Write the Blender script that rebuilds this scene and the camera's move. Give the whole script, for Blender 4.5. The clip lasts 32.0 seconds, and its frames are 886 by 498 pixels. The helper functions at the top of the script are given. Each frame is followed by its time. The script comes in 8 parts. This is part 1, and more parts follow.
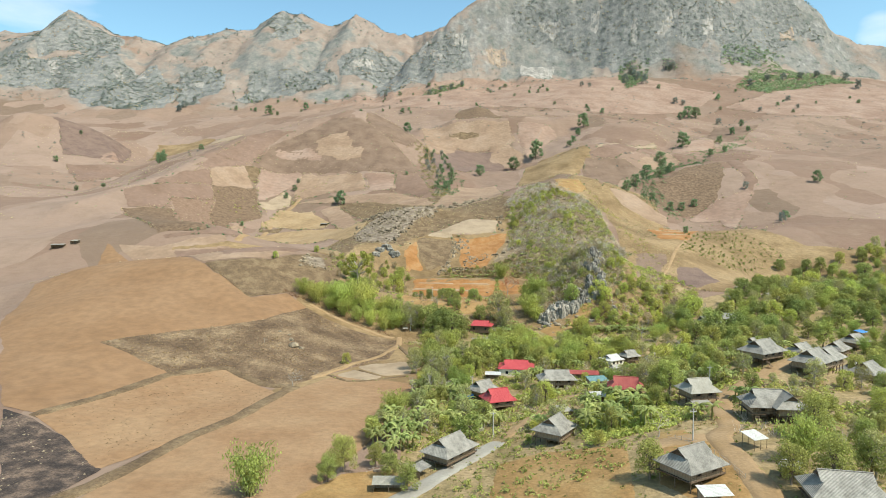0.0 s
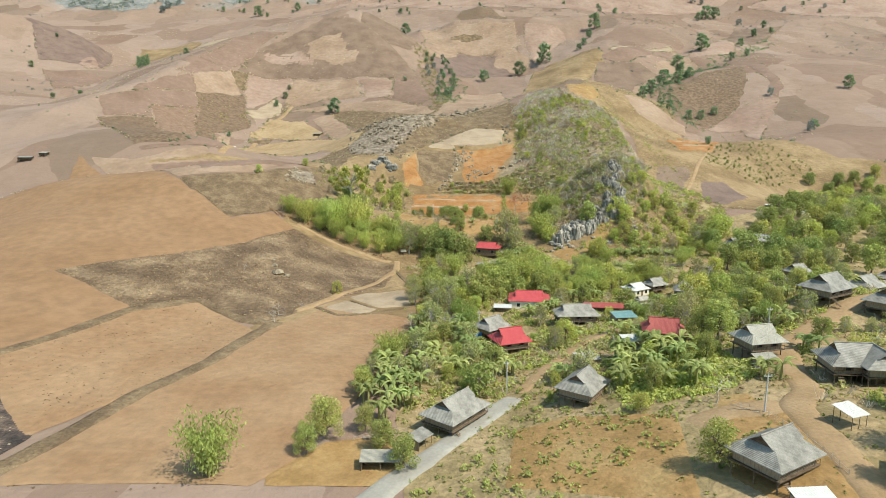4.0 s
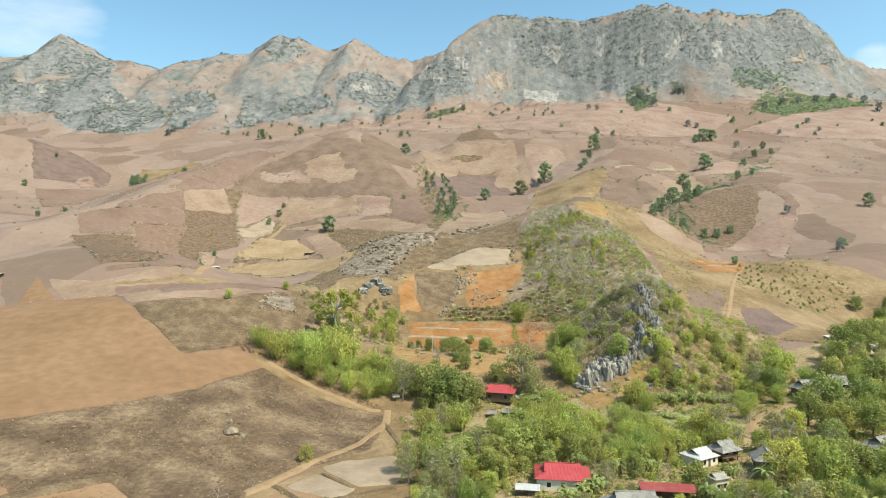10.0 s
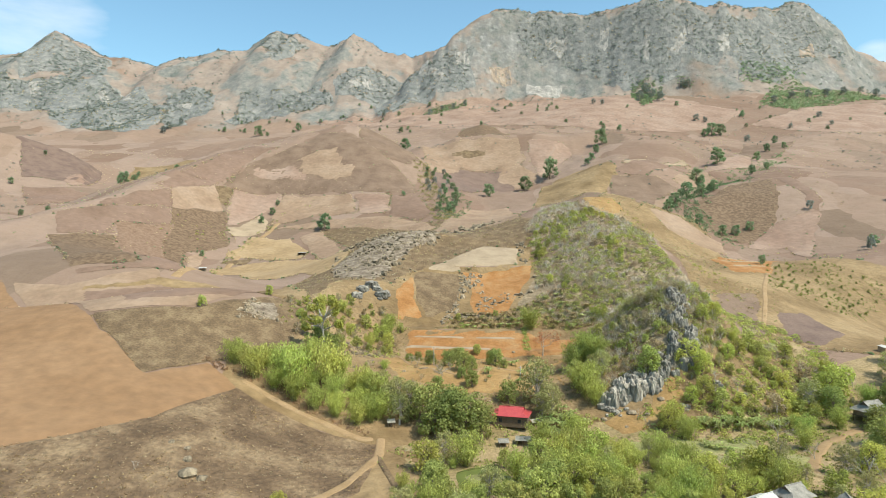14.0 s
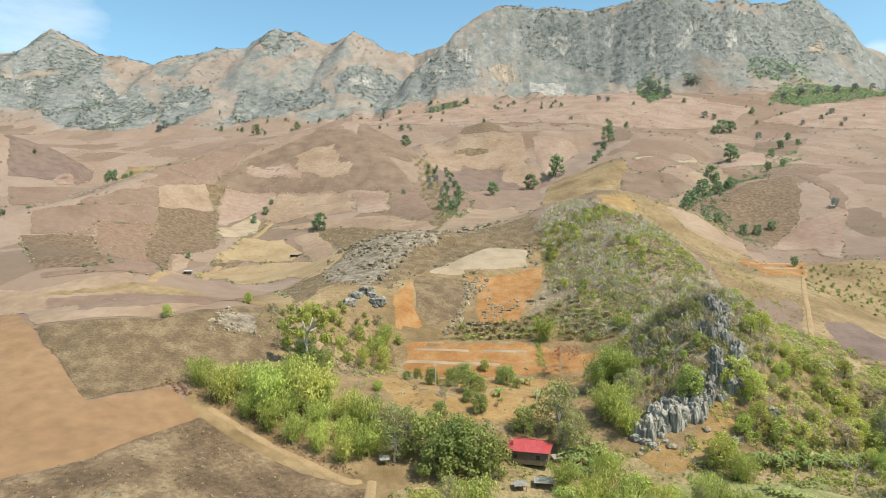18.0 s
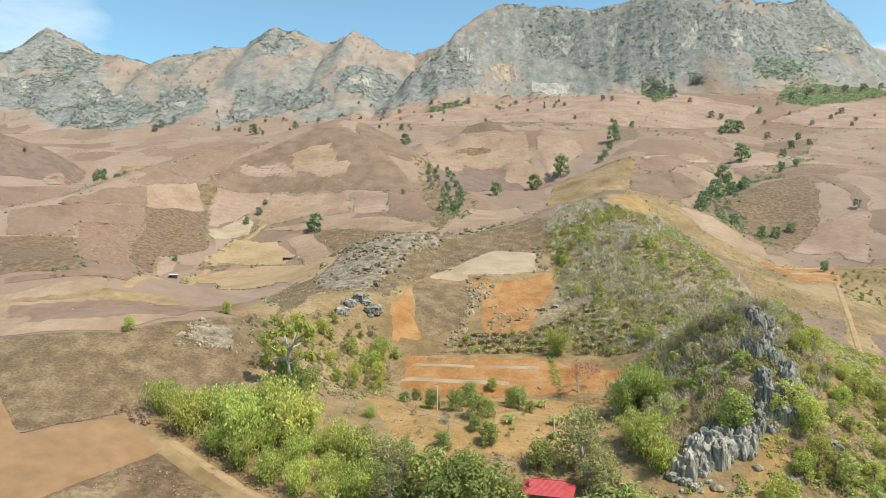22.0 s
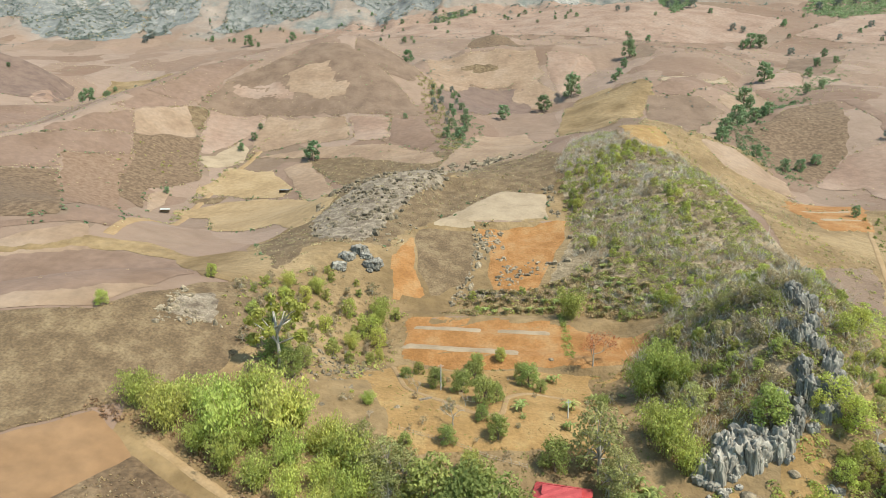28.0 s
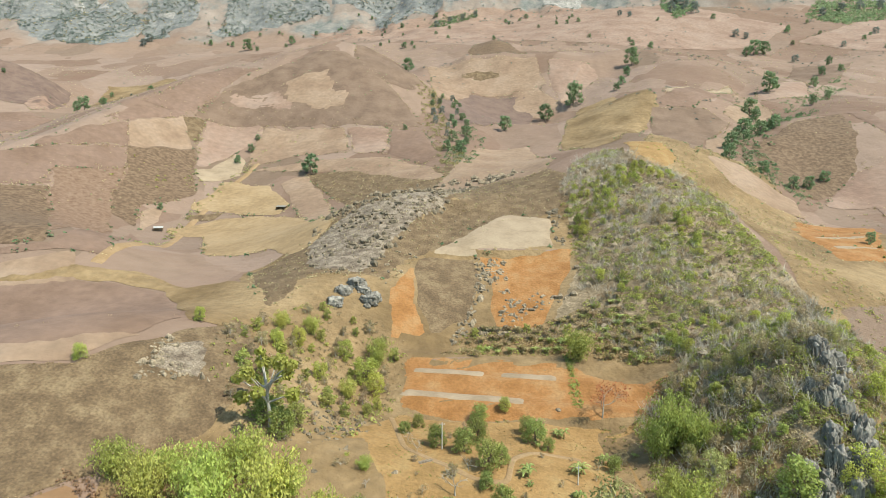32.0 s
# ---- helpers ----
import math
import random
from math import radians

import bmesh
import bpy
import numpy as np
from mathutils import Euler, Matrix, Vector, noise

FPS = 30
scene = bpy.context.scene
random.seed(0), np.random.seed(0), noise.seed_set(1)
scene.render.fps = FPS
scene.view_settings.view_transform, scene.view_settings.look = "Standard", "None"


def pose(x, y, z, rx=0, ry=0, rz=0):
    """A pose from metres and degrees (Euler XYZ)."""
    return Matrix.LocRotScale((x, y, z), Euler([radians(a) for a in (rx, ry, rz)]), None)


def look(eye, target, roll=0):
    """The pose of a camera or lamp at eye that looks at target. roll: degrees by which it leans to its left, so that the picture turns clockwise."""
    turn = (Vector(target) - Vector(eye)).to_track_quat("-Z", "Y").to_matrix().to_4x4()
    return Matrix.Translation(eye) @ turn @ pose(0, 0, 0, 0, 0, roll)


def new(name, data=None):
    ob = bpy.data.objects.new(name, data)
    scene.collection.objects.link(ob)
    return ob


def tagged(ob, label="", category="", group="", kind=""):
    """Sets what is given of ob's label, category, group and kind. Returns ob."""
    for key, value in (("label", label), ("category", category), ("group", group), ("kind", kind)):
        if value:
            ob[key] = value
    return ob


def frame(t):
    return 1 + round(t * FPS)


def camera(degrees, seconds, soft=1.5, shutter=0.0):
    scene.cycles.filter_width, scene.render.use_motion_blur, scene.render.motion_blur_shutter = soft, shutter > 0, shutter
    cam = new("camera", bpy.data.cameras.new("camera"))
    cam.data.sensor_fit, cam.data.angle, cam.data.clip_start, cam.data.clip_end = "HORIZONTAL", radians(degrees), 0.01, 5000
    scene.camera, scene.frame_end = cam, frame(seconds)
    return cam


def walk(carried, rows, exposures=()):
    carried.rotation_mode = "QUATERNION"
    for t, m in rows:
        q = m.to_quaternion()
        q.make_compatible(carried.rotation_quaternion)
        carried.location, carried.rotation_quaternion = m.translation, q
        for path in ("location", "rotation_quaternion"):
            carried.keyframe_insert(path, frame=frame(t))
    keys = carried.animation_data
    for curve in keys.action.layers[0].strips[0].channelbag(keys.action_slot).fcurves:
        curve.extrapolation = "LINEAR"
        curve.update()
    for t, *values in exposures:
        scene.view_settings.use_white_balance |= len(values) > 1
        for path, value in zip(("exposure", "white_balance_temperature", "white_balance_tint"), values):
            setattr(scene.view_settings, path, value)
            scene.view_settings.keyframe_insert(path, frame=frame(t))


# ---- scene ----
EXPOSURE = 1.21
cam = camera(70.69, 32.0, soft=0.85)
walk(cam, [
    (0, pose(-0.00, -0.00, 50.00, 87.25, -0.03, -0.00)),
    (1, pose(-0.19, 7.26, 49.90, 87.27, 0.00, 0.01)),
    (2, pose(-0.36, 14.57, 49.81, 87.29, 0.03, 0.03)),
    (2.5, pose(-0.44, 18.20, 49.70, 85.99, 0.03, 0.03)),
    (3, pose(-0.54, 21.80, 49.59, 83.60, -0.01, 0.04)),
    (3.5, pose(-0.60, 25.42, 49.55, 81.31, -0.02, 0.04)),
    (4, pose(-0.65, 29.06, 49.54, 79.15, 0.00, 0.05)),
    (4.5, pose(-0.70, 32.71, 49.55, 77.95, 0.02, 0.06)),
    (5, pose(-0.76, 36.37, 49.56, 79.55, 0.03, 0.06)),
    (5.5, pose(-0.81, 40.05, 49.59, 82.94, 0.07, 0.05)),
    (6, pose(-0.87, 43.74, 49.61, 86.45, 0.13, -0.00)),
    (6.5, pose(-0.97, 47.34, 49.60, 89.63, 0.13, -0.04)),
    (7, pose(-1.05, 50.85, 49.62, 90.00, 0.10, -0.04)),
    (8, pose(-1.22, 57.73, 49.71, 89.95, 0.04, -0.01)),
    (9, pose(-1.38, 64.75, 49.74, 89.90, -0.01, -0.01)),
    (10, pose(-1.50, 72.04, 49.82, 89.90, -0.03, -0.01)),
    (11, pose(-1.60, 79.43, 49.97, 89.90, -0.01, 0.01)),
    (12, pose(-1.69, 86.87, 50.07, 89.90, 0.04, 0.02)),
    (13, pose(-1.77, 94.18, 50.13, 89.80, 0.10, 0.06)),
    (14, pose(-1.82, 101.33, 50.18, 89.77, 0.18, 0.12)),
    (15.5, pose(-1.94, 112.26, 50.19, 89.80, 0.25, 0.20)),
    (17, pose(-2.10, 123.28, 50.21, 89.84, 0.27, 0.26)),
    (18, pose(-2.28, 130.49, 50.30, 89.86, 0.27, 0.27)),
    (19, pose(-2.55, 137.44, 50.40, 89.88, 0.24, 0.20)),
    (20, pose(-2.78, 143.81, 50.45, 89.95, 0.18, 0.19)),
    (21, pose(-2.93, 149.25, 50.54, 90.02, 0.15, 0.23)),
    (22, pose(-3.04, 153.82, 50.89, 90.02, 0.16, 0.30)),
    (22.5, pose(-3.07, 155.80, 51.34, 90.02, 0.17, 0.35)),
    (23, pose(-3.10, 157.63, 51.97, 89.72, 0.14, 0.40)),
    (23.5, pose(-3.17, 159.36, 52.78, 87.67, 0.08, 0.46)),
    (24, pose(-3.21, 160.82, 53.91, 85.74, 0.07, 0.51)),
    (24.5, pose(-3.23, 162.04, 55.13, 83.85, 0.11, 0.54)),
    (25, pose(-3.24, 163.30, 56.25, 83.34, 0.12, 0.56)),
    (25.5, pose(-3.26, 164.74, 57.35, 83.33, 0.10, 0.58)),
    (26.5, pose(-3.32, 167.83, 59.61, 82.72, 0.01, 0.62)),
    (27.5, pose(-3.40, 170.96, 61.93, 82.10, -0.09, 0.65)),
    (28, pose(-3.48, 172.34, 63.19, 82.10, -0.12, 0.65)),
    (29, pose(-3.74, 174.53, 66.01, 82.05, -0.16, 0.60)),
    (30, pose(-3.97, 176.84, 68.79, 82.00, -0.19, 0.57)),
    (31, pose(-4.09, 179.73, 71.13, 82.06, -0.22, 0.59)),
    (32, pose(-4.11, 182.88, 72.99, 82.12, -0.27, 0.63)),
], [(0.0, EXPOSURE), (32.0, EXPOSURE)])

# ---- daylight: a dry-season afternoon, sun high over the right shoulder ----
SUN_WAY = Vector((0.64, -0.44, 1.12)).normalized()
world = bpy.data.worlds.new("sky")
scene.world = world
world.use_nodes = True
wn, wl = world.node_tree.nodes, world.node_tree.links
sky = wn.new("ShaderNodeTexSky")
sky.sky_type, sky.sun_disc = "NISHITA", False
sky.sun_elevation = math.asin(SUN_WAY.z)
sky.sun_rotation = math.atan2(SUN_WAY.x, SUN_WAY.y)
sky.altitude, sky.air_density, sky.dust_density, sky.ozone_density = 600, 1.0, 2.0, 0.6
wn["Background"].inputs["Strength"].default_value = 0.15
# a few thin fair-weather clouds low over the mountains
where = wn.new("ShaderNodeTexCoord")
stretch = wn.new("ShaderNodeMapping")
stretch.inputs["Scale"].default_value = (5.0, 5.0, 17.0)
wl.new(where.outputs["Generated"], stretch.inputs["Vector"])
puff = wn.new("ShaderNodeTexNoise")
puff.inputs["Scale"].default_value, puff.inputs["Detail"].default_value, puff.inputs["Roughness"].default_value = 1.0, 8, 0.55
wl.new(stretch.outputs["Vector"], puff.inputs["Vector"])
bank = None
for heading, width in (((-0.66, 1.0, 0.40), 0.17), ((0.69, 1.0, 0.295), 0.05), ((-0.9, -0.3, 0.3), 0.3)):
    far = wn.new("ShaderNodeVectorMath")
    far.operation = "DISTANCE"
    wl.new(where.outputs["Generated"], far.inputs[0])
    far.inputs[1].default_value = Vector(heading).normalized()
    near = wn.new("ShaderNodeMapRange")
    near.interpolation_type = "SMOOTHSTEP"
    for key, v in zip(("From Min", "From Max", "To Min", "To Max"), (width * 0.25, width, 0.34, -0.25)):
        near.inputs[key].default_value = v
    wl.new(far.outputs["Value"], near.inputs["Value"])
    if bank is None:
        bank = near.outputs["Result"]
    else:
        most = wn.new("ShaderNodeMath")
        most.operation = "MAXIMUM"
        wl.new(bank, most.inputs[0])
        wl.new(near.outputs["Result"], most.inputs[1])
        bank = most.outputs[0]
thick = wn.new("ShaderNodeMath")
thick.operation = "ADD"
wl.new(puff.outputs["Fac"], thick.inputs[0])
wl.new(bank, thick.inputs[1])
cover = wn.new("ShaderNodeMapRange")
for key, v in zip(("From Min", "From Max", "To Min", "To Max"), (0.66, 1.05, 0.0, 0.55)):
    cover.inputs[key].default_value = v
wl.new(thick.outputs[0], cover.inputs["Value"])
clouds = wn.new("ShaderNodeMix")
clouds.data_type = "RGBA"
wl.new(cover.outputs["Result"], clouds.inputs["Factor"])
air = wn.new("ShaderNodeMix")
air.data_type, air.blend_type = "RGBA", "MULTIPLY"
air.inputs["Factor"].default_value, air.inputs["B"].default_value = 1.0, (0.54, 0.69, 0.63, 1)
wl.new(sky.outputs["Color"], air.inputs["A"])
wl.new(air.outputs["Result"], clouds.inputs["A"])
clouds.inputs["B"].default_value = (3.3, 3.5, 3.7, 1)
wl.new(clouds.outputs["Result"], wn["Background"].inputs["Color"])
sun = new("sun", bpy.data.lights.new("sun", "SUN"))
sun.data.energy, sun.data.angle, sun.data.color = 2.4, radians(1.0), (1.0, 0.96, 0.82)
sun.matrix_world = look(SUN_WAY * 500, (0, 0, 0))

# ---- materials ----


def mat(name, colors, scale=1.0, rough=0.9, bump=0.0, bump_scale=None, detail=6.0, metal=0.0, coords="object", stretch=(1, 1, 1), fine=0.0, island=0.0, per_object=0.0, spec=0.3):
    """A surface whose colour wanders over the given colours at one scale, with finer grain and relief over it."""
    m = bpy.data.materials.new(name)
    m.use_nodes = True
    n, l = m.node_tree.nodes, m.node_tree.links
    b = n["Principled BSDF"]
    b.inputs["Roughness"].default_value, b.inputs["Metallic"].default_value = rough, metal
    b.inputs["Specular IOR Level"].default_value = spec
    geo = n.new("ShaderNodeNewGeometry")
    mapping = n.new("ShaderNodeMapping")
    mapping.inputs["Scale"].default_value = stretch
    if coords == "object":
        tex = n.new("ShaderNodeTexCoord")
        l.new(tex.outputs["Object"], mapping.inputs["Vector"])
    else:
        l.new(geo.outputs["Position"], mapping.inputs["Vector"])
    noise_a = n.new("ShaderNodeTexNoise")
    noise_a.inputs["Scale"].default_value, noise_a.inputs["Detail"].default_value = 1.0 / scale, detail
    noise_a.inputs["Roughness"].default_value = 0.62
    l.new(mapping.outputs["Vector"], noise_a.inputs["Vector"])
    ramp = n.new("ShaderNodeValToRGB")
    e = ramp.color_ramp.elements
    while len(e) < len(colors):
        e.new(0.5)
    for k, c in enumerate(colors):
        e[k].position = 0.37 + 0.26 * k / max(1, len(colors) - 1)
        e[k].color = (*c, 1)
    l.new(noise_a.outputs["Fac"], ramp.inputs["Fac"])
    out = ramp.outputs["Color"]
    for amount, socket in ((island, geo.outputs["Random Per Island"]), (per_object, None)):
        if amount:
            if socket is None:
                socket = n.new("ShaderNodeObjectInfo").outputs["Random"]
            hsv = n.new("ShaderNodeHueSaturation")
            span = n.new("ShaderNodeMapRange")
            span.inputs["To Min"].default_value, span.inputs["To Max"].default_value = 1 - amount, 1 + amount
            l.new(socket, span.inputs["Value"])
            l.new(span.outputs["Result"], hsv.inputs["Value"])
            l.new(out, hsv.inputs["Color"])
            out = hsv.outputs["Color"]
    if fine:
        grain = n.new("ShaderNodeTexNoise")
        grain.inputs["Scale"].default_value, grain.inputs["Detail"].default_value = 9.0 / scale, 4
        l.new(mapping.outputs["Vector"], grain.inputs["Vector"])
        span = n.new("ShaderNodeMapRange")
        span.inputs["From Min"].default_value, span.inputs["From Max"].default_value = 0.3, 0.7
        span.inputs["To Min"].default_value, span.inputs["To Max"].default_value = 1 - fine, 1 + fine
        l.new(grain.outputs["Fac"], span.inputs["Value"])
        hsv = n.new("ShaderNodeHueSaturation")
        l.new(span.outputs["Result"], hsv.inputs["Value"])
        l.new(out, hsv.inputs["Color"])
        out = hsv.outputs["Color"]
    l.new(out, b.inputs["Base Color"])
    if bump:
        relief = n.new("ShaderNodeTexNoise")
        relief.inputs["Scale"].default_value, relief.inputs["Detail"].default_value = 1.0 / (bump_scale or scale / 4), 5
        l.new(mapping.outputs["Vector"], relief.inputs["Vector"])
        bn = n.new("ShaderNodeBump")
        bn.inputs["Strength"].default_value, bn.inputs["Distance"].default_value = 1.0, bump
        l.new(relief.outputs["Fac"], bn.inputs["Height"])
        l.new(bn.outputs["Normal"], b.inputs["Normal"])
    return m


SCRUB_GROUND = mat("scrub_ground", [(0.150, 0.110, 0.066), (0.220, 0.163, 0.101), (0.300, 0.226, 0.146)], 7, bump=0.6, bump_scale=1.5, coords="world", fine=0.28)
GREEN_GROUND = mat("weedy_ground", [(0.190, 0.140, 0.064), (0.258, 0.190, 0.094), (0.318, 0.228, 0.126)], 9, bump=0.4, bump_scale=1.0, coords="world", fine=0.22)


def land_mat():
    """Bare upland earth parted into old fields, and grey scrub and limestone, paled for haze, on the far mountains."""
    m = bpy.data.materials.new("upland_earth")
    m.use_nodes = True
    n, l = m.node_tree.nodes, m.node_tree.links
    b = n["Principled BSDF"]
    b.inputs["Roughness"].default_value, b.inputs["Specular IOR Level"].default_value = 0.95, 0.2
    geo = n.new("ShaderNodeNewGeometry")
    pos = geo.outputs["Position"]

    def noise_at(scale, detail=6.0, rough=0.6):
        t = n.new("ShaderNodeTexNoise")
        t.inputs["Scale"].default_value, t.inputs["Detail"].default_value, t.inputs["Roughness"].default_value = 1 / scale, detail, rough
        l.new(pos, t.inputs["Vector"])
        return t.outputs["Fac"]

    def ramp(fac, stops):
        r = n.new("ShaderNodeValToRGB")
        e = r.color_ramp.elements
        while len(e) < len(stops):
            e.new(0.5)
        for k, (p, c) in enumerate(stops):
            e[k].position, e[k].color = p, (*c, 1)
        l.new(fac, r.inputs["Fac"])
        return r.outputs["Color"]

    def span(value, a, b, lo=0.0, hi=1.0):
        s = n.new("ShaderNodeMapRange")
        for key, v in zip(("From Min", "From Max", "To Min", "To Max"), (a, b, lo, hi)):
            s.inputs[key].default_value = v
        l.new(value, s.inputs["Value"])
        return s.outputs["Result"]

    def blend(fac, a, c, kind="MIX"):
        x = n.new("ShaderNodeMix")
        x.data_type, x.blend_type = "RGBA", kind
        l.new(fac, x.inputs["Factor"])
        l.new(a, x.inputs["A"])
        l.new(c, x.inputs["B"])
        return x.outputs["Result"]

    def times(a, c):
        x = n.new("ShaderNodeMath")
        x.operation = "MULTIPLY"
        l.new(a, x.inputs[0])
        l.new(c, x.inputs[1])
        return x.outputs[0]

    # old field plots of differing soil
    stir = n.new("ShaderNodeVectorMath")
    stir.operation = "MULTIPLY_ADD"
    wob = n.new("ShaderNodeTexNoise")
    wob.inputs["Scale"].default_value, wob.inputs["Detail"].default_value = 1 / 70, 3
    l.new(pos, wob.inputs["Vector"])
    stir.inputs[1].default_value = (34, 34, 0)
    l.new(wob.outputs["Color"], stir.inputs[0])
    l.new(pos, stir.inputs[2])
    scaled = n.new("ShaderNodeVectorMath")
    scaled.operation = "MULTIPLY"
    scaled.inputs[1].default_value = (1 / 62, 1 / 80, 0)
    l.new(stir.outputs[0], scaled.inputs[0])
    plots = n.new("ShaderNodeTexVoronoi")
    plots.distance = "MANHATTAN"
    plots.inputs["Scale"].default_value = 1.0
    l.new(scaled.outputs[0], plots.inputs["Vector"])
    sep = n.new("ShaderNodeSeparateColor")
    l.new(plots.outputs["Color"], sep.inputs["Color"])
    soil = ramp(sep.outputs[0], [(0.0, (0.185, 0.114, 0.080)), (0.3, (0.224, 0.147, 0.108)), (0.6, (0.263, 0.178, 0.131)), (0.85, (0.285, 0.200, 0.155)), (1.0, (0.167, 0.112, 0.077))])
    soil = blend(span(noise_at(26), 0.35, 0.7, 0, 0.55), soil, ramp(noise_at(9), [(0.3, (0.153, 0.101, 0.068)), (0.7, (0.258, 0.184, 0.135))]))
    # mountains: scrub with bare limestone where it is steep, haze put into the colours
    xyz = n.new("ShaderNodeSeparateXYZ")
    l.new(pos, xyz.inputs[0])
    nrm = n.new("ShaderNodeSeparateXYZ")
    l.new(geo.outputs["Normal"], nrm.inputs[0])
    brush = ramp(noise_at(22, 8, 0.75), [(0.38, (0.130, 0.140, 0.124)), (0.5, (0.192, 0.184, 0.166)), (0.62, (0.262, 0.236, 0.206))])
    turf = ramp(noise_at(40, 8, 0.7), [(0.34, (0.205, 0.160, 0.130)), (0.5, (0.262, 0.205, 0.168)), (0.66, (0.310, 0.248, 0.205))])
    lean = n.new("ShaderNodeMath")
    lean.operation = "MULTIPLY_ADD"
    lean.inputs[1].default_value = -0.42
    l.new(nrm.outputs[2], lean.inputs[0])
    l.new(noise_at(130, 8, 0.66), lean.inputs[2])
    scrub = blend(span(lean.outputs[0], 0.20, 0.27), turf, brush)
    stone = ramp(noise_at(16, 8, 0.72), [(0.34, (0.155, 0.150, 0.142)), (0.52, (0.250, 0.238, 0.222)), (0.70, (0.420, 0.395, 0.360))])
    bare = times(span(nrm.outputs[2], 0.66, 0.40), span(noise_at(46, 8, 0.72), 0.47, 0.56))
    wild = blend(bare, scrub, stone)
    meadow = times(span(noise_at(120, 5), 0.5, 0.62), span(nrm.outputs[2], 0.7, 0.85))
    wild = blend(meadow, wild, soil)
    edge = n.new("ShaderNodeMath")
    edge.operation = "MULTIPLY_ADD"
    edge.inputs[1].default_value = 260
    l.new(noise_at(150, 6), edge.inputs[0])
    l.new(xyz.outputs[1], edge.inputs[2])
    out = blend(span(edge.outputs[0], 1590, 1640), soil, wild)
    l.new(out, b.inputs["Base Color"])
    bump = n.new("ShaderNodeBump")
    bump.inputs["Distance"].default_value = 2.2
    bump.inputs["Strength"].default_value = 0.6
    l.new(noise_at(11, 6, 0.65), bump.inputs["Height"])
    l.new(bump.outputs["Normal"], b.inputs["Normal"])
    return m


EARTH = land_mat()
# Hill soils are shifted pinker for haze; SOIL_CLAY keeps the near hue.
SOIL_RED = mat("soil_red", [(0.171, 0.106, 0.073), (0.191, 0.121, 0.086), (0.21, 0.135, 0.099)], 30, bump=0.25, bump_scale=1.2, coords="world", fine=0.13)
SOIL_CLAY = mat("soil_clay", [(0.218, 0.122, 0.060), (0.232, 0.133, 0.068), (0.246, 0.144, 0.076)], 30, bump=0.2, bump_scale=1.2, coords="world", fine=0.13)
SOIL_TAN = mat("soil_tan", [(0.226, 0.146, 0.096), (0.264, 0.177, 0.117), (0.292, 0.202, 0.14)], 30, bump=0.25, bump_scale=1.2, coords="world", fine=0.13)
SOIL_PALE = mat("soil_pale", [(0.246, 0.142, 0.073), (0.268, 0.162, 0.087), (0.288, 0.180, 0.099)], 18, bump=0.25, bump_scale=1.0, coords="world", fine=0.12)
SOIL_PINK = mat("soil_pink", [(0.226, 0.142, 0.102), (0.264, 0.174, 0.127), (0.292, 0.202, 0.152)], 40, bump=0.3, bump_scale=1.5, coords="world", fine=0.13)
SOIL_OCHRE = mat("soil_ochre", [(0.228, 0.136, 0.05), (0.286, 0.169, 0.067), (0.312, 0.203, 0.086)], 8, bump=0.2, bump_scale=0.7, coords="world", fine=0.14)
SOIL_YELLOW = mat("soil_yellow", [(0.265, 0.177, 0.093), (0.312, 0.212, 0.113), (0.344, 0.24, 0.135)], 24, bump=0.25, bump_scale=1.2, coords="world", fine=0.13)
SOIL_BROWN = mat("soil_brown", [(0.144, 0.093, 0.063), (0.175, 0.114, 0.078), (0.199, 0.133, 0.092)], 14, bump=0.3, bump_scale=0.9, coords="world", fine=0.1)
SOIL_PURPLE = mat("soil_purple", [(0.134, 0.087, 0.069), (0.161, 0.106, 0.082), (0.183, 0.122, 0.093)], 12, bump=0.3, bump_scale=0.9, coords="world", fine=0.1)
STUBBLE = mat("stubble", [(0.103, 0.064, 0.039), (0.147, 0.094, 0.057), (0.198, 0.131, 0.081)], 2.4, bump=0.16, bump_scale=1.0, coords="world", fine=0.26)
STUBBLE_RED = mat("red_stubble", [(0.15, 0.09, 0.057), (0.194, 0.12, 0.079), (0.225, 0.148, 0.1)], 2.4, bump=0.16, bump_scale=1.0, coords="world", fine=0.24)
BURNT = mat("burnt_stubble", [(0.035, 0.026, 0.022), (0.07, 0.05, 0.04), (0.16, 0.11, 0.08)], 4, bump=0.4, bump_scale=0.6, coords="world", fine=0.4)
GRASS_BROWN = mat("dry_grass_brown", [(0.112, 0.073, 0.040), (0.152, 0.100, 0.055), (0.205, 0.142, 0.080)], 5, bump=0.5, bump_scale=0.8, coords="world", fine=0.28)
GRASS_DRY = mat("dry_grass", [(0.104, 0.065, 0.037), (0.153, 0.098, 0.056), (0.236, 0.162, 0.094)], 11, bump=0.7, bump_scale=0.9, coords="world", fine=0.28)
GRASS_OCHRE = mat("ochre_grass", [(0.163, 0.104, 0.048), (0.223, 0.147, 0.073), (0.279, 0.191, 0.1)], 26, bump=0.6, bump_scale=1.6, coords="world", fine=0.15)
GRASS_GREEN = mat("thin_green_grass", [(0.165, 0.160, 0.066), (0.203, 0.197, 0.080), (0.242, 0.211, 0.110)], 8, bump=0.4, bump_scale=0.7, coords="world", fine=0.2)
MEADOW = mat("green_meadow", [(0.17, 0.165, 0.06), (0.24, 0.225, 0.09), (0.30, 0.25, 0.13)], 7, bump=0.3, bump_scale=0.6, coords="world", fine=0.16)
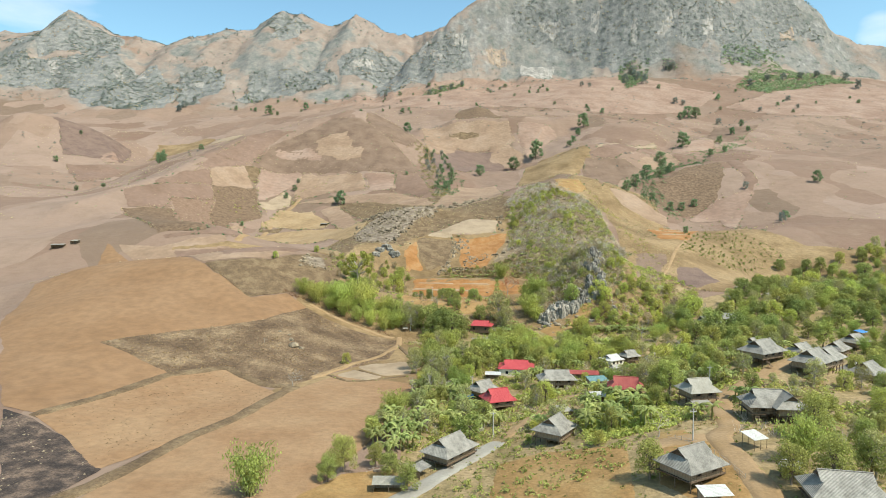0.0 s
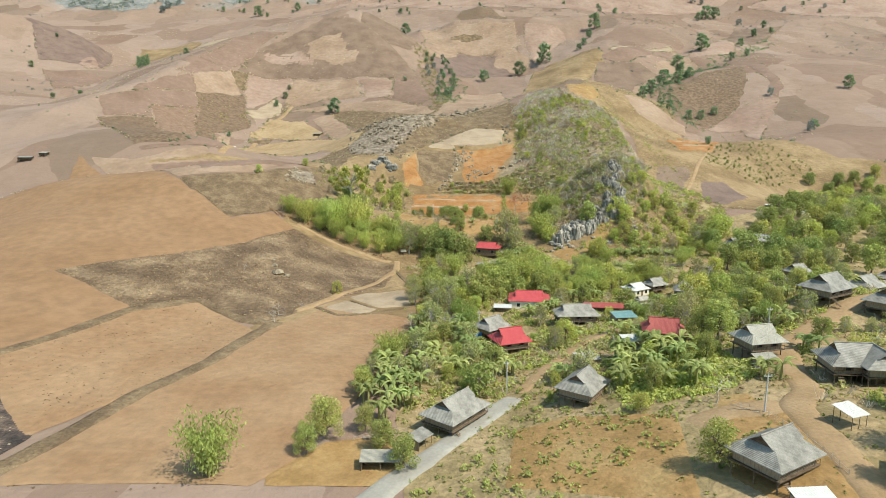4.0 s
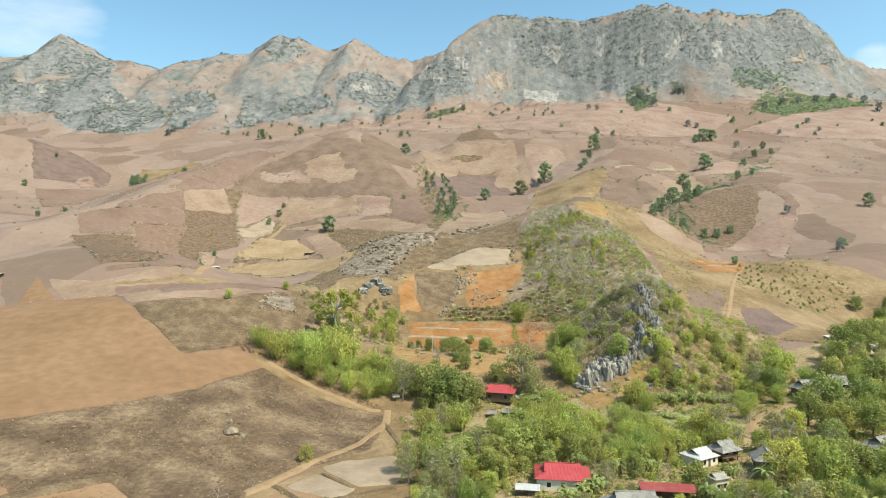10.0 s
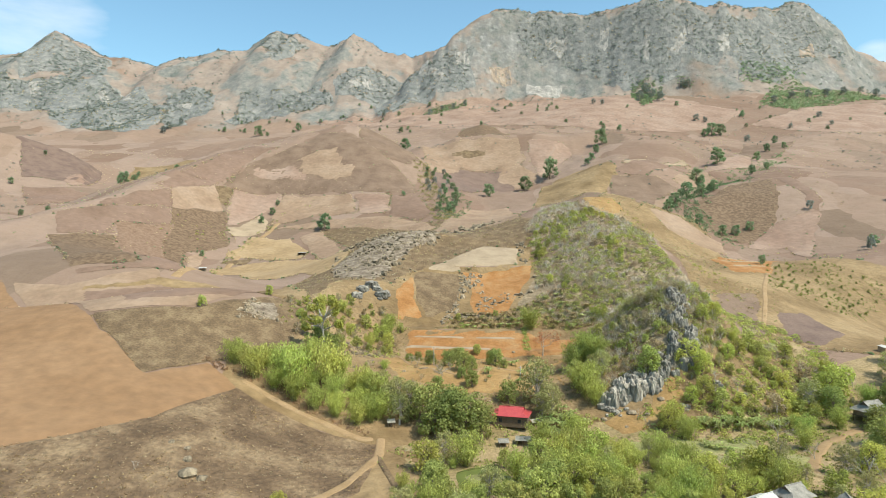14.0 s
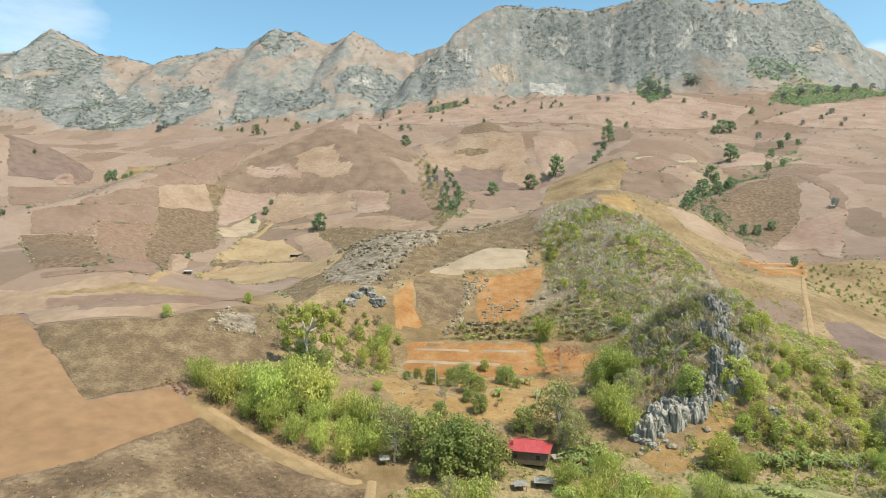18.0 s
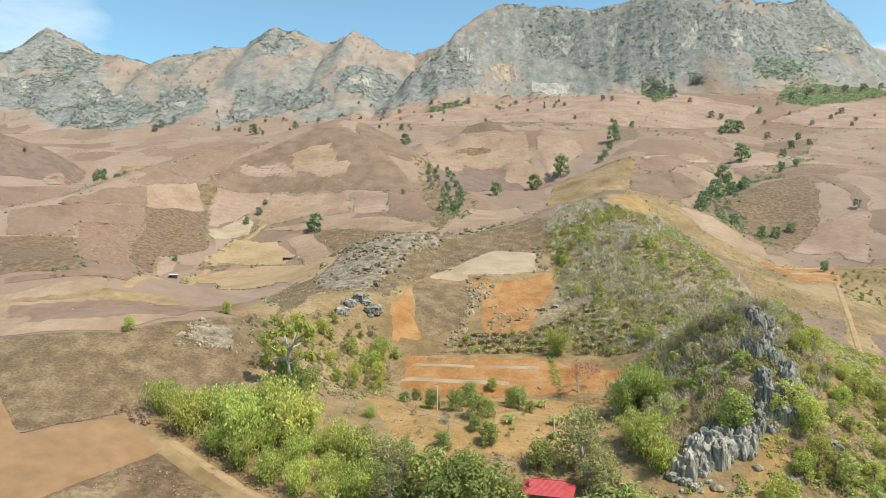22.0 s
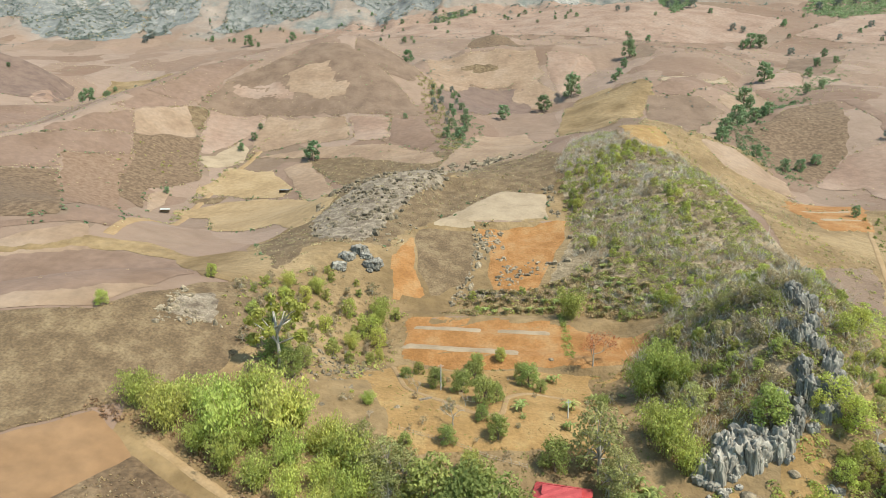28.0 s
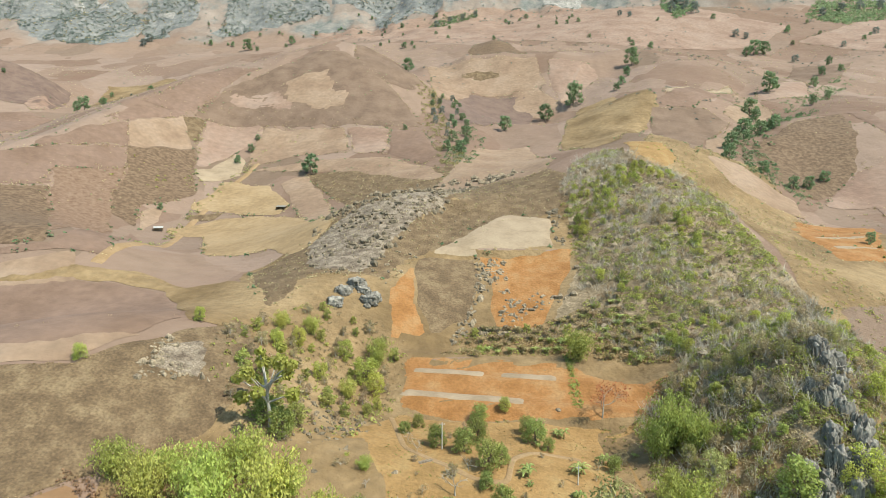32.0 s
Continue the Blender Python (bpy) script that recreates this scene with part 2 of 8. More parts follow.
PADDY = mat("pale_mud", [(0.262, 0.192, 0.124), (0.308, 0.228, 0.152), (0.345, 0.260, 0.174)], 9, bump=0.12, bump_scale=0.8, coords="world", fine=0.07)
ORANGE = mat("orange_earth", [(0.244, 0.111, 0.034), (0.302, 0.143, 0.05), (0.325, 0.181, 0.077)], 7, bump=0.3, bump_scale=0.8, coords="world", fine=0.14)
ROCKY = mat("limestone_rubble", [(0.126, 0.091, 0.064), (0.214, 0.166, 0.12), (0.315, 0.25, 0.184)], 3.2, bump=0.8, bump_scale=0.9, coords="world", fine=0.35)
POND = mat("pond_water", [(0.10, 0.12, 0.035), (0.14, 0.16, 0.05)], 5, rough=0.12, coords="world", spec=0.5)
ROAD = mat("concrete_lane", [(0.266, 0.24, 0.203), (0.316, 0.291, 0.246)], 5, bump=0.05, bump_scale=0.5, coords="world", fine=0.08)
TRACK = mat("dirt_track", [(0.262, 0.168, 0.084), (0.31, 0.206, 0.113)], 5, bump=0.1, bump_scale=0.5, coords="world", fine=0.1)
ROCK = mat("limestone", [(0.112, 0.089, 0.061), (0.206, 0.162, 0.11), (0.331, 0.257, 0.173)], 1.6, bump=0.3, bump_scale=0.5, fine=0.3, stretch=(1, 1, 0.35), per_object=0.2)
ROCK_PALE = mat("pale_limestone", [(0.18, 0.16, 0.133), (0.297, 0.265, 0.221), (0.414, 0.369, 0.306)], 0.5, bump=0.12, bump_scale=0.25, fine=0.25, stretch=(1, 1, 0.16), per_object=0.15)
ROCK_DARK = mat("dark_limestone", [(0.120, 0.108, 0.092), (0.205, 0.186, 0.158), (0.315, 0.286, 0.242)], 0.5, bump=0.12, bump_scale=0.25, fine=0.3, stretch=(1, 1, 0.16), per_object=0.2)


def leaf_mat(name, a, b, vary=0.3):
    m = mat(name, [a, b], 3.0, rough=0.75, island=vary, per_object=0.2, spec=0.15)
    n, l = m.node_tree.nodes, m.node_tree.links
    bsdf = n["Principled BSDF"]
    trans = n.new("ShaderNodeBsdfTranslucent")
    mix = n.new("ShaderNodeMixShader")
    mix.inputs["Fac"].default_value = 0.5
    hue = n.new("ShaderNodeHueSaturation")
    tint = n.new("ShaderNodeMapRange")
    tint.inputs["To Min"].default_value, tint.inputs["To Max"].default_value = 0.482, 0.518
    twist = n.new("ShaderNodeMath")
    twist.operation = "FRACT"
    spin = n.new("ShaderNodeMath")
    spin.operation = "MULTIPLY"
    spin.inputs[1].default_value = 37.0
    l.new(n.new("ShaderNodeObjectInfo").outputs["Random"], spin.inputs[0])
    l.new(spin.outputs[0], twist.inputs[0])
    l.new(twist.outputs[0], tint.inputs["Value"])
    l.new(tint.outputs["Result"], hue.inputs["Hue"])
    l.new(bsdf.inputs["Base Color"].links[0].from_socket, hue.inputs["Color"])
    l.new(hue.outputs["Color"], bsdf.inputs["Base Color"])
    l.new(hue.outputs["Color"], trans.inputs["Color"])
    l.new(bsdf.outputs["BSDF"], mix.inputs[1])
    l.new(trans.outputs["BSDF"], mix.inputs[2])
    l.new(mix.outputs["Shader"], n["Material Output"].inputs["Surface"])
    return m


LEAF_DARK = leaf_mat("leaf_dark_green", (0.258, 0.298, 0.088), (0.380, 0.400, 0.135))
LEAF_MID = leaf_mat("leaf_green", (0.335, 0.358, 0.100), (0.455, 0.452, 0.150))
LEAF_GREY = leaf_mat("leaf_grey_green", (0.345, 0.345, 0.137), (0.472, 0.435, 0.197))
LEAF_BRIGHT = leaf_mat("leaf_bright_green", (0.420, 0.446, 0.095), (0.550, 0.530, 0.170))
LEAF_BAMBOO = leaf_mat("bamboo_leaf", (0.425, 0.462, 0.108), (0.555, 0.540, 0.182))
LEAF_BAMBOO_GREEN = leaf_mat("bamboo_leaf_green", (0.330, 0.394, 0.093), (0.451, 0.470, 0.156))
LEAF_DRY = leaf_mat("leaf_dry", (0.321, 0.240, 0.120), (0.464, 0.368, 0.209))
LEAF_BROWN = leaf_mat("scrub_brown", (0.360, 0.288, 0.170), (0.505, 0.405, 0.250))
LEAF_RED = leaf_mat("leaf_red", (0.483, 0.122, 0.078), (0.575, 0.207, 0.130))
LEAF_BANANA = leaf_mat("banana_leaf", (0.290, 0.350, 0.110), (0.500, 0.520, 0.215))
# far scrub: leaf colour greyed and lightened in place of distance haze
LEAF_FAR_HAZED = leaf_mat("mountain_scrub_leaf", (0.190, 0.222, 0.190), (0.270, 0.292, 0.250), 0.25)
# hill trees: green with a haze tint mixed into the leaf colour
LEAF_HILL_HAZED = leaf_mat("hill_tree_leaf", (0.175, 0.255, 0.130), (0.262, 0.335, 0.175))
GRASS_BLADE = leaf_mat("dry_grass_blades", (0.300, 0.203, 0.112), (0.430, 0.308, 0.176))
DARK_STALK = leaf_mat("dark_stalks", (0.13, 0.09, 0.05), (0.20, 0.15, 0.08))
GREEN_BLADE = leaf_mat("green_grass_blades", (0.230, 0.268, 0.078), (0.333, 0.342, 0.117))
BARK = mat("bark", [(0.14, 0.105, 0.075), (0.26, 0.21, 0.16)], 0.6, bump=0.05, bump_scale=0.2, stretch=(1, 1, 0.3))
BARK_PALE = mat("pale_bark", [(0.34, 0.30, 0.25), (0.50, 0.45, 0.39)], 0.6, bump=0.04, bump_scale=0.2, stretch=(1, 1, 0.3))
CULM = mat("bamboo_culm", [(0.22, 0.22, 0.07), (0.34, 0.30, 0.12)], 1.0, rough=0.6)
CLIFF_PALE = mat("pale_cliff", [(0.193, 0.178, 0.16), (0.286, 0.262, 0.235), (0.378, 0.344, 0.307)], 14, bump=1.5, bump_scale=6, coords="world", fine=0.25, stretch=(1, 1, 0.4))
CLIFF_ORANGE = mat("stained_cliff", [(0.221, 0.187, 0.163), (0.324, 0.238, 0.169), (0.383, 0.317, 0.266)], 16, bump=1.5, bump_scale=6, coords="world", fine=0.25, stretch=(1, 1, 0.4))

TWIG = mat("grey_twigs", [(0.42, 0.36, 0.29), (0.60, 0.53, 0.43)], 0.6)

# ---- the lie of the land ----
def lattice(i, j, seed):
    n = (i.astype(np.int64) * 374761393 + j.astype(np.int64) * 668265263 + seed * 1442695041) & 0xFFFFFFFF
    n = ((n ^ (n >> 13)) * 1274126177) & 0xFFFFFFFF
    return ((n ^ (n >> 16)) & 0xFFFF) / 32767.5 - 1.0
def value_noise(x, y, seed=0):
    i, j = np.floor(x), np.floor(y)
    u, v = x - i, y - j
    u, v = u * u * (3 - 2 * u), v * v * (3 - 2 * v)
    a, b = lattice(i, j, seed), lattice(i + 1, j, seed)
    c, d = lattice(i, j + 1, seed), lattice(i + 1, j + 1, seed)
    return (a * (1 - u) + b * u) * (1 - v) + (c * (1 - u) + d * u) * v
def fbm(x, y, size, octaves=4, seed=0):
    total, amp = 0.0, 1.0
    for k in range(octaves):
        total = total + amp * value_noise(x / size + 17.3 * k, y / size - 9.1 * k, seed + k)
        size, amp = size / 2.1, amp * 0.5
    return total
def smooth(a, b, v):
    t = np.clip((v - a) / (b - a), 0, 1)
    return t * t * (3 - 2 * t)
# valley floor and foot slope, along the way the camera flies
PROFILE_Y = (-3000, -300, 60, 190, 270, 300, 335, 358, 372, 400, 425, 462, 520, 600, 670, 750, 850, 1000, 1220, 1400, 1520, 1700, 2100, 4800)
PROFILE_Z = (20, 5, 0, -3, -3, 4, 9, 12, 16, 30, 40, 51, 58, 68, 84, 106, 130, 195, 258, 310, 350, 360, 300, 200)
# limestone wall and farther range crests, fitted to the camera's skyline: x, z
WALL = ((-260, 360), (-150, 420), (-60, 500), (30, 608), (90, 652), (140, 668), (210, 677), (340, 651), (450, 675), (600, 662), (730, 650), (885, 674), (925, 670), (1005, 628), (1040, 578), (1130, 528), (1500, 470))
RANGE = ((-2200, 560), (-1270, 606), (-1185, 615), (-1085, 688), (-940, 601), (-810, 568), (-730, 598), (-555, 627), (-475, 679), (-390, 658), (-328, 619), (-255, 677), (-168, 614), (-87, 586), (0, 631), (300, 560), (2200, 450))
def crest(points, x):
    px, pz = zip(*points)
    return np.interp(x, px, pz)
# heights of all these swells are solved to fit points sighted by the camera
# ground round the village: place, reach and height of each swell or hollow
NEAR = ((94, 174, 22, 7.5), (75, 92, 32, 6.3), (40, 103, 32, 4.7), (-30, 110, 32, -0.9), (110, 120, 32, 9.4), (-2, 125, 32, -1.8), (53, 130, 32, 4.1), (23, 130, 32, -1.4), (-60, 130, 32, -1.3), (44, 149, 32, 2.6), (0, 150, 32, 1.7), (84, 164, 32, 8.5), (-117, 164, 32, 4.4), (-60, 170, 32, 1.1), (15, 172, 32, -4.7), (32, 179, 32, 2.9), (160, 180, 32, 11.6), (-86, 193, 32, -1.8),)
# valley floor and the foot of the fields
VALLEY = ((-200, 200, 32, 8.8), (69, 205, 32, -1.1), (-118, 213, 32, 12.5), (0, 230, 32, 1.4), (-36, 230, 32, -4.2), (-56, 233, 32, 5.1), (119, 239, 32, 4.4), (60, 250, 32, 0.4), (200, 250, 32, 11.8), (-170, 260, 32, 6.6), (-150, 260, 32, 19), (-83, 269, 32, 19.6), (90, 270, 32, 0.8), (20, 274, 32, -3.5), (-73, 283, 32, -6.3), (46, 287, 32, -2.4), (120, 290, 32, 7.1), (70, 296, 32, 3.2),)
# garden slopes, field hill and crag
SLOPES = ((-115, 300, 32, 10.8), (250, 300, 32, 8.1), (-213, 300, 32, 3.7), (-245, 300, 32, 0.6), (100, 300, 32, -13.5), (22, 302, 32, 8.4), (-38, 305, 32, 7.8), (-192, 310, 32, 1.8), (147, 313, 32, 4.2), (76, 318, 32, 38.8), (-68, 320, 32, 3.2), (51, 320, 32, -17.2), (-172, 320, 32, 25.8), (-104, 323, 32, 19.7), (-79, 341, 34, 15.4), (-24, 341, 34, -3.9), (28, 356, 37, 1.1), (-14, 361, 38, -4.8), (137, 365, 38, 2.7), (112, 366, 38, 4.3), (-46, 380, 41, 13.8), (40, 385, 41, 3.1),)
# garden slopes, field hill and crag
SLOPES_MORE = ((149, 394, 43, 8.5), (221, 396, 43, -17.3),)
# limestone hill, rubble slope and side valleys
KNOLLS = ((90, 400, 44, 14.7), (300, 420, 47, -6.7), (-60, 420, 47, -6.6), (-160, 420, 47, 12.5), (130, 420, 47, -16), (-12, 422, 47, -3.5), (39, 432, 49, -8), (172, 434, 49, 3.8), (-100, 440, 50, -8.9), (100, 450, 52, 18.4), (-24, 459, 53, 16.4), (40, 460, 54, -7.4), (-420, 470, 55, -21.3), (120, 480, 57, -5.6), (-300, 480, 57, -28.4), (-140, 480, 57, -12.5), (60, 490, 58, 4.8), (20, 500, 60, 1.6), (150, 500, 60, -16), (300, 500, 60, -3.8), (-60, 520, 63, -9.6), (82, 521, 64, 20.1),)
# limestone hill, rubble slope and side valleys
KNOLLS_MORE = ((45, 530, 65, -8.8), (-172, 539, 66, -20.8), (210, 540, 67, -24.8),)
# cultivated hills
MIDHILLS = ((250, 560, 70, 0.6), (-108, 566, 71, -6.1), (161, 574, 72, 31.6), (352, 592, 75, 6.6), (450, 600, 76, 14), (192, 625, 80, -21.2), (280, 640, 83, 5.8), (-106, 645, 84, -2.2), (-500, 650, 84, 0.7), (6, 670, 88, -12.4), (-168, 673, 88, -23.1), (-40, 699, 92, 12.1), (300, 700, 93, 6.6), (400, 700, 93, 24.4), (-223, 741, 99, -0.6), (195, 750, 101, 35.9), (44, 753, 101, 7.6), (266, 793, 108, -17.9), (600, 800, 109, 30.8), (-314, 822, 112, 14.3), (321, 842, 116, 28.7), (95, 843, 116, -30.2),)
# upland slopes below the cliffs
FAR = ((-140, 869, 120, 76.8), (-402, 888, 123, -9.2), (-700, 900, 125, -7.2), (206, 923, 129, 31), (-140, 960, 135, -30), (120, 1000, 141, -13.3), (-60, 1000, 141, -13.9), (-500, 1050, 150, -34.6), (-350, 1100, 158, -7.9), (435, 1112, 160, -21.3), (68, 1221, 177, -12.1), (-600, 1300, 260, -24), (700, 1300, 260, 13.3), (297, 1305, 260, 33.3), (0, 1400, 260, 18.8), (-900, 1400, 260, -14.1), (-308, 1415, 260, -17), (150, 1420, 260, -12.2), (900, 1450, 260, 44.8), (446, 1470, 260, 22.3),)
RISES = NEAR + VALLEY + SLOPES + SLOPES_MORE + KNOLLS + KNOLLS_MORE + MIDHILLS + FAR
def bare(x, y):
    z = np.interp(y, PROFILE_Y, PROFILE_Z)
    for dy in (-0.02, 0.02):
        z = z + np.interp(y + dy * np.abs(y), PROFILE_Y, PROFILE_Z)
    return z / 3
# crests and gullies fitted to the camera's view: reach, then line places and heights
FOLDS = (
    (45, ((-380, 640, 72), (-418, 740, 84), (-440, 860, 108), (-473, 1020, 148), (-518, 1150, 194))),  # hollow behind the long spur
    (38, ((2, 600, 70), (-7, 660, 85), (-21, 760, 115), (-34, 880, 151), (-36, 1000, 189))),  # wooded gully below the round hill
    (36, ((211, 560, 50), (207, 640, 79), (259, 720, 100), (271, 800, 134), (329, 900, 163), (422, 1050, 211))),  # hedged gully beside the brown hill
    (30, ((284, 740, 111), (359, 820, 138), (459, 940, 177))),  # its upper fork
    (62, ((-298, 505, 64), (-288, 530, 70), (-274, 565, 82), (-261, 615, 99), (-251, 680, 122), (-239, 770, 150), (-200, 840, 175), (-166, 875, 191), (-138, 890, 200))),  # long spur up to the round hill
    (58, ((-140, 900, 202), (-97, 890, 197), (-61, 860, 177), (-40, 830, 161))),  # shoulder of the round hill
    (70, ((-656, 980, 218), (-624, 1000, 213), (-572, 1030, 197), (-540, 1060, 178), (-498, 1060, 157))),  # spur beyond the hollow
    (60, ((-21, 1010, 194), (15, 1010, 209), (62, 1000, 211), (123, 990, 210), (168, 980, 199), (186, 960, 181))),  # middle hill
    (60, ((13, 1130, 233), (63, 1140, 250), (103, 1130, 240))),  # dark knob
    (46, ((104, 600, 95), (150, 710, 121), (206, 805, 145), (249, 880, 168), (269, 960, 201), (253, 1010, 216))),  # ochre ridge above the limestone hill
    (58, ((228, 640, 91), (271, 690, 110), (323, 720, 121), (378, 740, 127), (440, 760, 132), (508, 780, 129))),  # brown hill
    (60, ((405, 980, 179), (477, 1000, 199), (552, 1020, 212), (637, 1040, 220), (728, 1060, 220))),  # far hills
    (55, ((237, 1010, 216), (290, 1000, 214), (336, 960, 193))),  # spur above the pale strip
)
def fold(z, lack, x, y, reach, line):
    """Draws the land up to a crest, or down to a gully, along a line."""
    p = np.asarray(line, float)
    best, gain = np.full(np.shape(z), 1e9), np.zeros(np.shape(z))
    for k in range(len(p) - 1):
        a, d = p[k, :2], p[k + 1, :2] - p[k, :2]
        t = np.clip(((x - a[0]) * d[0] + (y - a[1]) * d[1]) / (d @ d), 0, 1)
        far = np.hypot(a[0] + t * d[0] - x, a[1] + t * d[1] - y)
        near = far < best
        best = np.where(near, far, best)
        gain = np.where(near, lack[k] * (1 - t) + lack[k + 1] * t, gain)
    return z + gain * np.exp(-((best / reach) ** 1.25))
def rolling(x, y, count, rises):
    z = bare(x, y)
    for cx, cy, r, h in rises:
        z = z + h * np.exp(-((x - cx) ** 2 + (y - cy) ** 2) / (r * r))
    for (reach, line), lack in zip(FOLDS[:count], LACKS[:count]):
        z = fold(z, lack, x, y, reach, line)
    return z
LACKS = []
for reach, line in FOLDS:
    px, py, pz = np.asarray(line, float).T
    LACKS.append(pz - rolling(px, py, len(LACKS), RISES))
def height(x, y, rises=None, rough=True):
    x, y = np.asarray(x, float), np.asarray(y, float)
    z = rolling(x, y, len(FOLDS), RISES if rises is None else rises)
    # two garden terraces cut into the slope
    up = y + 0.16 * (x + 14)
    steps = 9.0 + 1.6 * smooth(340.3, 342, up) + 2.2 * smooth(348.5, 354.5, up) + 2.6 * smooth(361, 365, up)
    inside = smooth(-24, -17, x) * smooth(52, 44, x) * smooth(336, 341, up) * smooth(374, 367, up)
    z = z + (steps - z) * inside
    # the levelled pale yard above the orange cut
    yard = smooth(-16, -6, x) * smooth(48, 40, x) * smooth(419, 423, y) * smooth(468, 460, y)
    z = z + (40 + (y - 422) * 0.27 - z) * yard
    wx = x + (6 * fbm(x, y, 90, 3, 5) if rough else 0)
    top = crest(WALL, wx) - 22
    line = 1640 + 0.03 * x + 40 * np.sin(x / 130)
    rockface = smooth(-165, -10, y - line)*0.75 + smooth(-70, -5, y - line)*0.25
    back = np.exp(-np.maximum(y - line, 0) / 500)
    wall = z + np.maximum(top - z, 0) * rockface * np.where(y > line, back, 1)
    top2 = crest(RANGE, wx) - 12
    line2 = 1880
    slope2 = smooth(-420, 20, y - line2)
    rng = z + np.maximum(top2 - z, 0) * slope2 * np.where(y > line2, np.exp(-np.maximum(y - line2, 0) / 600), 1)
    out = np.maximum(wall, rng)
    if rough:
        far = smooth(1250, 1600, y)
        out = out + far * (9 * fbm(x, y, 110, 5, 11) + 16 * (1 - np.abs(fbm(x, y * 0.55, 75, 4, 21))) - 10)
        out = out + smooth(420, 700, y) * (1 - far) * (3.0 * fbm(x, y, 120, 4, 31) - 2.2 * np.abs(fbm(x, y * 0.6, 46, 3, 35))) + 0.25 * fbm(x, y, 14, 3, 41)
    return out


def spaced(start, stop, step, grow, most):
    at, out = start, [start]
    while at < stop:
        at += step
        step = min(step * grow, most)
        out.append(at)
    return out


side = spaced(0, 2600, 2.0, 1.016, 60)
XS = np.array([-v for v in reversed(side[1:])] + side)
YS = np.array([-v for v in reversed(spaced(-60, 1500, 6, 1.15, 200))] + spaced(66, 480, 2.2, 1.0, 3)[0:] + spaced(484, 2100, 3.5, 1.012, 12)[0:] + spaced(2150, 4800, 50, 1.2, 400))
GX, GY = np.meshgrid(XS, YS)
GZ = height(GX, GY)
# level lumps in the wide fields so the crest fits the camera's view
SMOOTHED = smooth(-52, -85, GX) * smooth(-330, -280, GX) * smooth(150, 185, GY) * smooth(430, 385, GY)
for _ in range(70):
    worn = GZ.copy()
    worn[1:-1, 1:-1] = (GZ[:-2, 1:-1] + GZ[2:, 1:-1] + GZ[1:-1, :-2] + GZ[1:-1, 2:]) / 4
    GZ = GZ + (worn - GZ) * SMOOTHED


def sheet(name, gx, gy, gz, material, keep=None):
    rows, cols = gx.shape
    k = np.arange(rows * cols).reshape(rows, cols)
    quads = np.stack([k[:-1, :-1], k[:-1, 1:], k[1:, 1:], k[1:, :-1]], -1).reshape(-1, 4)
    if keep is not None:
        quads = quads[keep.reshape(-1)]
    me = bpy.data.meshes.new(name)
    me.vertices.add(rows * cols)
    me.vertices.foreach_set("co", np.stack([gx, gy, gz], -1).astype(np.float32).ravel())
    me.loops.add(quads.size)
    me.loops.foreach_set("vertex_index", quads.astype(np.int32).ravel())
    me.polygons.add(len(quads))
    me.polygons.foreach_set("loop_start", np.arange(0, quads.size, 4, dtype=np.int32))
    me.polygons.foreach_set("use_smooth", np.ones(len(quads), bool))
    me.update(calc_edges=True)
    me.materials.append(material)
    return me


ground = tagged(new("ground", sheet("ground", GX, GY, GZ, EARTH)), "dry reddish earth and scrub of a hill valley", "ground", kind="structure")


# ---- fields, yards and tracks laid over the land ----
def surface(x, y):
    """Height of the ground sheet."""
    x, y = np.asarray(x, float), np.asarray(y, float)
    i = np.clip(np.searchsorted(XS, x) - 1, 0, len(XS) - 2)
    j = np.clip(np.searchsorted(YS, y) - 1, 0, len(YS) - 2)
    u, v = (x - XS[i]) / (XS[i + 1] - XS[i]), (y - YS[j]) / (YS[j + 1] - YS[j])
    return (GZ[j, i] * (1 - u) + GZ[j, i + 1] * u) * (1 - v) + (GZ[j + 1, i] * (1 - u) + GZ[j + 1, i + 1] * u) * v


def at(x, y):
    return float(surface(x, y))


def inside(poly, x, y):
    p = np.asarray(poly, float)
    out = np.zeros(np.shape(x), bool)
    for (x0, y0), (x1, y1) in zip(p, np.roll(p, -1, 0)):
        if y0 != y1:
            out ^= ((y0 > y) != (y1 > y)) & (x < (x1 - x0) * (y - y0) / (y1 - y0) + x0)
    return out


def nearest_edge(poly, x, y):
    """The nearest place on a polygon's outline, and how far it is."""
    p = np.asarray(poly, float)
    best, bx, by = np.full(np.shape(x), 1e9), np.array(x, float), np.array(y, float)
    for a, b in zip(p, np.roll(p, -1, 0)):
        d = b - a
        t = np.clip(((x - a[0]) * d[0] + (y - a[1]) * d[1]) / (d @ d + 1e-9), 0, 1)
        qx, qy = a[0] + t * d[0], a[1] + t * d[1]
        far = np.hypot(qx - x, qy - y)
        near = far < best
        best[near], bx[near], by[near] = far[near], qx[near], qy[near]
    return bx, by, best


LAID = [0]
MARGINS = []


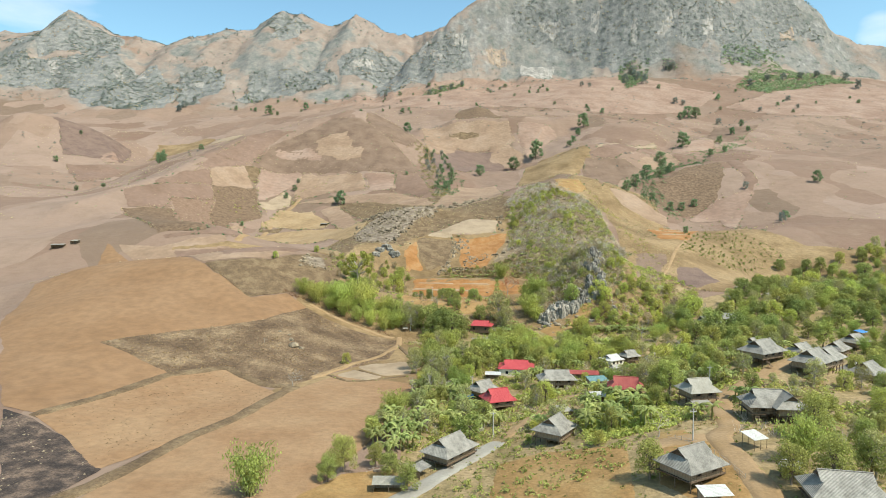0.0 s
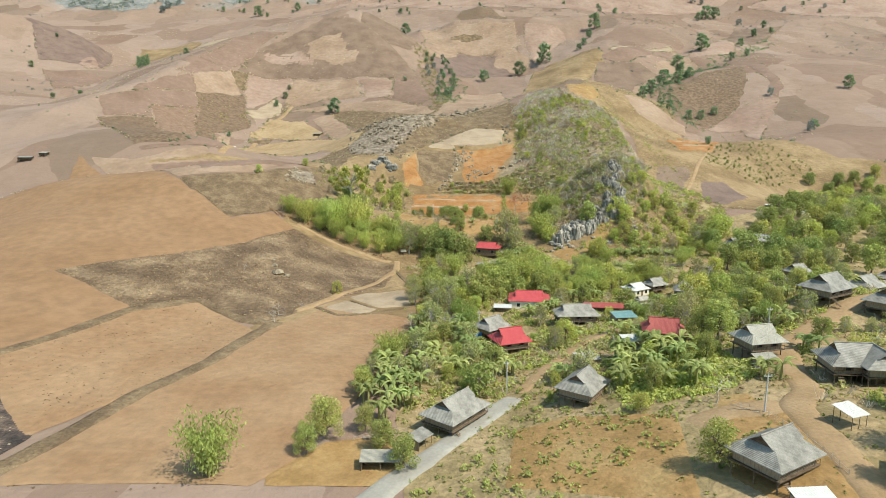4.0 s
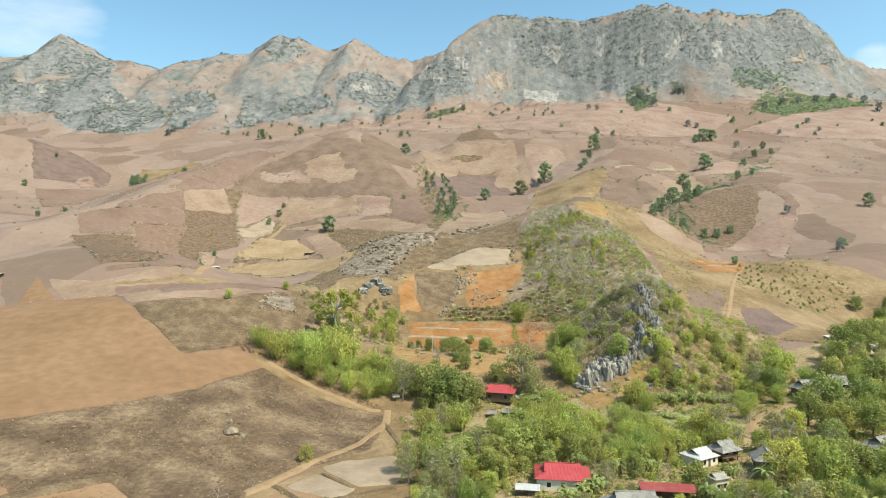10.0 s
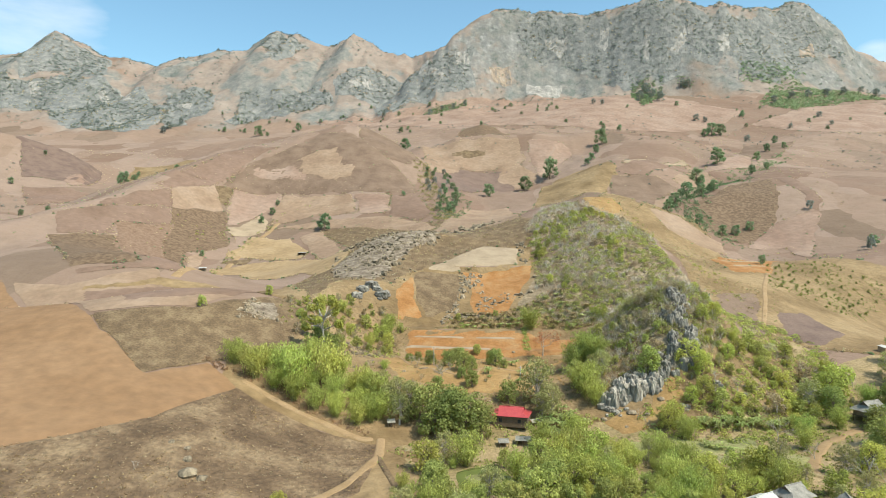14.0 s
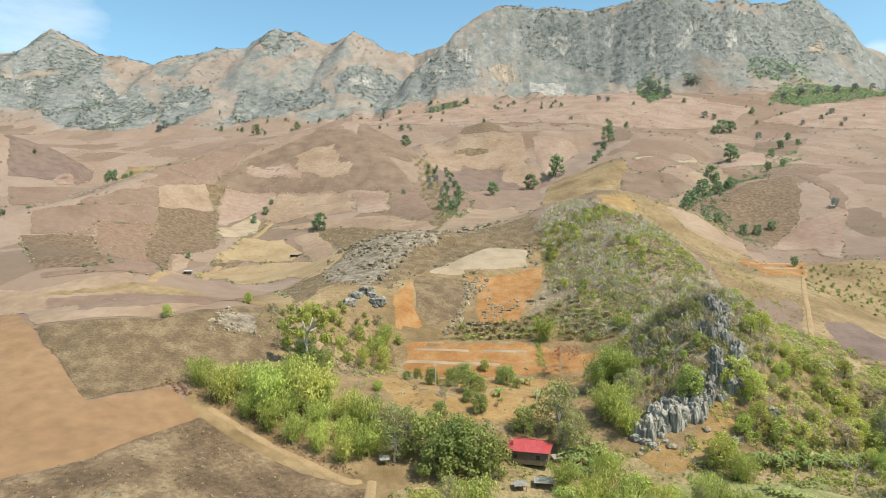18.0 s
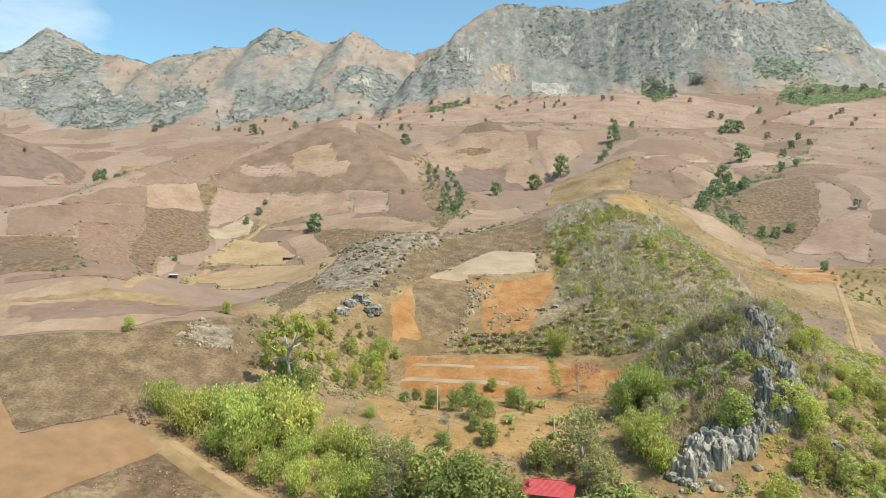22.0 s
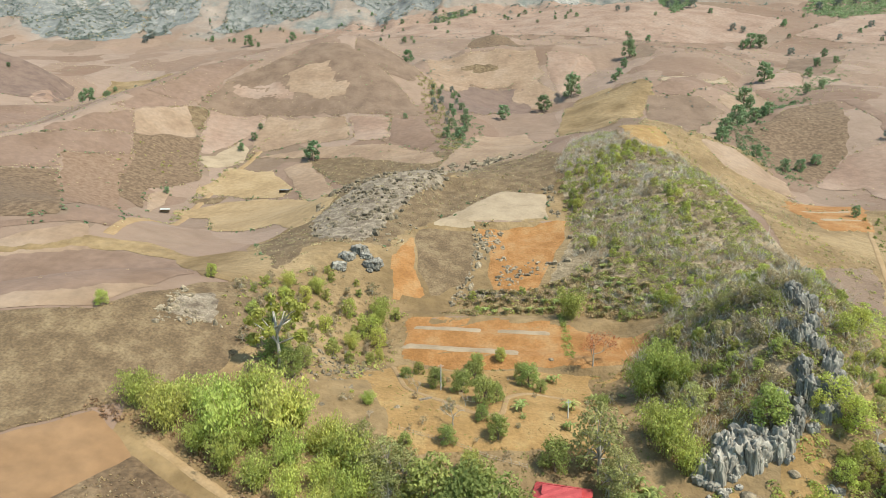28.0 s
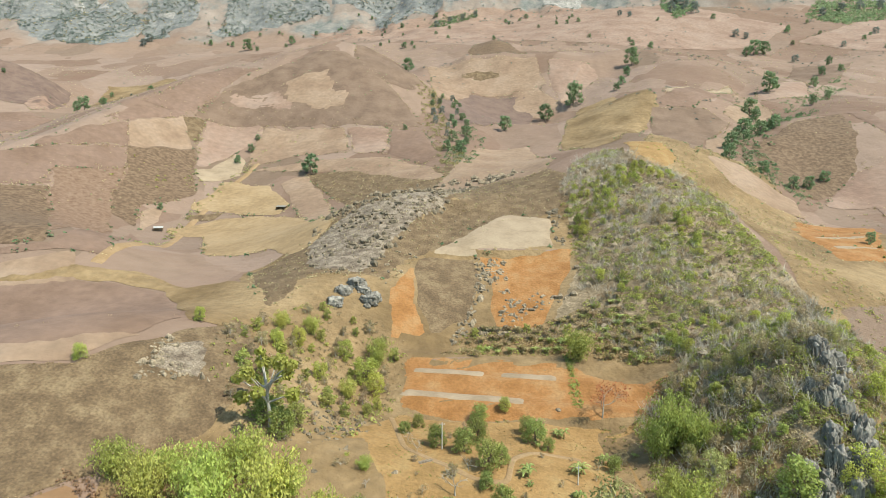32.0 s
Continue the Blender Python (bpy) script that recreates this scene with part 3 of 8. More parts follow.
def field(name, material, layer, label, outline, category="field", wobble=1.0, fine=6.0):
    poly = np.asarray(outline, float)
    if 420 < poly[:, 1].mean() < 1300 and name != "rubble_slope":
        MARGINS.append(poly)
    low, high = poly.min(0), poly.max(0)
    step = min(max(0.0055 * (poly[:, 1].mean() - 60), 0.6), fine)
    step = max(step, math.sqrt(np.prod(high - low) / 16000))
    nx, ny = max(3, int((high[0] - low[0]) / step) + 3), max(3, int((high[1] - low[1]) / step) + 3)
    gx, gy = np.meshgrid(low[0] - step + step * np.arange(nx), low[1] - step + step * np.arange(ny))
    cell = inside(poly, gx[:-1, :-1] + step / 2, gy[:-1, :-1] + step / 2)
    used = np.zeros(gx.shape, int)
    for a in (0, 1):
        for b in (0, 1):
            used[a : ny - 1 + a, b : nx - 1 + b] += cell
    rim = (used > 0) & (used < 4)
    ex, ey, far = nearest_edge(poly, gx[rim], gy[rim])
    near = far < 1.5 * step
    gx[rim], gy[rim] = np.where(near, ex, gx[rim]), np.where(near, ey, gy[rim])
    swing = wobble * min(3.0, 0.25 + 0.003 * poly[:, 1].mean())
    gx = gx + swing * fbm(gx, gy, 14, 3, 71)
    gy = gy + swing * fbm(gx, gy, 14, 3, 83)
    LAID[0] += 1
    lift = 0.06 + 0.10 * layer + 0.003 * LAID[0] + 0.0007 * max(0, poly[:, 1].mean() - 100)
    rise = np.where(rim, 0.03 + 0.25 * (lift - 0.06), lift)
    ob = new(name, sheet(name, gx, gy, surface(gx, gy) + rise, material, cell))
    return tagged(ob, label, category, kind="structure")


def ribbon(name, material, label, way, width, layer=4, category="path"):
    """A lane or bank laid along a line of places."""
    way = np.asarray(way, float)
    run = np.r_[0, np.cumsum(np.hypot(*np.diff(way, axis=0).T))]
    s = np.arange(0, run[-1], 0.8)
    def bend(v):
        out = np.interp(s, run, v)
        for _ in range(6):
            out[1:-1] = (out[:-2] + 2 * out[1:-1] + out[2:]) / 4
        return out
    cx, cy = bend(way[:, 0]), bend(way[:, 1])
    tx, ty = np.gradient(cx), np.gradient(cy)
    size = np.hypot(tx, ty) + 1e-9
    offs = np.array([-0.62, -0.48, -0.25, 0.0, 0.25, 0.48, 0.62])
    half = width * (1 + 0.15 * fbm(cx, cy, 6, 2, 9))
    gx = cx[:, None] - (ty / size)[:, None] * offs * half[:, None]
    gy = cy[:, None] + (tx / size)[:, None] * offs * half[:, None]
    crown = np.array([0.0, 0.86, 0.97, 1.0, 0.97, 0.86, 0.0]) * (0.1 + 0.1 * layer)
    taper = np.clip(np.minimum(np.arange(len(s)), np.arange(len(s))[::-1]) / 4, 0, 1)[:, None]
    ob = new(name, sheet(name, gx, gy, surface(gx, gy) + crown * taper, material))
    return tagged(ob, label, category, kind="structure")


field("dry_slope", GRASS_OCHRE, 0, "dry ochre earth and grass between farm and hills", [(-66, 283), (-70, 300), (-64, 345), (-84, 424), (-62, 450), (-40, 470), (10, 480), (50, 475), (70, 400), (96, 372), (118, 372), (130, 345), (112, 296), (74, 266), (46, 280), (8, 276), (-18, 262), (-40, 270)])
field("scrub_slope", SCRUB_GROUND, 0, "stony scrub ground of a limestone hill", [(43, 414), (48, 480), (62, 520), (82, 540), (97, 530), (112, 506), (116, 452), (106, 395), (110, 365), (92, 312), (74, 294), (60, 300), (54, 325), (58, 350), (40, 372), (0, 374), (6, 384), (28, 380)])
field("dry_grass_slope", GRASS_OCHRE, 0, "ochre and green grass round the orchard plots", [(118, 330), (108, 380), (118, 450), (112, 506), (98, 535), (130, 600), (200, 600), (180, 500), (230, 470), (250, 430), (330, 400), (260, 376), (150, 314)])
field("weedy_ground", GREEN_GROUND, 0, "weedy green and ochre valley floor", [(-17, 262), (8, 281), (46, 286), (74, 268), (112, 300), (150, 318), (260, 380), (320, 330), (200, 180), (120, 90), (70, 80), (-5, 100), (-10, 140), (-8, 200), (-6, 232)])
field("scrub_slope", GREEN_GROUND, 0, "green weedy slope beside the crag", [(83, 322), (117, 345), (130, 318), (112, 296), (90, 266), (56, 268), (54, 282), (68, 292)])
field("scrub_slope", GRASS_OCHRE, 0, "scrubby slope under the big tree", [(-66, 345), (-47, 378), (-17, 374), (-18, 345), (-22, 315), (-48, 306), (-57, 317)])
field("dry_grass_slope", GRASS_BROWN, 0, "dry brown grass on the saddle", [(-109, 634), (-34, 616), (27, 578), (56, 506), (53, 469), (17, 445), (-16, 415), (-25, 396), (-51, 396), (-60, 363), (-82, 422), (-55, 450), (-60, 540)])
field("garden_earth", SOIL_OCHRE, 0, "bare ochre earth round the farmstead garden", [(-40, 300), (-26, 318), (-17, 337), (46, 332), (58, 318), (48, 290), (40, 280), (8, 278), (-16, 270), (-24, 276)])
field("grassy_bank", GRASS_OCHRE, 0, "dry grassy ground round the paddies", [(-54, 184), (-48, 200), (-36, 216), (-22, 240), (-21, 264), (-8, 262), (0, 226), (-4, 198), (-30, 196), (-45, 186)])
field("ploughed_field", SOIL_CLAY, 1, "wide bare ploughed field of reddish soil", [(-175.2, 245.5), (-198.1, 301.5), (-187.8, 312.0), (-216.5, 402.6), (-115.9, 301.7), (-85.1, 272.3), (-71.3, 286.2), (-60.9, 280.4), (-72.0, 251.8), (-118.0, 213.6), (-86.2, 194.9), (-102.4, 154.2), (-113.3, 157.7)])
field("fallow_field", SOIL_TAN, 1, "pale bare field on the hill's shoulder", [(-207.8, 398.5), (-178.3, 394.1), (-144.5, 413.5), (-90.1, 320.3), (-75.8, 327.1), (-85.4, 313.2), (-117.1, 304.3)])
field("dry_grass_slope", GRASS_OCHRE, 2, "rough olive grass along the crest", [(-173, 394), (-152, 398), (-138, 405), (-120, 411), (-99, 401), (-84, 411), (-66, 388), (-57, 362), (-64, 343), (-72, 340), (-102, 396), (-125, 401), (-146, 394), (-170, 389)])
field("fallow_field", SOIL_RED, 2, "pink-tan bare field on the crest", [(-170, 389), (-146, 394), (-125, 400), (-102, 395), (-74, 341), (-78, 325), (-93, 316), (-111, 313)])
field("dry_grass_field", GRASS_BROWN, 2, "steep field of long dry brown grass", [(-116.5, 303.2), (-85.1, 312.4), (-73.3, 326.4), (-59.3, 351.0), (-48.0, 330.6), (-53.4, 305.5), (-72.3, 286.3), (-85.7, 272.5)])
field("dry_grass_field", GRASS_DRY, 2, "scrubby field of dry grass and weeds", [(-118.0, 213.6), (-72.0, 251.8), (-60.9, 280.4), (-35.1, 268.0), (-18.8, 264.9), (-20.5, 238.9), (-36.8, 219.1), (-49.4, 190.1), (-57.0, 195.4), (-72.3, 206.0), (-85.6, 193.4)])
field("stubble_field", SOIL_PALE, 1, "pale stubble field with faint rows of stalks", [(-102.1, 152.8), (-85.6, 193.4), (-72.3, 206.0), (-50.3, 186.9), (-52.9, 163.1), (-61.4, 147.2), (-72.8, 127.7), (-89.7, 144.9)])
field("burnt_field", BURNT, 1, "burnt black field with ash and stubble", [(-112.2, 156.1), (-102.1, 151.7), (-89.3, 144.3), (-71.8, 128.7), (-73.3, 112.7), (-81.0, 111.9)])
field("fallow_field", SOIL_PALE, 1, "pale cropped field with dark patches", [(-49.2, 182.6), (-35.9, 213.4), (-9.0, 201.8), (-14.7, 154.6), (-25.3, 122.7), (-30.1, 114.8), (-68.3, 113.2), (-66.8, 124.0), (-60.7, 145.5), (-52.5, 161.9)])
field("paddy", PADDY, 3, "dry pale mud paddy with low banks", [(-30.6, 223.4), (-25.8, 229.7), (-14.1, 232.6), (-6.4, 220.2), (-14.0, 213.0), (-20.5, 211.7)])
field("paddy", PADDY, 3, "dry pale mud paddy with low banks", [(-36.3, 210.9), (-30.5, 219.1), (-20.8, 210.2), (-24.3, 202.8)])
field("stony_ground", PADDY, 2, "levelled pale yard of crushed stone", [(-12, 420), (21, 462), (40, 457), (37, 425), (6, 421)])
field("cut_bank", ORANGE, 2, "raw orange cut bank below the yard", [(6, 421), (45, 422), (36.4, 402.2), (27.1, 379.3), (10.4, 380.9), (10.9, 406.1)])
field("dry_grass_patch", GRASS_BROWN, 2, "patch of dry brown grass on the bank", [(-15.4, 416.6), (5, 420), (7.7, 405.7), (3.9, 385.7), (-10.2, 375.4), (-15.5, 389.5)])
field("cut_bank", ORANGE, 1, "orange gully bank", [(-25.0, 392.2), (-14.6, 413.3), (-15.5, 389.5), (-11.7, 375.5), (-22.8, 371.8)])
field("garden_earth", ORANGE, 1, "orange garden earth on cut terraces", [(-18.2, 363.6), (30.7, 357.4), (55.6, 343.2), (45.2, 332.1), (26.5, 333.1), (0.0, 333.4), (-17.4, 338.2)])
field("garden_earth", SOIL_OCHRE, 1, "ochre garden earth", [(-30.2, 312.7), (-17.3, 336.5), (33.5, 331.6), (31.9, 294.0), (-25.5, 286.9)])
field("tilled_plot", SOIL_BROWN, 1, "brown tilled plot beside the farm path", [(114.2, 371.6), (136.3, 377.8), (116.4, 329.8), (94.1, 305.7)])
field("tilled_plot", SOIL_PURPLE, 1, "dark purplish tilled plot", [(135.3, 360.3), (150.7, 364.3), (153.0, 340.7), (134.1, 324.5), (122.0, 328.9)])
field("orchard_ground", GRASS_OCHRE, 1, "orchard ground with thin grass", [(172, 438), (210, 453), (229, 421), (183.7, 376.5), (166.9, 369.0), (146.5, 387.7)])
field("green_plot", GRASS_GREEN, 1, "small green terrace plot", [(93.7, 304.6), (115.8, 324.6), (114.5, 316.7), (94.3, 300.6)])
field("green_plot", GRASS_GREEN, 1, "rough green meadow between hedges", [(63.8, 266.9), (80.4, 267.3), (75.8, 252.4), (65.2, 250.4)])
field("fish_pond", POND, 2, "small green fish pond", [(1.3, 249.1), (11.8, 256.3), (15.1, 239.2), (8.5, 229.4), (1.9, 235.8)])
field("dirt_yard", SOIL_OCHRE, 1, "bare earth house yard", [(43.3, 125.4), (48.6, 124.1), (50.8, 109.1), (47.5, 92.4), (39.0, 94.7), (36.1, 101.3)])
field("dirt_plot", SOIL_OCHRE, 1, "bare stubble plot beside the lane", [(11.5, 129.3), (21.2, 130.8), (36.4, 121.3), (30.9, 97.9), (7.7, 109.6)])
field("dirt_plot", SOIL_OCHRE, 1, "bare earth plot by the sheds", [(-28.7, 117.9), (-21.6, 127.7), (-11.3, 130.6), (-6.0, 121.7), (-8.8, 113.9), (-28.0, 115.0)])
field("rubble_slope", ROCKY, 1, "grey limestone rubble slope", [(-64, 436), (-44, 464), (-33, 462), (-6, 566), (13, 551), (-5, 464), (-21, 431), (-33.1, 396.8), (-51.7, 399.2)])
field("weathered_rock", ROCKY, 3, "pale weathered limestone outcrop", [(-71.5, 313.8), (-72.0, 324.8), (-63.5, 333.5), (-59.6, 319.4)])
field("far_field", SOIL_PINK, 1, "pale sloping upland fields below the cliffs", [(-292, 1502), (-110, 1492), (100, 1532), (364, 1530), (481, 1347), (555, 1257), (460, 1159), (248, 1101), (120, 1219), (-27, 1238)])
field("stubble_field", STUBBLE, 1, "dark weedy stubble field with yellow-green shrubs", [(-230, 623), (-200, 666), (-183, 624), (-173, 593), (-193, 559), (-180, 531), (-197, 536), (-208, 559), (-217, 594)])
field("stubble_field", STUBBLE_RED, 1, "red-brown stubble field in rows", [(-245, 559), (-218, 597), (-217, 594), (-208, 559), (-184, 509), (-158, 419), (-231, 535)])
field("stubble_field", STUBBLE, 1, "dark brown stubble field on the lower slope", [(-263, 511), (-233, 539), (-156, 416), (-187, 411)])
field("ploughed_field", SOIL_RED, 1, "bare reddish field under the spur", [(-280, 544), (-265, 572), (-228, 620), (-218, 597), (-245, 559), (-237, 540), (-260, 516)])
field("fallow_field", SOIL_TAN, 1, "paler square field under the spur", [(-241, 648), (-219, 697), (-201, 666), (-230, 624)])
field("fallow_field", SOIL_RED, 1, "red-tan field along the spur", [(-267, 581), (-252, 628), (-241, 648), (-229, 622), (-263, 575)])
field("fallow_field", SOIL_RED, 1, "reddish field high on the spur", [(-253, 638), (-245, 675), (-224, 709), (-219, 699), (-242, 649)])
field("brush_patch", GRASS_BROWN, 2, "wedge of dark brush between fields", [(-219, 696), (-208, 710), (-201, 674), (-205, 673)])
field("fallow_field", SOIL_PINK, 1, "pinkish field dotted with burnt heaps", [(-206, 709), (-166, 719), (-158, 706), (-166, 687), (-189, 640), (-199, 668)])
field("fallow_field", PADDY, 1, "pale grey-green fallow field", [(-187, 634), (-171, 673), (-160, 666), (-156, 640), (-176, 618)])
field("yellow_field", SOIL_YELLOW, 1, "yellow-ochre harvested field with a hut", [(-168, 583), (-164, 626), (-129, 618), (-104, 572), (-105, 556), (-145, 570), (-166, 575)])
field("brush_patch", GRASS_BROWN, 2, "dark weedy bank between yellow fields", [(-167, 564), (-145, 569), (-146, 559), (-163, 556)])
field("yellow_field", SOIL_YELLOW, 1, "yellow-ochre harvested field on the slope", [(-167, 539), (-142, 562), (-117, 559), (-87, 535), (-55, 451), (-60, 437), (-68, 430), (-82, 450), (-112, 454), (-141, 526), (-163, 531)])
field("fallow_field", SOIL_TAN, 1, "tan field beside the lone tree", [(-121, 619), (-107, 633), (-85, 584), (-71, 538), (-62, 469), (-102, 571)])
field("fallow_field", SOIL_TAN, 1, "pale field beside the lane", [(-188, 554), (-180, 570), (-177, 555), (-175, 525)])
field("fallow_field", SOIL_RED, 1, "low reddish field behind the crest", [(-181, 408), (-154, 416), (-177, 518), (-167, 505), (-135, 417), (-178, 404)])
field("hill_field", SOIL_BROWN, 1, "brown scrubby round hill", [(-215, 706), (-207, 756), (-166, 801), (-140, 834), (-110, 829), (-79, 804), (-54, 775), (-29, 730), (-30, 711), (-77, 707), (-146, 717), (-209, 709)])
field("hill_field", SOIL_TAN, 2, "bare tan patch on the round hill", [(-158, 778), (-119, 797), (-105, 761), (-91, 757), (-93, 734), (-120, 730), (-137, 740), (-150, 742)])
field("hill_field", SOIL_PINK, 2, "stony pink patch on the round hill", [(-205, 752), (-158, 768), (-141, 747), (-140, 732), (-180, 735), (-202, 737)])
field("hill_field", SOIL_BROWN, 1, "red-brown second summit of the round hill", [(-101, 828), (-103, 880), (-60, 858), (-31, 827), (-45, 787), (-61, 784), (-84, 800)])
field("fallow_field", SOIL_RED, 1, "reddish field on the hill shoulder", [(-247, 683), (-237, 769), (-222, 800), (-185, 798), (-208, 761), (-216, 711)])
field("pale_strip", PADDY, 2, "small pale bare field", [(-400, 1070), (-350, 1068), (-352, 1110), (-400, 1112)])
field("fallow_field", SOIL_TAN, 1, "tan field with scattered burnt heaps", [(-160, 714), (-92, 706), (-81, 664), (-117, 671), (-146, 662), (-155, 656), (-161, 687)])
field("fallow_field", SOIL_PINK, 1, "pink-tan field with faint rows", [(-88, 705), (-53, 703), (-53, 655), (-77, 662)])
field("fallow_field", SOIL_RED, 1, "red-tan terraced field", [(-52, 703), (-26, 698), (-11, 640), (-22, 619), (-51, 650)])
field("fallow_field", SOIL_TAN, 1, "long tan terraces above the rubble", [(-152, 650), (-106, 659), (-52, 644), (-14, 605), (-6, 577), (-16, 572), (-48, 602), (-101, 636)])
field("fallow_field", SOIL_TAN, 1, "bare tan field below the gully woods", [(-14, 554), (-2, 593), (16, 670), (56, 676), (60, 572), (45, 519), (20, 531), (-2, 531)])
field("hill_field", SOIL_PURPLE, 1, "purplish stony field on the middle hill", [(-19, 790), (18, 919), (94, 921), (87, 871), (28, 740), (-5, 745)])
field("hill_field", SOIL_TAN, 1, "tan top of the middle hill", [(-30, 1004), (28, 1000), (101, 983), (107, 934), (93, 925), (19, 924), (-21, 795)])
field("hill_field", GRASS_BROWN, 2, "dark scrub on the middle hill", [(7, 979), (55, 976), (60, 955), (33, 952), (4, 957)])
field("hill_field", SOIL_PINK, 1, "pinkish field on the hill shoulder", [(115, 975), (164, 970), (171, 943), (149, 922), (118, 897), (112, 932)])
field("hill_field", STUBBLE, 2, "dark scrubby knob", [(21, 1120), (44, 1200), (79, 1136), (101, 1086), (56, 1000)])
field("fallow_field", SOIL_TAN, 1, "tan slope under the big tree", [(67, 929), (97, 931), (116, 891), (96, 864), (65, 885)])
field("ochre_slope", GRASS_OCHRE, 1, "ochre and green grass ridge", [(77, 656), (133, 864), (168, 864), (169, 736), (169, 709), (147, 673), (101, 579), (80, 562)])
field("raw_earth", SOIL_OCHRE, 2, "worn orange earth on the ridge side", [(100, 559), (123, 559), (123, 536), (102, 500), (94, 517)])
field("hill_field", SOIL_BROWN, 1, "brown weedy field below the pale strip", [(158, 706), (204, 708), (218, 688), (181, 646), (140, 555), (148, 661)])
field("pale_strip", PADDY, 2, "narrow pale bare strip", [(181, 740), (289, 859), (284, 840), (182, 729)])
field("fallow_field", SOIL_RED, 1, "red-tan field on the ridge side", [(172, 725), (282, 837), (267, 788), (195, 709), (163, 709)])
field("fallow_field", SOIL_TAN, 1, "tan field above the hedged gully", [(288, 847), (285, 756), (259, 723), (228, 696), (219, 707), (268, 787)])
field("fallow_field", SOIL_TAN, 1, "small tan field at the gully head", [(183, 649), (220, 681), (196, 634), (155, 569)])
field("pale_strip", SOIL_TAN, 2, "long pale strip field along the spur", [(149, 559), (176, 578), (194, 546), (190, 522), (170, 526), (151, 534)])
field("hill_field", STUBBLE, 1, "brown stubble hill with contour rows", [(213, 634), (261, 673), (305, 692), (288, 641), (259, 595), (218, 560), (206, 564), (202, 610)])
field("fallow_field", SOIL_RED, 1, "red strip down the brown hill", [(312, 698), (328, 698), (308, 615), (291, 590), (301, 631)])
field("ploughed_field", SOIL_PINK, 1, "pink-tan field on the far side of the valley", [(230, 569), (258, 593), (297, 599), (237, 510), (242, 549), (216, 551)])
field("fallow_field", SOIL_PINK, 1, "pink upland field behind the hedge", [(316, 857), (382, 884), (357, 827), (286, 792)])
field("hill_field", SOIL_BROWN, 1, "brown upland hill top", [(443, 1026), (507, 1010), (448, 934), (383, 874), (380, 926)])
field("terrace_bed", ORANGE, 1, "narrow orange terraces with pale edges", [(177, 514), (220, 511), (165, 422), (145, 417), (148, 454)])
field("terrace_bed", PADDY, 3, "pale terrace edge", [(177, 509), (196, 517), (193, 512), (175, 504)])
field("terrace_bed", PADDY, 3, "pale terrace edge", [(154, 457), (187, 465), (182, 457), (151, 450)])
field("terrace_bed", PADDY, 3, "pale terrace edge", [(153, 442), (176, 442), (173, 438), (150, 436)])
field("hill_field", SOIL_PURPLE, 1, "purplish field beyond the hollow", [(-608, 996), (-640, 1010), (-574, 1035), (-520, 1050), (-485, 953), (-553, 916)])
field("fallow_field", SOIL_PINK, 2, "pale square field beyond the hollow", [(-519, 944), (-517, 993), (-491, 973), (-490, 918)])
field("fallow_field", SOIL_RED, 1, "red field at the hollow foot", [(-528, 880), (-486, 912), (-460, 904), (-444, 828), (-451, 774)])
field("green_plot", GRASS_OCHRE, 1, "thin green grass in the hollow", [(-470, 1000), (-506, 1120), (-424, 1140), (-402, 1110), (-430, 1010)])
field("cliff_face", CLIFF_PALE, 2, "bare white limestone face", [(240, 1644), (308, 1632), (298, 1614), (277, 1614), (252, 1632)], fine=2.0)
field("cliff_face", CLIFF_PALE, 2, "bare white limestone face under an overhang", [(514, 1550), (550, 1566), (568, 1578), (587, 1568), (563, 1554), (538, 1544)], fine=2.0)
field("cliff_face", CLIFF_PALE, 2, "pale limestone band at the cliff foot", [(189, 1574), (276, 1570), (255, 1492), (192, 1546)], fine=2.0)
field("cliff_face", CLIFF_ORANGE, 2, "orange-stained limestone face", [(109, 1588), (157, 1598), (157, 1570), (114, 1570)], fine=2.0)
field("cliff_face", CLIFF_PALE, 2, "pale streaked limestone face", [(24, 1602), (61, 1604), (58, 1584), (27, 1578)], fine=2.0)
field("cliff_face", CLIFF_PALE, 2, "pale limestone ledge in scrub", [(-77, 1780), (-35, 1590), (6, 1568), (-7, 1552), (-62, 1586)], fine=2.0)
field("cliff_face", CLIFF_PALE, 2, "pale limestone ledge in scrub", [(-866, 1648), (-846, 1664), (-816, 1626), (-836, 1620)], fine=2.0)
field("cliff_face", CLIFF_PALE, 2, "pale limestone ledge in scrub", [(-815, 1674), (-767, 1634), (-746, 1586), (-777, 1604)], fine=2.0)
field("cliff_face", CLIFF_PALE, 2, "pale limestone ledge in scrub", [(-640, 1584), (-595, 1580), (-591, 1552), (-624, 1556)], fine=2.0)
field("cliff_face", CLIFF_PALE, 2, "pale limestone ledge in scrub", [(-1035, 1646), (-1006, 1650), (-970, 1604), (-1000, 1604)], fine=2.0)
field("cliff_face", CLIFF_PALE, 2, "pale limestone ledge in scrub", [(-244, 1620), (-180, 1664), (-182, 1626), (-233, 1594)], fine=2.0)
field("cliff_face", CLIFF_PALE, 2, "grey limestone face", [(376, 1624), (402, 1616), (390, 1594), (374, 1598)], fine=2.0)
field("cliff_face", CLIFF_PALE, 2, "grey limestone face", [(469, 1584), (487, 1578), (472, 1544), (456, 1552)], fine=2.0)
field("cliff_face", CLIFF_PALE, 2, "grey limestone face", [(637, 1564), (670, 1564), (649, 1530), (627, 1534)], fine=2.0)
field("cliff_face", CLIFF_ORANGE, 2, "stained limestone face", [(849, 1608), (902, 1628), (892, 1606), (847, 1592)], fine=2.0)
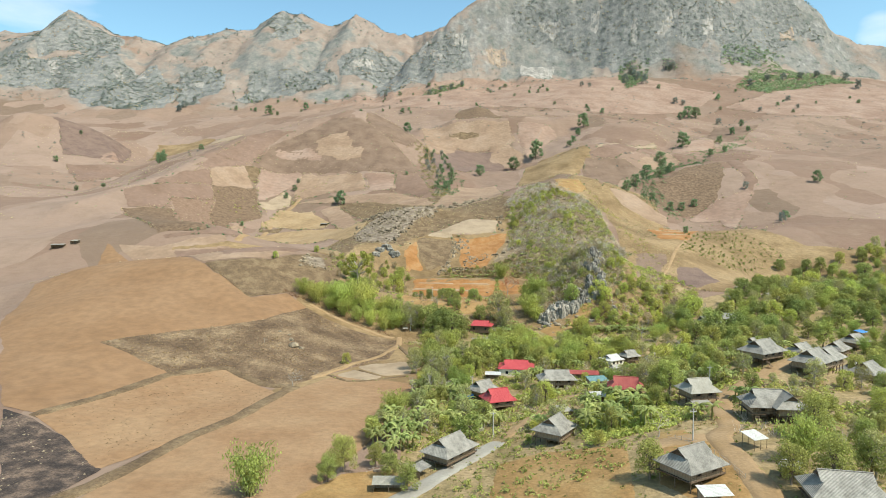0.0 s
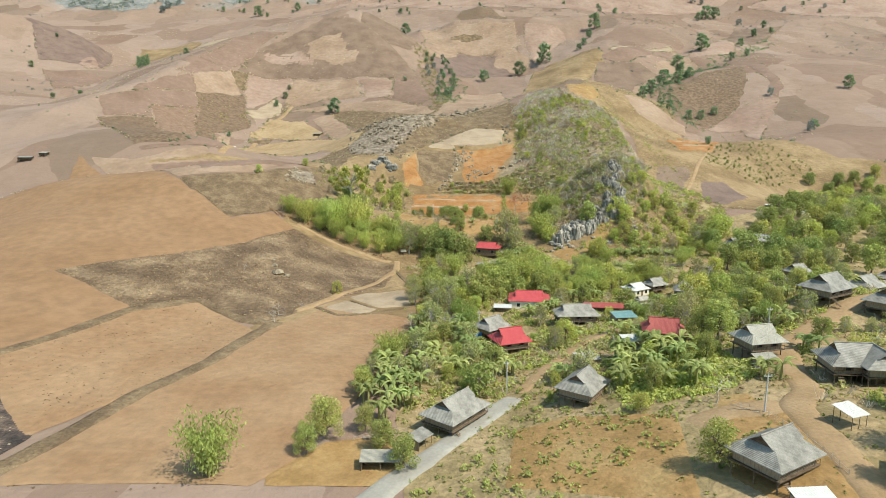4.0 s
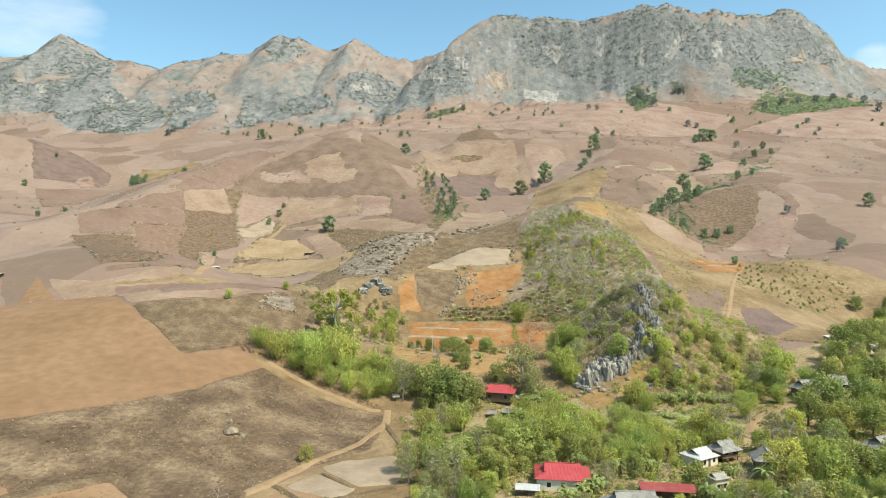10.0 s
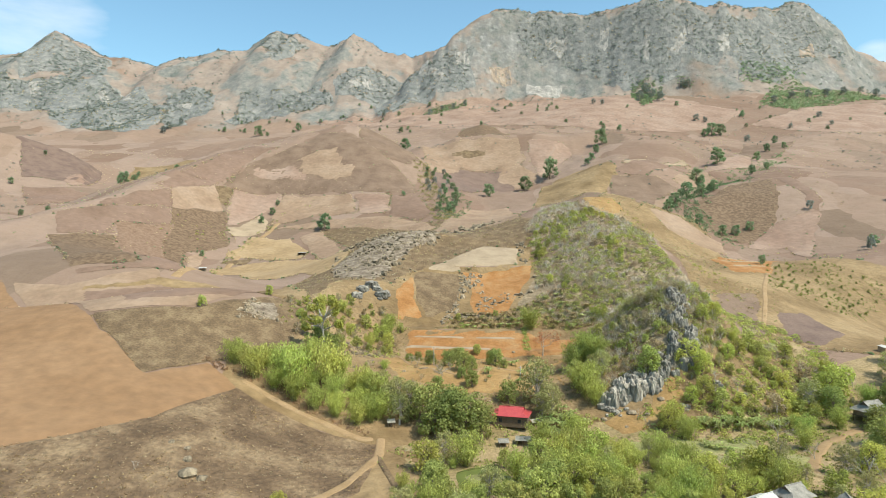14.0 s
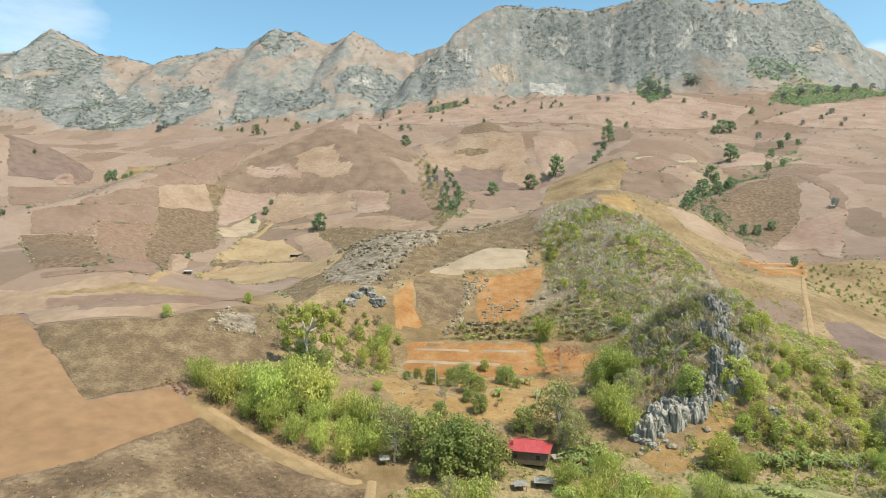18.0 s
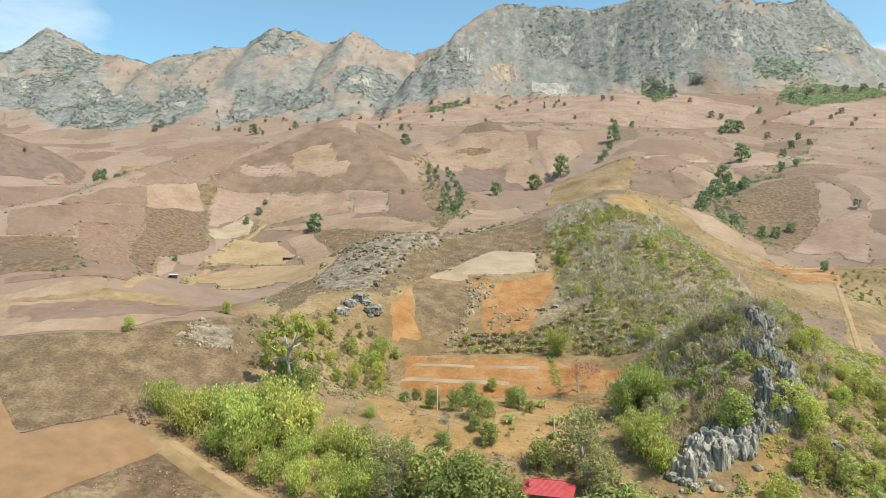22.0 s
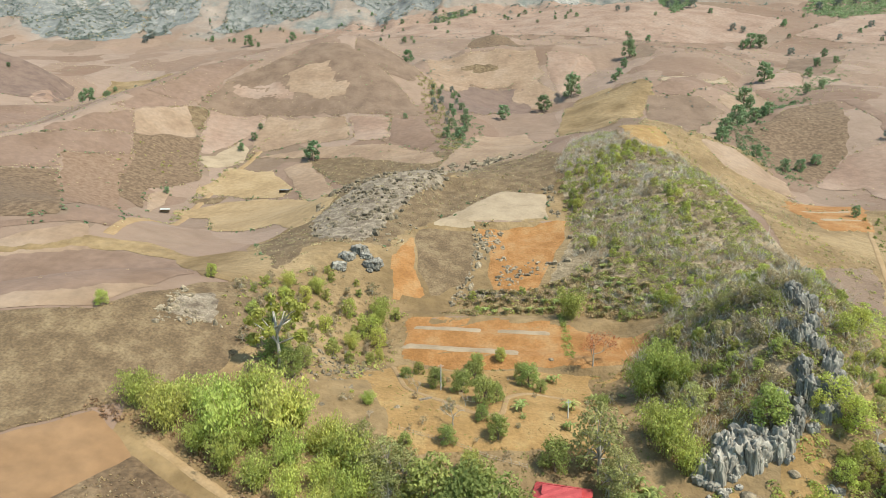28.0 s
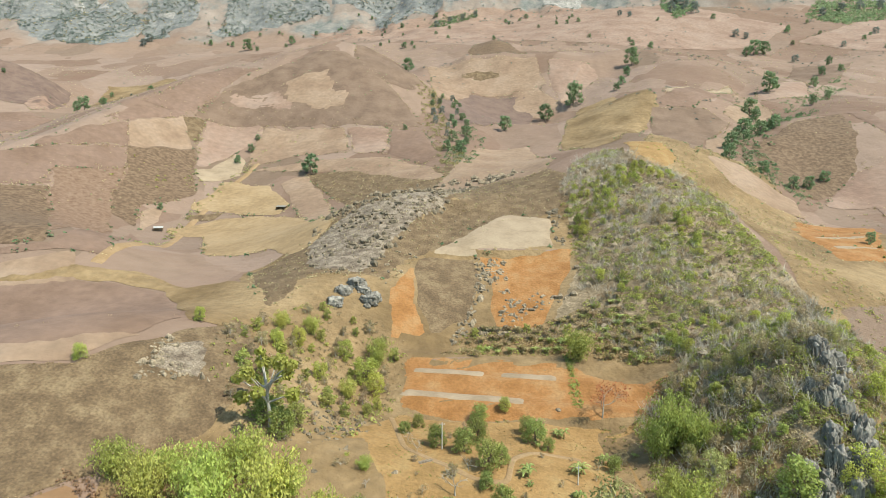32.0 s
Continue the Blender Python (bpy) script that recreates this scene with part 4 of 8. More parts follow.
field("far_field", SOIL_PINK, 1, "pink upland fields below the cliffs", [(526, 1173), (702, 1287), (837, 1291), (967, 1315), (761, 1049), (608, 1076)])
field("meadow", MEADOW, 2, "light green grassy meadow below the crag", [(42, 263), (52, 262), (66, 256), (80, 247), (88, 251), (77, 262), (61, 268), (46, 270)], wobble=0.8)
field("meadow", MEADOW, 2, "small green meadow beside the stream", [(2, 246), (10, 248), (18, 243), (15, 236), (6, 237)], wobble=0.8)
field("scree_slope", SOIL_OCHRE, 2, "bare reddish scree beside the pale cliff", [(55, 279), (61, 288), (68, 290), (68, 282), (61, 275), (48, 274), (44, 280), (50, 283)], wobble=1.0)
field("garden_earth", GRASS_OCHRE, 1, "dry grass and bare earth behind the bamboo", [(-60, 292), (-44, 302), (-28, 314), (-22, 318), (-16, 300), (-18, 280), (-40, 284)])
ribbon("terrace_bed", PADDY, "pale levelled garden terrace", [(-16, 358), (-4, 356.4), (8, 354.6)], 3.4, 6, "field")
ribbon("terrace_bed", PADDY, "pale levelled garden terrace", [(9, 354.4), (18, 353), (28.5, 351.2)], 3.4, 6, "field")
ribbon("terrace_bed", PADDY, "pale levelled garden terrace", [(-18, 345.8), (-4, 343.6), (8, 341.8), (18, 340.2)], 3.4, 6, "field")


# ---- helpers for things and their parts ----
def mesh_of(name, verts, faces, material, smooth=False):
    me = bpy.data.meshes.new(name)
    me.from_pydata([tuple(v) for v in verts], [], [tuple(int(i) for i in f) for f in faces])
    me.materials.append(material)
    if smooth:
        me.polygons.foreach_set("use_smooth", np.ones(len(me.polygons), bool))
    me.update()
    return me


def part(name, data, material, parent, label=""):
    """One mesh object, from a bmesh or from mesh data, under a thing or a part."""
    if isinstance(data, bmesh.types.BMesh):
        me = bpy.data.meshes.new(name)
        data.to_mesh(me)
        data.free()
        me.materials.append(material)
        data = me
    ob = new(name, data)
    ob.parent = parent
    return tagged(ob, label)


class Soup:
    """Vertices and faces gathered into one mesh."""

    def __init__(self):
        self.v, self.f, self.n = [], [], 0

    def add(self, verts, faces):
        verts = np.asarray(verts, float).reshape(-1, 3)
        self.v.append(verts)
        self.f.extend([tuple(i + self.n for i in f) for f in faces])
        self.n += len(verts)

    def quads(self, verts):
        """verts: n x 4 x 3"""
        k = len(verts)
        self.v.append(verts.reshape(-1, 3))
        idx = (self.n + np.arange(4 * k)).reshape(k, 4).tolist()
        self.f.extend([tuple(q) for q in idx])
        self.n += 4 * k

    def tube(self, path, radii, sides=5):
        path = np.asarray(path, float)
        n = len(path)
        way = np.gradient(path, axis=0)
        way /= np.linalg.norm(way, axis=1)[:, None] + 1e-9
        ref = np.where(np.abs(way[:, 2:3]) > 0.9, [[1.0, 0, 0]], [[0, 0, 1.0]])
        a = np.cross(way, ref)
        a /= np.linalg.norm(a, axis=1)[:, None] + 1e-9
        b = np.cross(way, a)
        ang = np.linspace(0, 2 * np.pi, sides, endpoint=False)
        ring = a[:, None] * np.cos(ang)[None, :, None] + b[:, None] * np.sin(ang)[None, :, None]
        verts = path[:, None] + ring * np.asarray(radii, float)[:, None, None]
        faces = []
        for i in range(n - 1):
            for k in range(sides):
                m = (k + 1) % sides
                faces.append((i * sides + k, i * sides + m, (i + 1) * sides + m, (i + 1) * sides + k))
        self.add(verts.reshape(-1, 3), faces)

    def box(self, x0, x1, y0, y1, z0, z1):
        v = [(x, y, z) for z in (z0, z1) for y in (y0, y1) for x in (x0, x1)]
        self.add(v, [(0, 2, 3, 1), (4, 5, 7, 6), (0, 1, 5, 4), (2, 6, 7, 3), (0, 4, 6, 2), (1, 3, 7, 5)])

    def slab(self, corners, thick):
        """A flat panel with the given corners as its top, thick downwards."""
        c = np.asarray(corners, float)
        n = len(c)
        low = c - [0, 0, thick]
        faces = [tuple(range(n)), tuple(range(2 * n - 1, n - 1, -1))]
        faces += [(k, k + n, (k + 1) % n + n, (k + 1) % n) for k in range(n)]
        self.add(np.r_[c, low], faces)

    def mesh(self, name, material, smooth=False):
        v = np.concatenate(self.v) if self.v else np.zeros((0, 3))
        return mesh_of(name, v, self.f, material, smooth)


# ---- plants ----
def leaves(soup, rng, centres, size, droop=0.3, long=1.6, outward=None, loose=0.75):
    """Pointed leaf blades at the centres, each a bent quad whose face turns outward and up."""
    n = len(centres)
    face = rng.normal(size=(n, 3)) * loose + [0, 0, 0.55]
    if outward is not None:
        face = face + outward
    face /= np.linalg.norm(face, axis=1)[:, None] + 1e-9
    way = np.cross(face, rng.normal(size=(n, 3)))
    way /= np.linalg.norm(way, axis=1)[:, None] + 1e-9
    way = np.where(way[:, 2:3] > 0, -way, way)
    way[:, 2] -= droop
    way /= np.linalg.norm(way, axis=1)[:, None] + 1e-9
    side = np.cross(way, face)
    side /= np.linalg.norm(side, axis=1)[:, None] + 1e-9
    s = size * rng.uniform(0.65, 1.35, n)[:, None]
    base, tip = centres - way * s * long / 2, centres + way * s * long / 2
    mid = centres + face * s * 0.12
    q = np.stack([base, mid + side * s * 0.5, tip, mid - side * s * 0.5], 1)
    soup.quads(q)


def crown_points(rng, blobs, count):
    """Places on and just inside the skins of the given clumps (centre, radii), and the ways outward."""
    w = np.array([np.prod(r) ** (2 / 3) for _, r in blobs])
    pick = rng.choice(len(blobs), count, p=w / w.sum())
    d = rng.normal(size=(count, 3))
    d /= np.linalg.norm(d, axis=1)[:, None]
    c = np.array([b[0] for b in blobs])[pick]
    r = np.array([b[1] for b in blobs])[pick]
    return c + d * r * rng.uniform(0.55, 1.06, count)[:, None], d


def tree_meshes(seed, leaf, bark, count=900, leaf_size=0.055, width=0.42, low=0.28, clumps=16, open_crown=0.0):
    """Trunk and crown of a tree one unit tall."""
    rng = np.random.default_rng(seed)
    wood, green, blobs = Soup(), Soup(), []
    lean = rng.uniform(-0.05, 0.05, 2)
    top = np.array([lean[0], lean[1], 0.62])
    trunk = np.array([(0, 0, -0.03), (lean[0] * 0.2, lean[1] * 0.3, 0.18), (lean[0] * 0.7, lean[1] * 0.6, 0.38), top])
    wood.tube(trunk, (0.034, 0.026, 0.018, 0.008), 6)
    for k in range(clumps):
        a = 2.4 * k + rng.uniform(-0.5, 0.5)
        h = low + 0.12 + (0.93 - low - 0.12) * ((k + 0.5) / clumps) ** 0.8
        spread = width * math.sqrt(max(0.05, 1 - ((h - (low + 0.30)) / (1.02 - low - 0.25)) ** 2)) * rng.uniform(0.55, 1.0)
        c = np.array([math.cos(a) * spread * 0.72, math.sin(a) * spread * 0.72, h])
        r = width * rng.uniform(0.26, 0.42) * (1 - open_crown * 0.45)
        blobs.append((c, (r, r, r * rng.uniform(0.62, 0.9))))
        start = trunk[1] + (trunk[3] - trunk[1]) * rng.uniform(0.1, 0.95)
        bow = (start + c) / 2 + [0, 0, 0.05 * rng.uniform(-0.5, 1)]
        wood.tube([start, bow, c], (0.013, 0.009, 0.003), 4)
    pts, d = crown_points(rng, blobs, count)
    leaves(green, rng, pts, leaf_size, 0.15, 1.45, d * 1.1, 0.6)
    return wood.mesh("trunk", bark, True), green.mesh("crown", leaf)


def bamboo_meshes(seed, leaf, culms=30, sprays=1900):
    rng = np.random.default_rng(seed)
    wood, green = Soup(), Soup()
    pts, out = [], []
    for k in range(culms):
        a, reach = rng.uniform(0, 2 * np.pi), rng.uniform(0.05, 0.42)
        h = rng.uniform(0.62, 1.0) * (1 - 0.35 * reach)
        base = np.array([math.cos(a), math.sin(a), 0]) * rng.uniform(0, 0.10)
        t = np.linspace(0, 1, 6)[:, None]
        tip = np.array([math.cos(a) * reach, math.sin(a) * reach, 0])
        path = base + tip * t**2.2 + np.array([0, 0, h]) * (t - 0.14 * t**4)
        path[0, 2] = -0.03
        wood.tube(path, np.linspace(0.0075, 0.002, 6), 4)
        m = sprays // culms
        s = rng.uniform(0.16, 1.0, m) ** 0.8
        p = np.stack([np.interp(s, t[:, 0], path[:, i]) for i in range(3)], 1)
        fluff = rng.normal(size=(m, 3)) * np.array([0.075, 0.075, 0.05]) * (0.5 + 0.8 * np.sin(np.pi * np.clip(s, 0, 1)))[:, None]
        pts.append(p + fluff)
        out.append(fluff * 6 + np.array([math.cos(a), math.sin(a), 0]) * 0.4)
    leaves(green, rng, np.concatenate(pts), 0.020, 0.6, 2.5, np.concatenate(out))
    return wood.mesh("cane", CULM, True), green.mesh("foliage", leaf)


def banana_meshes(seed, leaf):
    rng = np.random.default_rng(seed)
    wood, green = Soup(), Soup()
    for s in range(3):
        foot = np.array([rng.uniform(-0.28, 0.28), rng.uniform(-0.28, 0.28), -0.03])
        tall = rng.uniform(0.42, 0.62)
        wood.tube([foot, foot + [0.01, 0, tall * 0.5], foot + [0.02, 0.01, tall]], (0.045, 0.038, 0.024), 6)
        for k in range(8):
            a = k * 2.4 + rng.uniform(-0.4, 0.4)
            length, wide = rng.uniform(0.36, 0.56), rng.uniform(0.055, 0.085)
            rise = rng.uniform(0.15, 0.42)
            t = np.linspace(0, 1, 6)
            r = length * t
            z = tall - 0.04 + rise * t * 2.0 - (rise * 1.3 + 0.18) * t**2
            wd = wide * np.array([0.12, 0.8, 1.0, 0.95, 0.7, 0.08])
            c = np.stack([foot[0] + math.cos(a) * r, foot[1] + math.sin(a) * r, z], 1)
            side = np.array([-math.sin(a), math.cos(a), 0])
            left, right = c + side * wd[:, None] - [0, 0, 0.025], c - side * wd[:, None] - [0, 0, 0.025]
            v = np.concatenate([left, c, right])
            f = [(i, i + 1, i + 7, i + 6) for i in range(5)] + [(i + 6, i + 7, i + 13, i + 12) for i in range(5)]
            green.add(v, f)
    return wood.mesh("stem", CULM, True), green.mesh("frond_crown", leaf)


def branch_paths(rng, soup, start, way, length, radius, depth, ends, spread=0.52):
    mid = start + way * length * 0.5 + rng.normal(size=3) * length * 0.05
    end = start + way * length + rng.normal(size=3) * length * 0.07
    soup.tube([start, mid, end], (radius, radius * 0.8, radius * 0.55), 5 if depth > 2 else 3)
    if depth == 0:
        ends.append(end)
        return
    for k in range(3 if depth > 1 else 2):
        bent = way + rng.normal(size=3) * spread + [0, 0, 0.12]
        branch_paths(rng, soup, mid + (end - mid) * rng.uniform(0.3, 1.0), bent / np.linalg.norm(bent), length * rng.uniform(0.6, 0.78), radius * 0.58, depth - 1, ends, spread)


def bare_meshes(seed, bark, leaf=None, count=0, size=0.05, first=0.34, spread=0.52, depth=4):
    rng = np.random.default_rng(seed)
    wood, ends = Soup(), []
    branch_paths(rng, wood, np.array([0, 0, -0.03]), np.array([0.03, 0.02, 1.0]), first, 0.02, depth, ends, spread)
    if leaf is None:
        return wood.mesh("branch_frame", bark, True), None
    green = Soup()
    e = np.array(ends)
    pts = e[rng.integers(0, len(e), count)] + rng.normal(size=(count, 3)) * 0.055
    leaves(green, rng, pts, size, 0.1, 1.4)
    return wood.mesh("branch_frame", bark, True), green.mesh("crown", leaf)


FOREST = {
    "broadleaf": [tree_meshes(k, LEAF_MID, BARK, 1840, 0.0375, 0.42, 0.06, 22) for k in (1, 2, 3, 4)],
    "broadleaf_dark": [tree_meshes(k, LEAF_DARK, BARK, 2024, 0.0390, 0.5, 0.0, 22) for k in (11, 12, 13)],
    "broadleaf_grey": [tree_meshes(k, LEAF_GREY, BARK_PALE, 1840, 0.0281, 0.40, 0.04, 24, 0.3) for k in (21, 22, 23)],
    "broadleaf_bright": [tree_meshes(k, LEAF_BRIGHT, BARK, 1656, 0.0390, 0.52, -0.05, 20, 0.15) for k in (31, 32, 33)],
    "spreading_tree": [tree_meshes(41, LEAF_BRIGHT, BARK_PALE, 1520, 0.0342, 0.50, 0.26, 13, 1.15)],
    "bamboo": [bamboo_meshes(k, LEAF_BAMBOO, 28, 2600) for k in (51, 52, 53)],
    "bamboo_green": [bamboo_meshes(k, LEAF_BAMBOO_GREEN, 28, 2600) for k in (61, 62)],
    "banana": [banana_meshes(k, LEAF_BANANA) for k in (71, 72, 73)],
    "dry_banana": [banana_meshes(k, LEAF_DRY) for k in (75, 76)] + [banana_meshes(77, LEAF_BANANA)],
    "bare_tree": [bare_meshes(k, BARK_PALE) for k in (81, 82, 83)],
    "twiggy_bush": [bare_meshes(k, TWIG, LEAF_BROWN, 150, 0.045, 0.3, 0.85, 3) for k in (84, 85, 86)],
    "red_tree": [bare_meshes(91, BARK_PALE, LEAF_RED, 700, 0.022, 0.36, 0.6)],
}
FOREST["dry_bush"] = [tree_meshes(k, LEAF_BROWN, BARK_PALE, 698, 0.0508, 0.5, -0.1, 14, 0.4) for k in (101, 102, 103)]
FOREST["green_bush"] = [tree_meshes(k, LEAF_MID, BARK, 698, 0.0664, 0.55, -0.1, 10) for k in (105, 106)]
FOREST["orchard_bush"] = [tree_meshes(k, LEAF_DARK, BARK, 294, 0.1015, 0.55, -0.05, 7) for k in (95, 96)]
NEARBY = {
    "broadleaf": [tree_meshes(k, LEAF_MID, BARK, 3496, 0.0257, 0.42, 0.06, 24) for k in (1, 2, 3)],
    "broadleaf_dark": [tree_meshes(k, LEAF_DARK, BARK, 3496, 0.0273, 0.5, 0.0, 24) for k in (11, 12)],
    "broadleaf_bright": [tree_meshes(k, LEAF_BRIGHT, BARK, 3127, 0.0273, 0.52, -0.05, 22, 0.15) for k in (31, 32, 33)],
}
# distant crowns use the leaf colours that carry haze
DISTANT = {
    "broadleaf": [tree_meshes(k, LEAF_HILL_HAZED, BARK, 520, 0.072, 0.44, 0.02, 12) for k in (1, 2)],
    "broadleaf_dark": [tree_meshes(k, LEAF_HILL_HAZED, BARK, 520, 0.074, 0.48, -0.02, 12) for k in (11, 12)],
    "broadleaf_grey": [tree_meshes(k, LEAF_FAR_HAZED, BARK_PALE, 520, 0.063, 0.42, 0.0, 12) for k in (21, 22)],
}
WORDS = {
    "broadleaf": ("broadleaf_tree", "green broadleaf tree with a full rounded crown", "tree"),
    "broadleaf_dark": ("shade_tree", "dark green dense broadleaf tree on dry ground", "tree"),
    "broadleaf_grey": ("dusty_tree", "grey-green tree with a loose crown", "tree"),
    "broadleaf_bright": ("leafy_bush", "bright green low leafy bush or young tree", "bush"),
    "spreading_tree": ("spreading_tree", "big spreading tree with pale limbs and green leaf clusters", "tree"),
    "bamboo": ("bamboo_clump", "yellow-green arching bamboo clump", "bamboo"),
    "bamboo_green": ("bamboo_clump", "dense green feathery bamboo clump", "bamboo"),
    "banana": ("banana_plant", "green banana plants with broad arching leaves", "banana plant"),
    "dry_banana": ("banana_plant", "dried tan banana plants on a stony slope", "banana plant"),
    "bare_tree": ("bare_tree", "leafless tree with pale grey branches", "tree"),
    "twiggy_bush": ("twiggy_bush", "leafless grey twiggy bush on the dry slope", "bush"),
    "dry_bush": ("dry_bush", "grey-brown half-bare bush on stony ground", "bush"),
    "green_bush": ("green_bush", "green rounded bush among dry scrub", "bush"),
    "orchard_bush": ("orchard_bush", "small dark green fruit bush in an orchard row", "bush"),
    "red_tree": ("red_tree", "thin tree with sparse red leaves", "tree"),
}
PLANT_RNG = random.Random(5)
GROWN = []


def grow(kind, x, y, tall):
    name, label, category = WORDS[kind]
    stock = DISTANT if y > 420 and kind in DISTANT else NEARBY if y < 175 and kind in NEARBY else FOREST
    a, b = PLANT_RNG.choice(stock[kind])
    if kind == "banana" and y < 235:
        tall *= 1.4
    if kind == "bamboo":
        tall *= PLANT_RNG.uniform(0.72, 1.22)
    ob = new(name)
    ob.matrix_basis = pose(x, y, at(x, y), 0, 0, PLANT_RNG.uniform(0, 360)) @ Matrix.Diagonal((tall * PLANT_RNG.uniform(0.9, 1.12), tall * PLANT_RNG.uniform(0.9, 1.12), tall, 1))
    for me in (a, b):
        if me is not None:
            piece = part(me.name.split(".")[0], me, None, ob)
            if piece.name.startswith(("cane", "foliage", "crown", "frond", "stem", "branch_frame")):
                tagged(piece, kind="stuff")
    GROWN.append((x, y, tall))
    return tagged(ob, label, category, group=category + " stands")


def plant(kind, places):
    for x, y, tall in places:
        grow(kind, x, y, tall)


KEEP_CLEAR = []


def grove(kinds, outline, spacing, low, high, seed):
    """Plants scattered over an area, clear of houses, lanes and one another."""
    rng = random.Random(seed)
    poly = np.asarray(outline, float)
    (x0, y0), (x1, y1) = poly.min(0), poly.max(0)
    for _ in range(int((x1 - x0) * (y1 - y0) / spacing**2 * 3.0)):
        x, y = rng.uniform(x0, x1), rng.uniform(y0, y1)
        tall = rng.uniform(low, high)
        if not inside(poly, np.array([x]), np.array([y]))[0]:
            continue
        if any((x - a) ** 2 + (y - b) ** 2 < (r + 0.18 * tall) ** 2 for a, b, r in KEEP_CLEAR):
            continue
        if any((x - a) ** 2 + (y - b) ** 2 < (spacing * 0.75) ** 2 for a, b, _ in GROWN):
            continue
        kind = rng.choice(kinds)
        grow(kind, x, y, min(tall, 4.2) if "banana" in kind else tall)


def thicket(kinds, outline, spacing, low, high, seed, patch=16):
    """Mixed growth whose kinds gather in patches."""
    rng = random.Random(seed)
    poly = np.asarray(outline, float)
    (x0, y0), (x1, y1) = poly.min(0), poly.max(0)
    n = int((x1 - x0) * (y1 - y0) / spacing**2 * 2.6)
    xs, ys = np.array([rng.uniform(x0, x1) for _ in range(n)]), np.array([rng.uniform(y0, y1) for _ in range(n)])
    ok, drift = inside(poly, xs, ys), fbm(xs, ys, patch, 3, seed + 50)
    for x, y, good, d in zip(xs.tolist(), ys.tolist(), ok, drift):
        if not good:
            continue
        pick = min(max(0.5 + 0.75 * float(d) + rng.uniform(-0.16, 0.16), 0), 0.999)
        kind = kinds[int(pick * len(kinds))]
        if kind is None:
            continue
        tall = low + (high - low) * rng.random() ** 1.6
        if any((x - a) ** 2 + (y - b) ** 2 < (r + 0.2 * tall) ** 2 for a, b, r in KEEP_CLEAR):
            continue
        gap = spacing * rng.uniform(0.45, 1.0)
        if any((x - a) ** 2 + (y - b) ** 2 < gap**2 for a, b, _ in GROWN):
            continue
        grow(kind, x, y, min(tall, 3.6) if "banana" in kind else tall)


def tufts(name, material, label, outline, count, size, seed, category="grass", blades=7, keep=None, flat=1.0):
    """Countless small tufts or shrubs over an area, as one object."""
    rng = np.random.default_rng(seed)
    poly = np.asarray(outline, float)
    (x0, y0), (x1, y1) = poly.min(0), poly.max(0)
    x, y = rng.uniform(x0, x1, count * 3), rng.uniform(y0, y1, count * 3)
    ok = inside(poly, x, y)
    if keep is not None:
        ok &= keep(x, y)
    for a, b, r in KEEP_CLEAR:
        ok &= (x - a) ** 2 + (y - b) ** 2 > (r * 0.8) ** 2
    x, y = x[ok][:count], y[ok][:count]
    foot = np.stack([x, y, surface(x, y)], 1)
    s = size * rng.uniform(0.5, 1.5, len(x))
    soup = Soup()
    k = np.repeat(np.arange(len(x)), blades)
    d = rng.normal(size=(len(k), 3))
    d[:, 2] = np.abs(d[:, 2]) * 0.9 + 0.15
    d /= np.linalg.norm(d, axis=1)[:, None]
    c = foot[k] + d * s[k][:, None] * np.array([0.55, 0.55, 0.6 * flat])
    leaves(soup, rng, c, 1.0, 0.1, 1.4, d * 0.8)
    # each blade takes the size of its tuft
    q = soup.v[0].reshape(-1, 4, 3)
    mid = q.mean(1, keepdims=True)
    soup.v[0] = (mid + (q - mid) * (2.1 / math.sqrt(blades) * 0.5 * s[k])[:, None, None]).reshape(-1, 3)
    ob = new(name, soup.mesh(name, material))
    return tagged(ob, label, category, kind="stuff")


def brushwood(name, material, label, outline, count, size, seed, sticks=16, keep=None):
    """Leafless scrub: sprays of thin upright twigs over an area, as one object."""
    rng = np.random.default_rng(seed)
    poly = np.asarray(outline, float)
    (x0, y0), (x1, y1) = poly.min(0), poly.max(0)
    x, y = rng.uniform(x0, x1, count * 4), rng.uniform(y0, y1, count * 4)
    ok = inside(poly, x, y)
    if keep is not None:
        ok &= keep(x, y)
    for a, b, r in KEEP_CLEAR:
        ok &= (x - a) ** 2 + (y - b) ** 2 > (r * 0.8) ** 2
    x, y = x[ok][:count], y[ok][:count]
    k = np.repeat(np.arange(len(x)), sticks)
    s = (size * rng.uniform(0.5, 1.4, len(x)))[k][:, None]
    foot = np.stack([x, y, surface(x, y) - 0.05], 1)[k]
    way = rng.normal(size=(len(k), 3)) * [0.42, 0.42, 0.15] + [0, 0, 1]
    start = foot + way * s * rng.choice((0.0, 0.35), (len(k), 1)) + rng.normal(size=(len(k), 3)) * s * [0.12, 0.12, 0]
    way = way + rng.normal(size=(len(k), 3)) * 0.28
    tip = start + way * s * rng.uniform(0.5, 0.9, (len(k), 1))
    side = np.cross(way, rng.normal(size=(len(k), 3)))
    side *= 0.02 * s / (np.linalg.norm(side, axis=1)[:, None] + 1e-9)
    soup = Soup()
    soup.quads(np.stack([start - side, start + side, tip + side * 0.4, tip - side * 0.4], 1))
    return tagged(new(name, soup.mesh(name, material)), label, "scrub", kind="stuff")


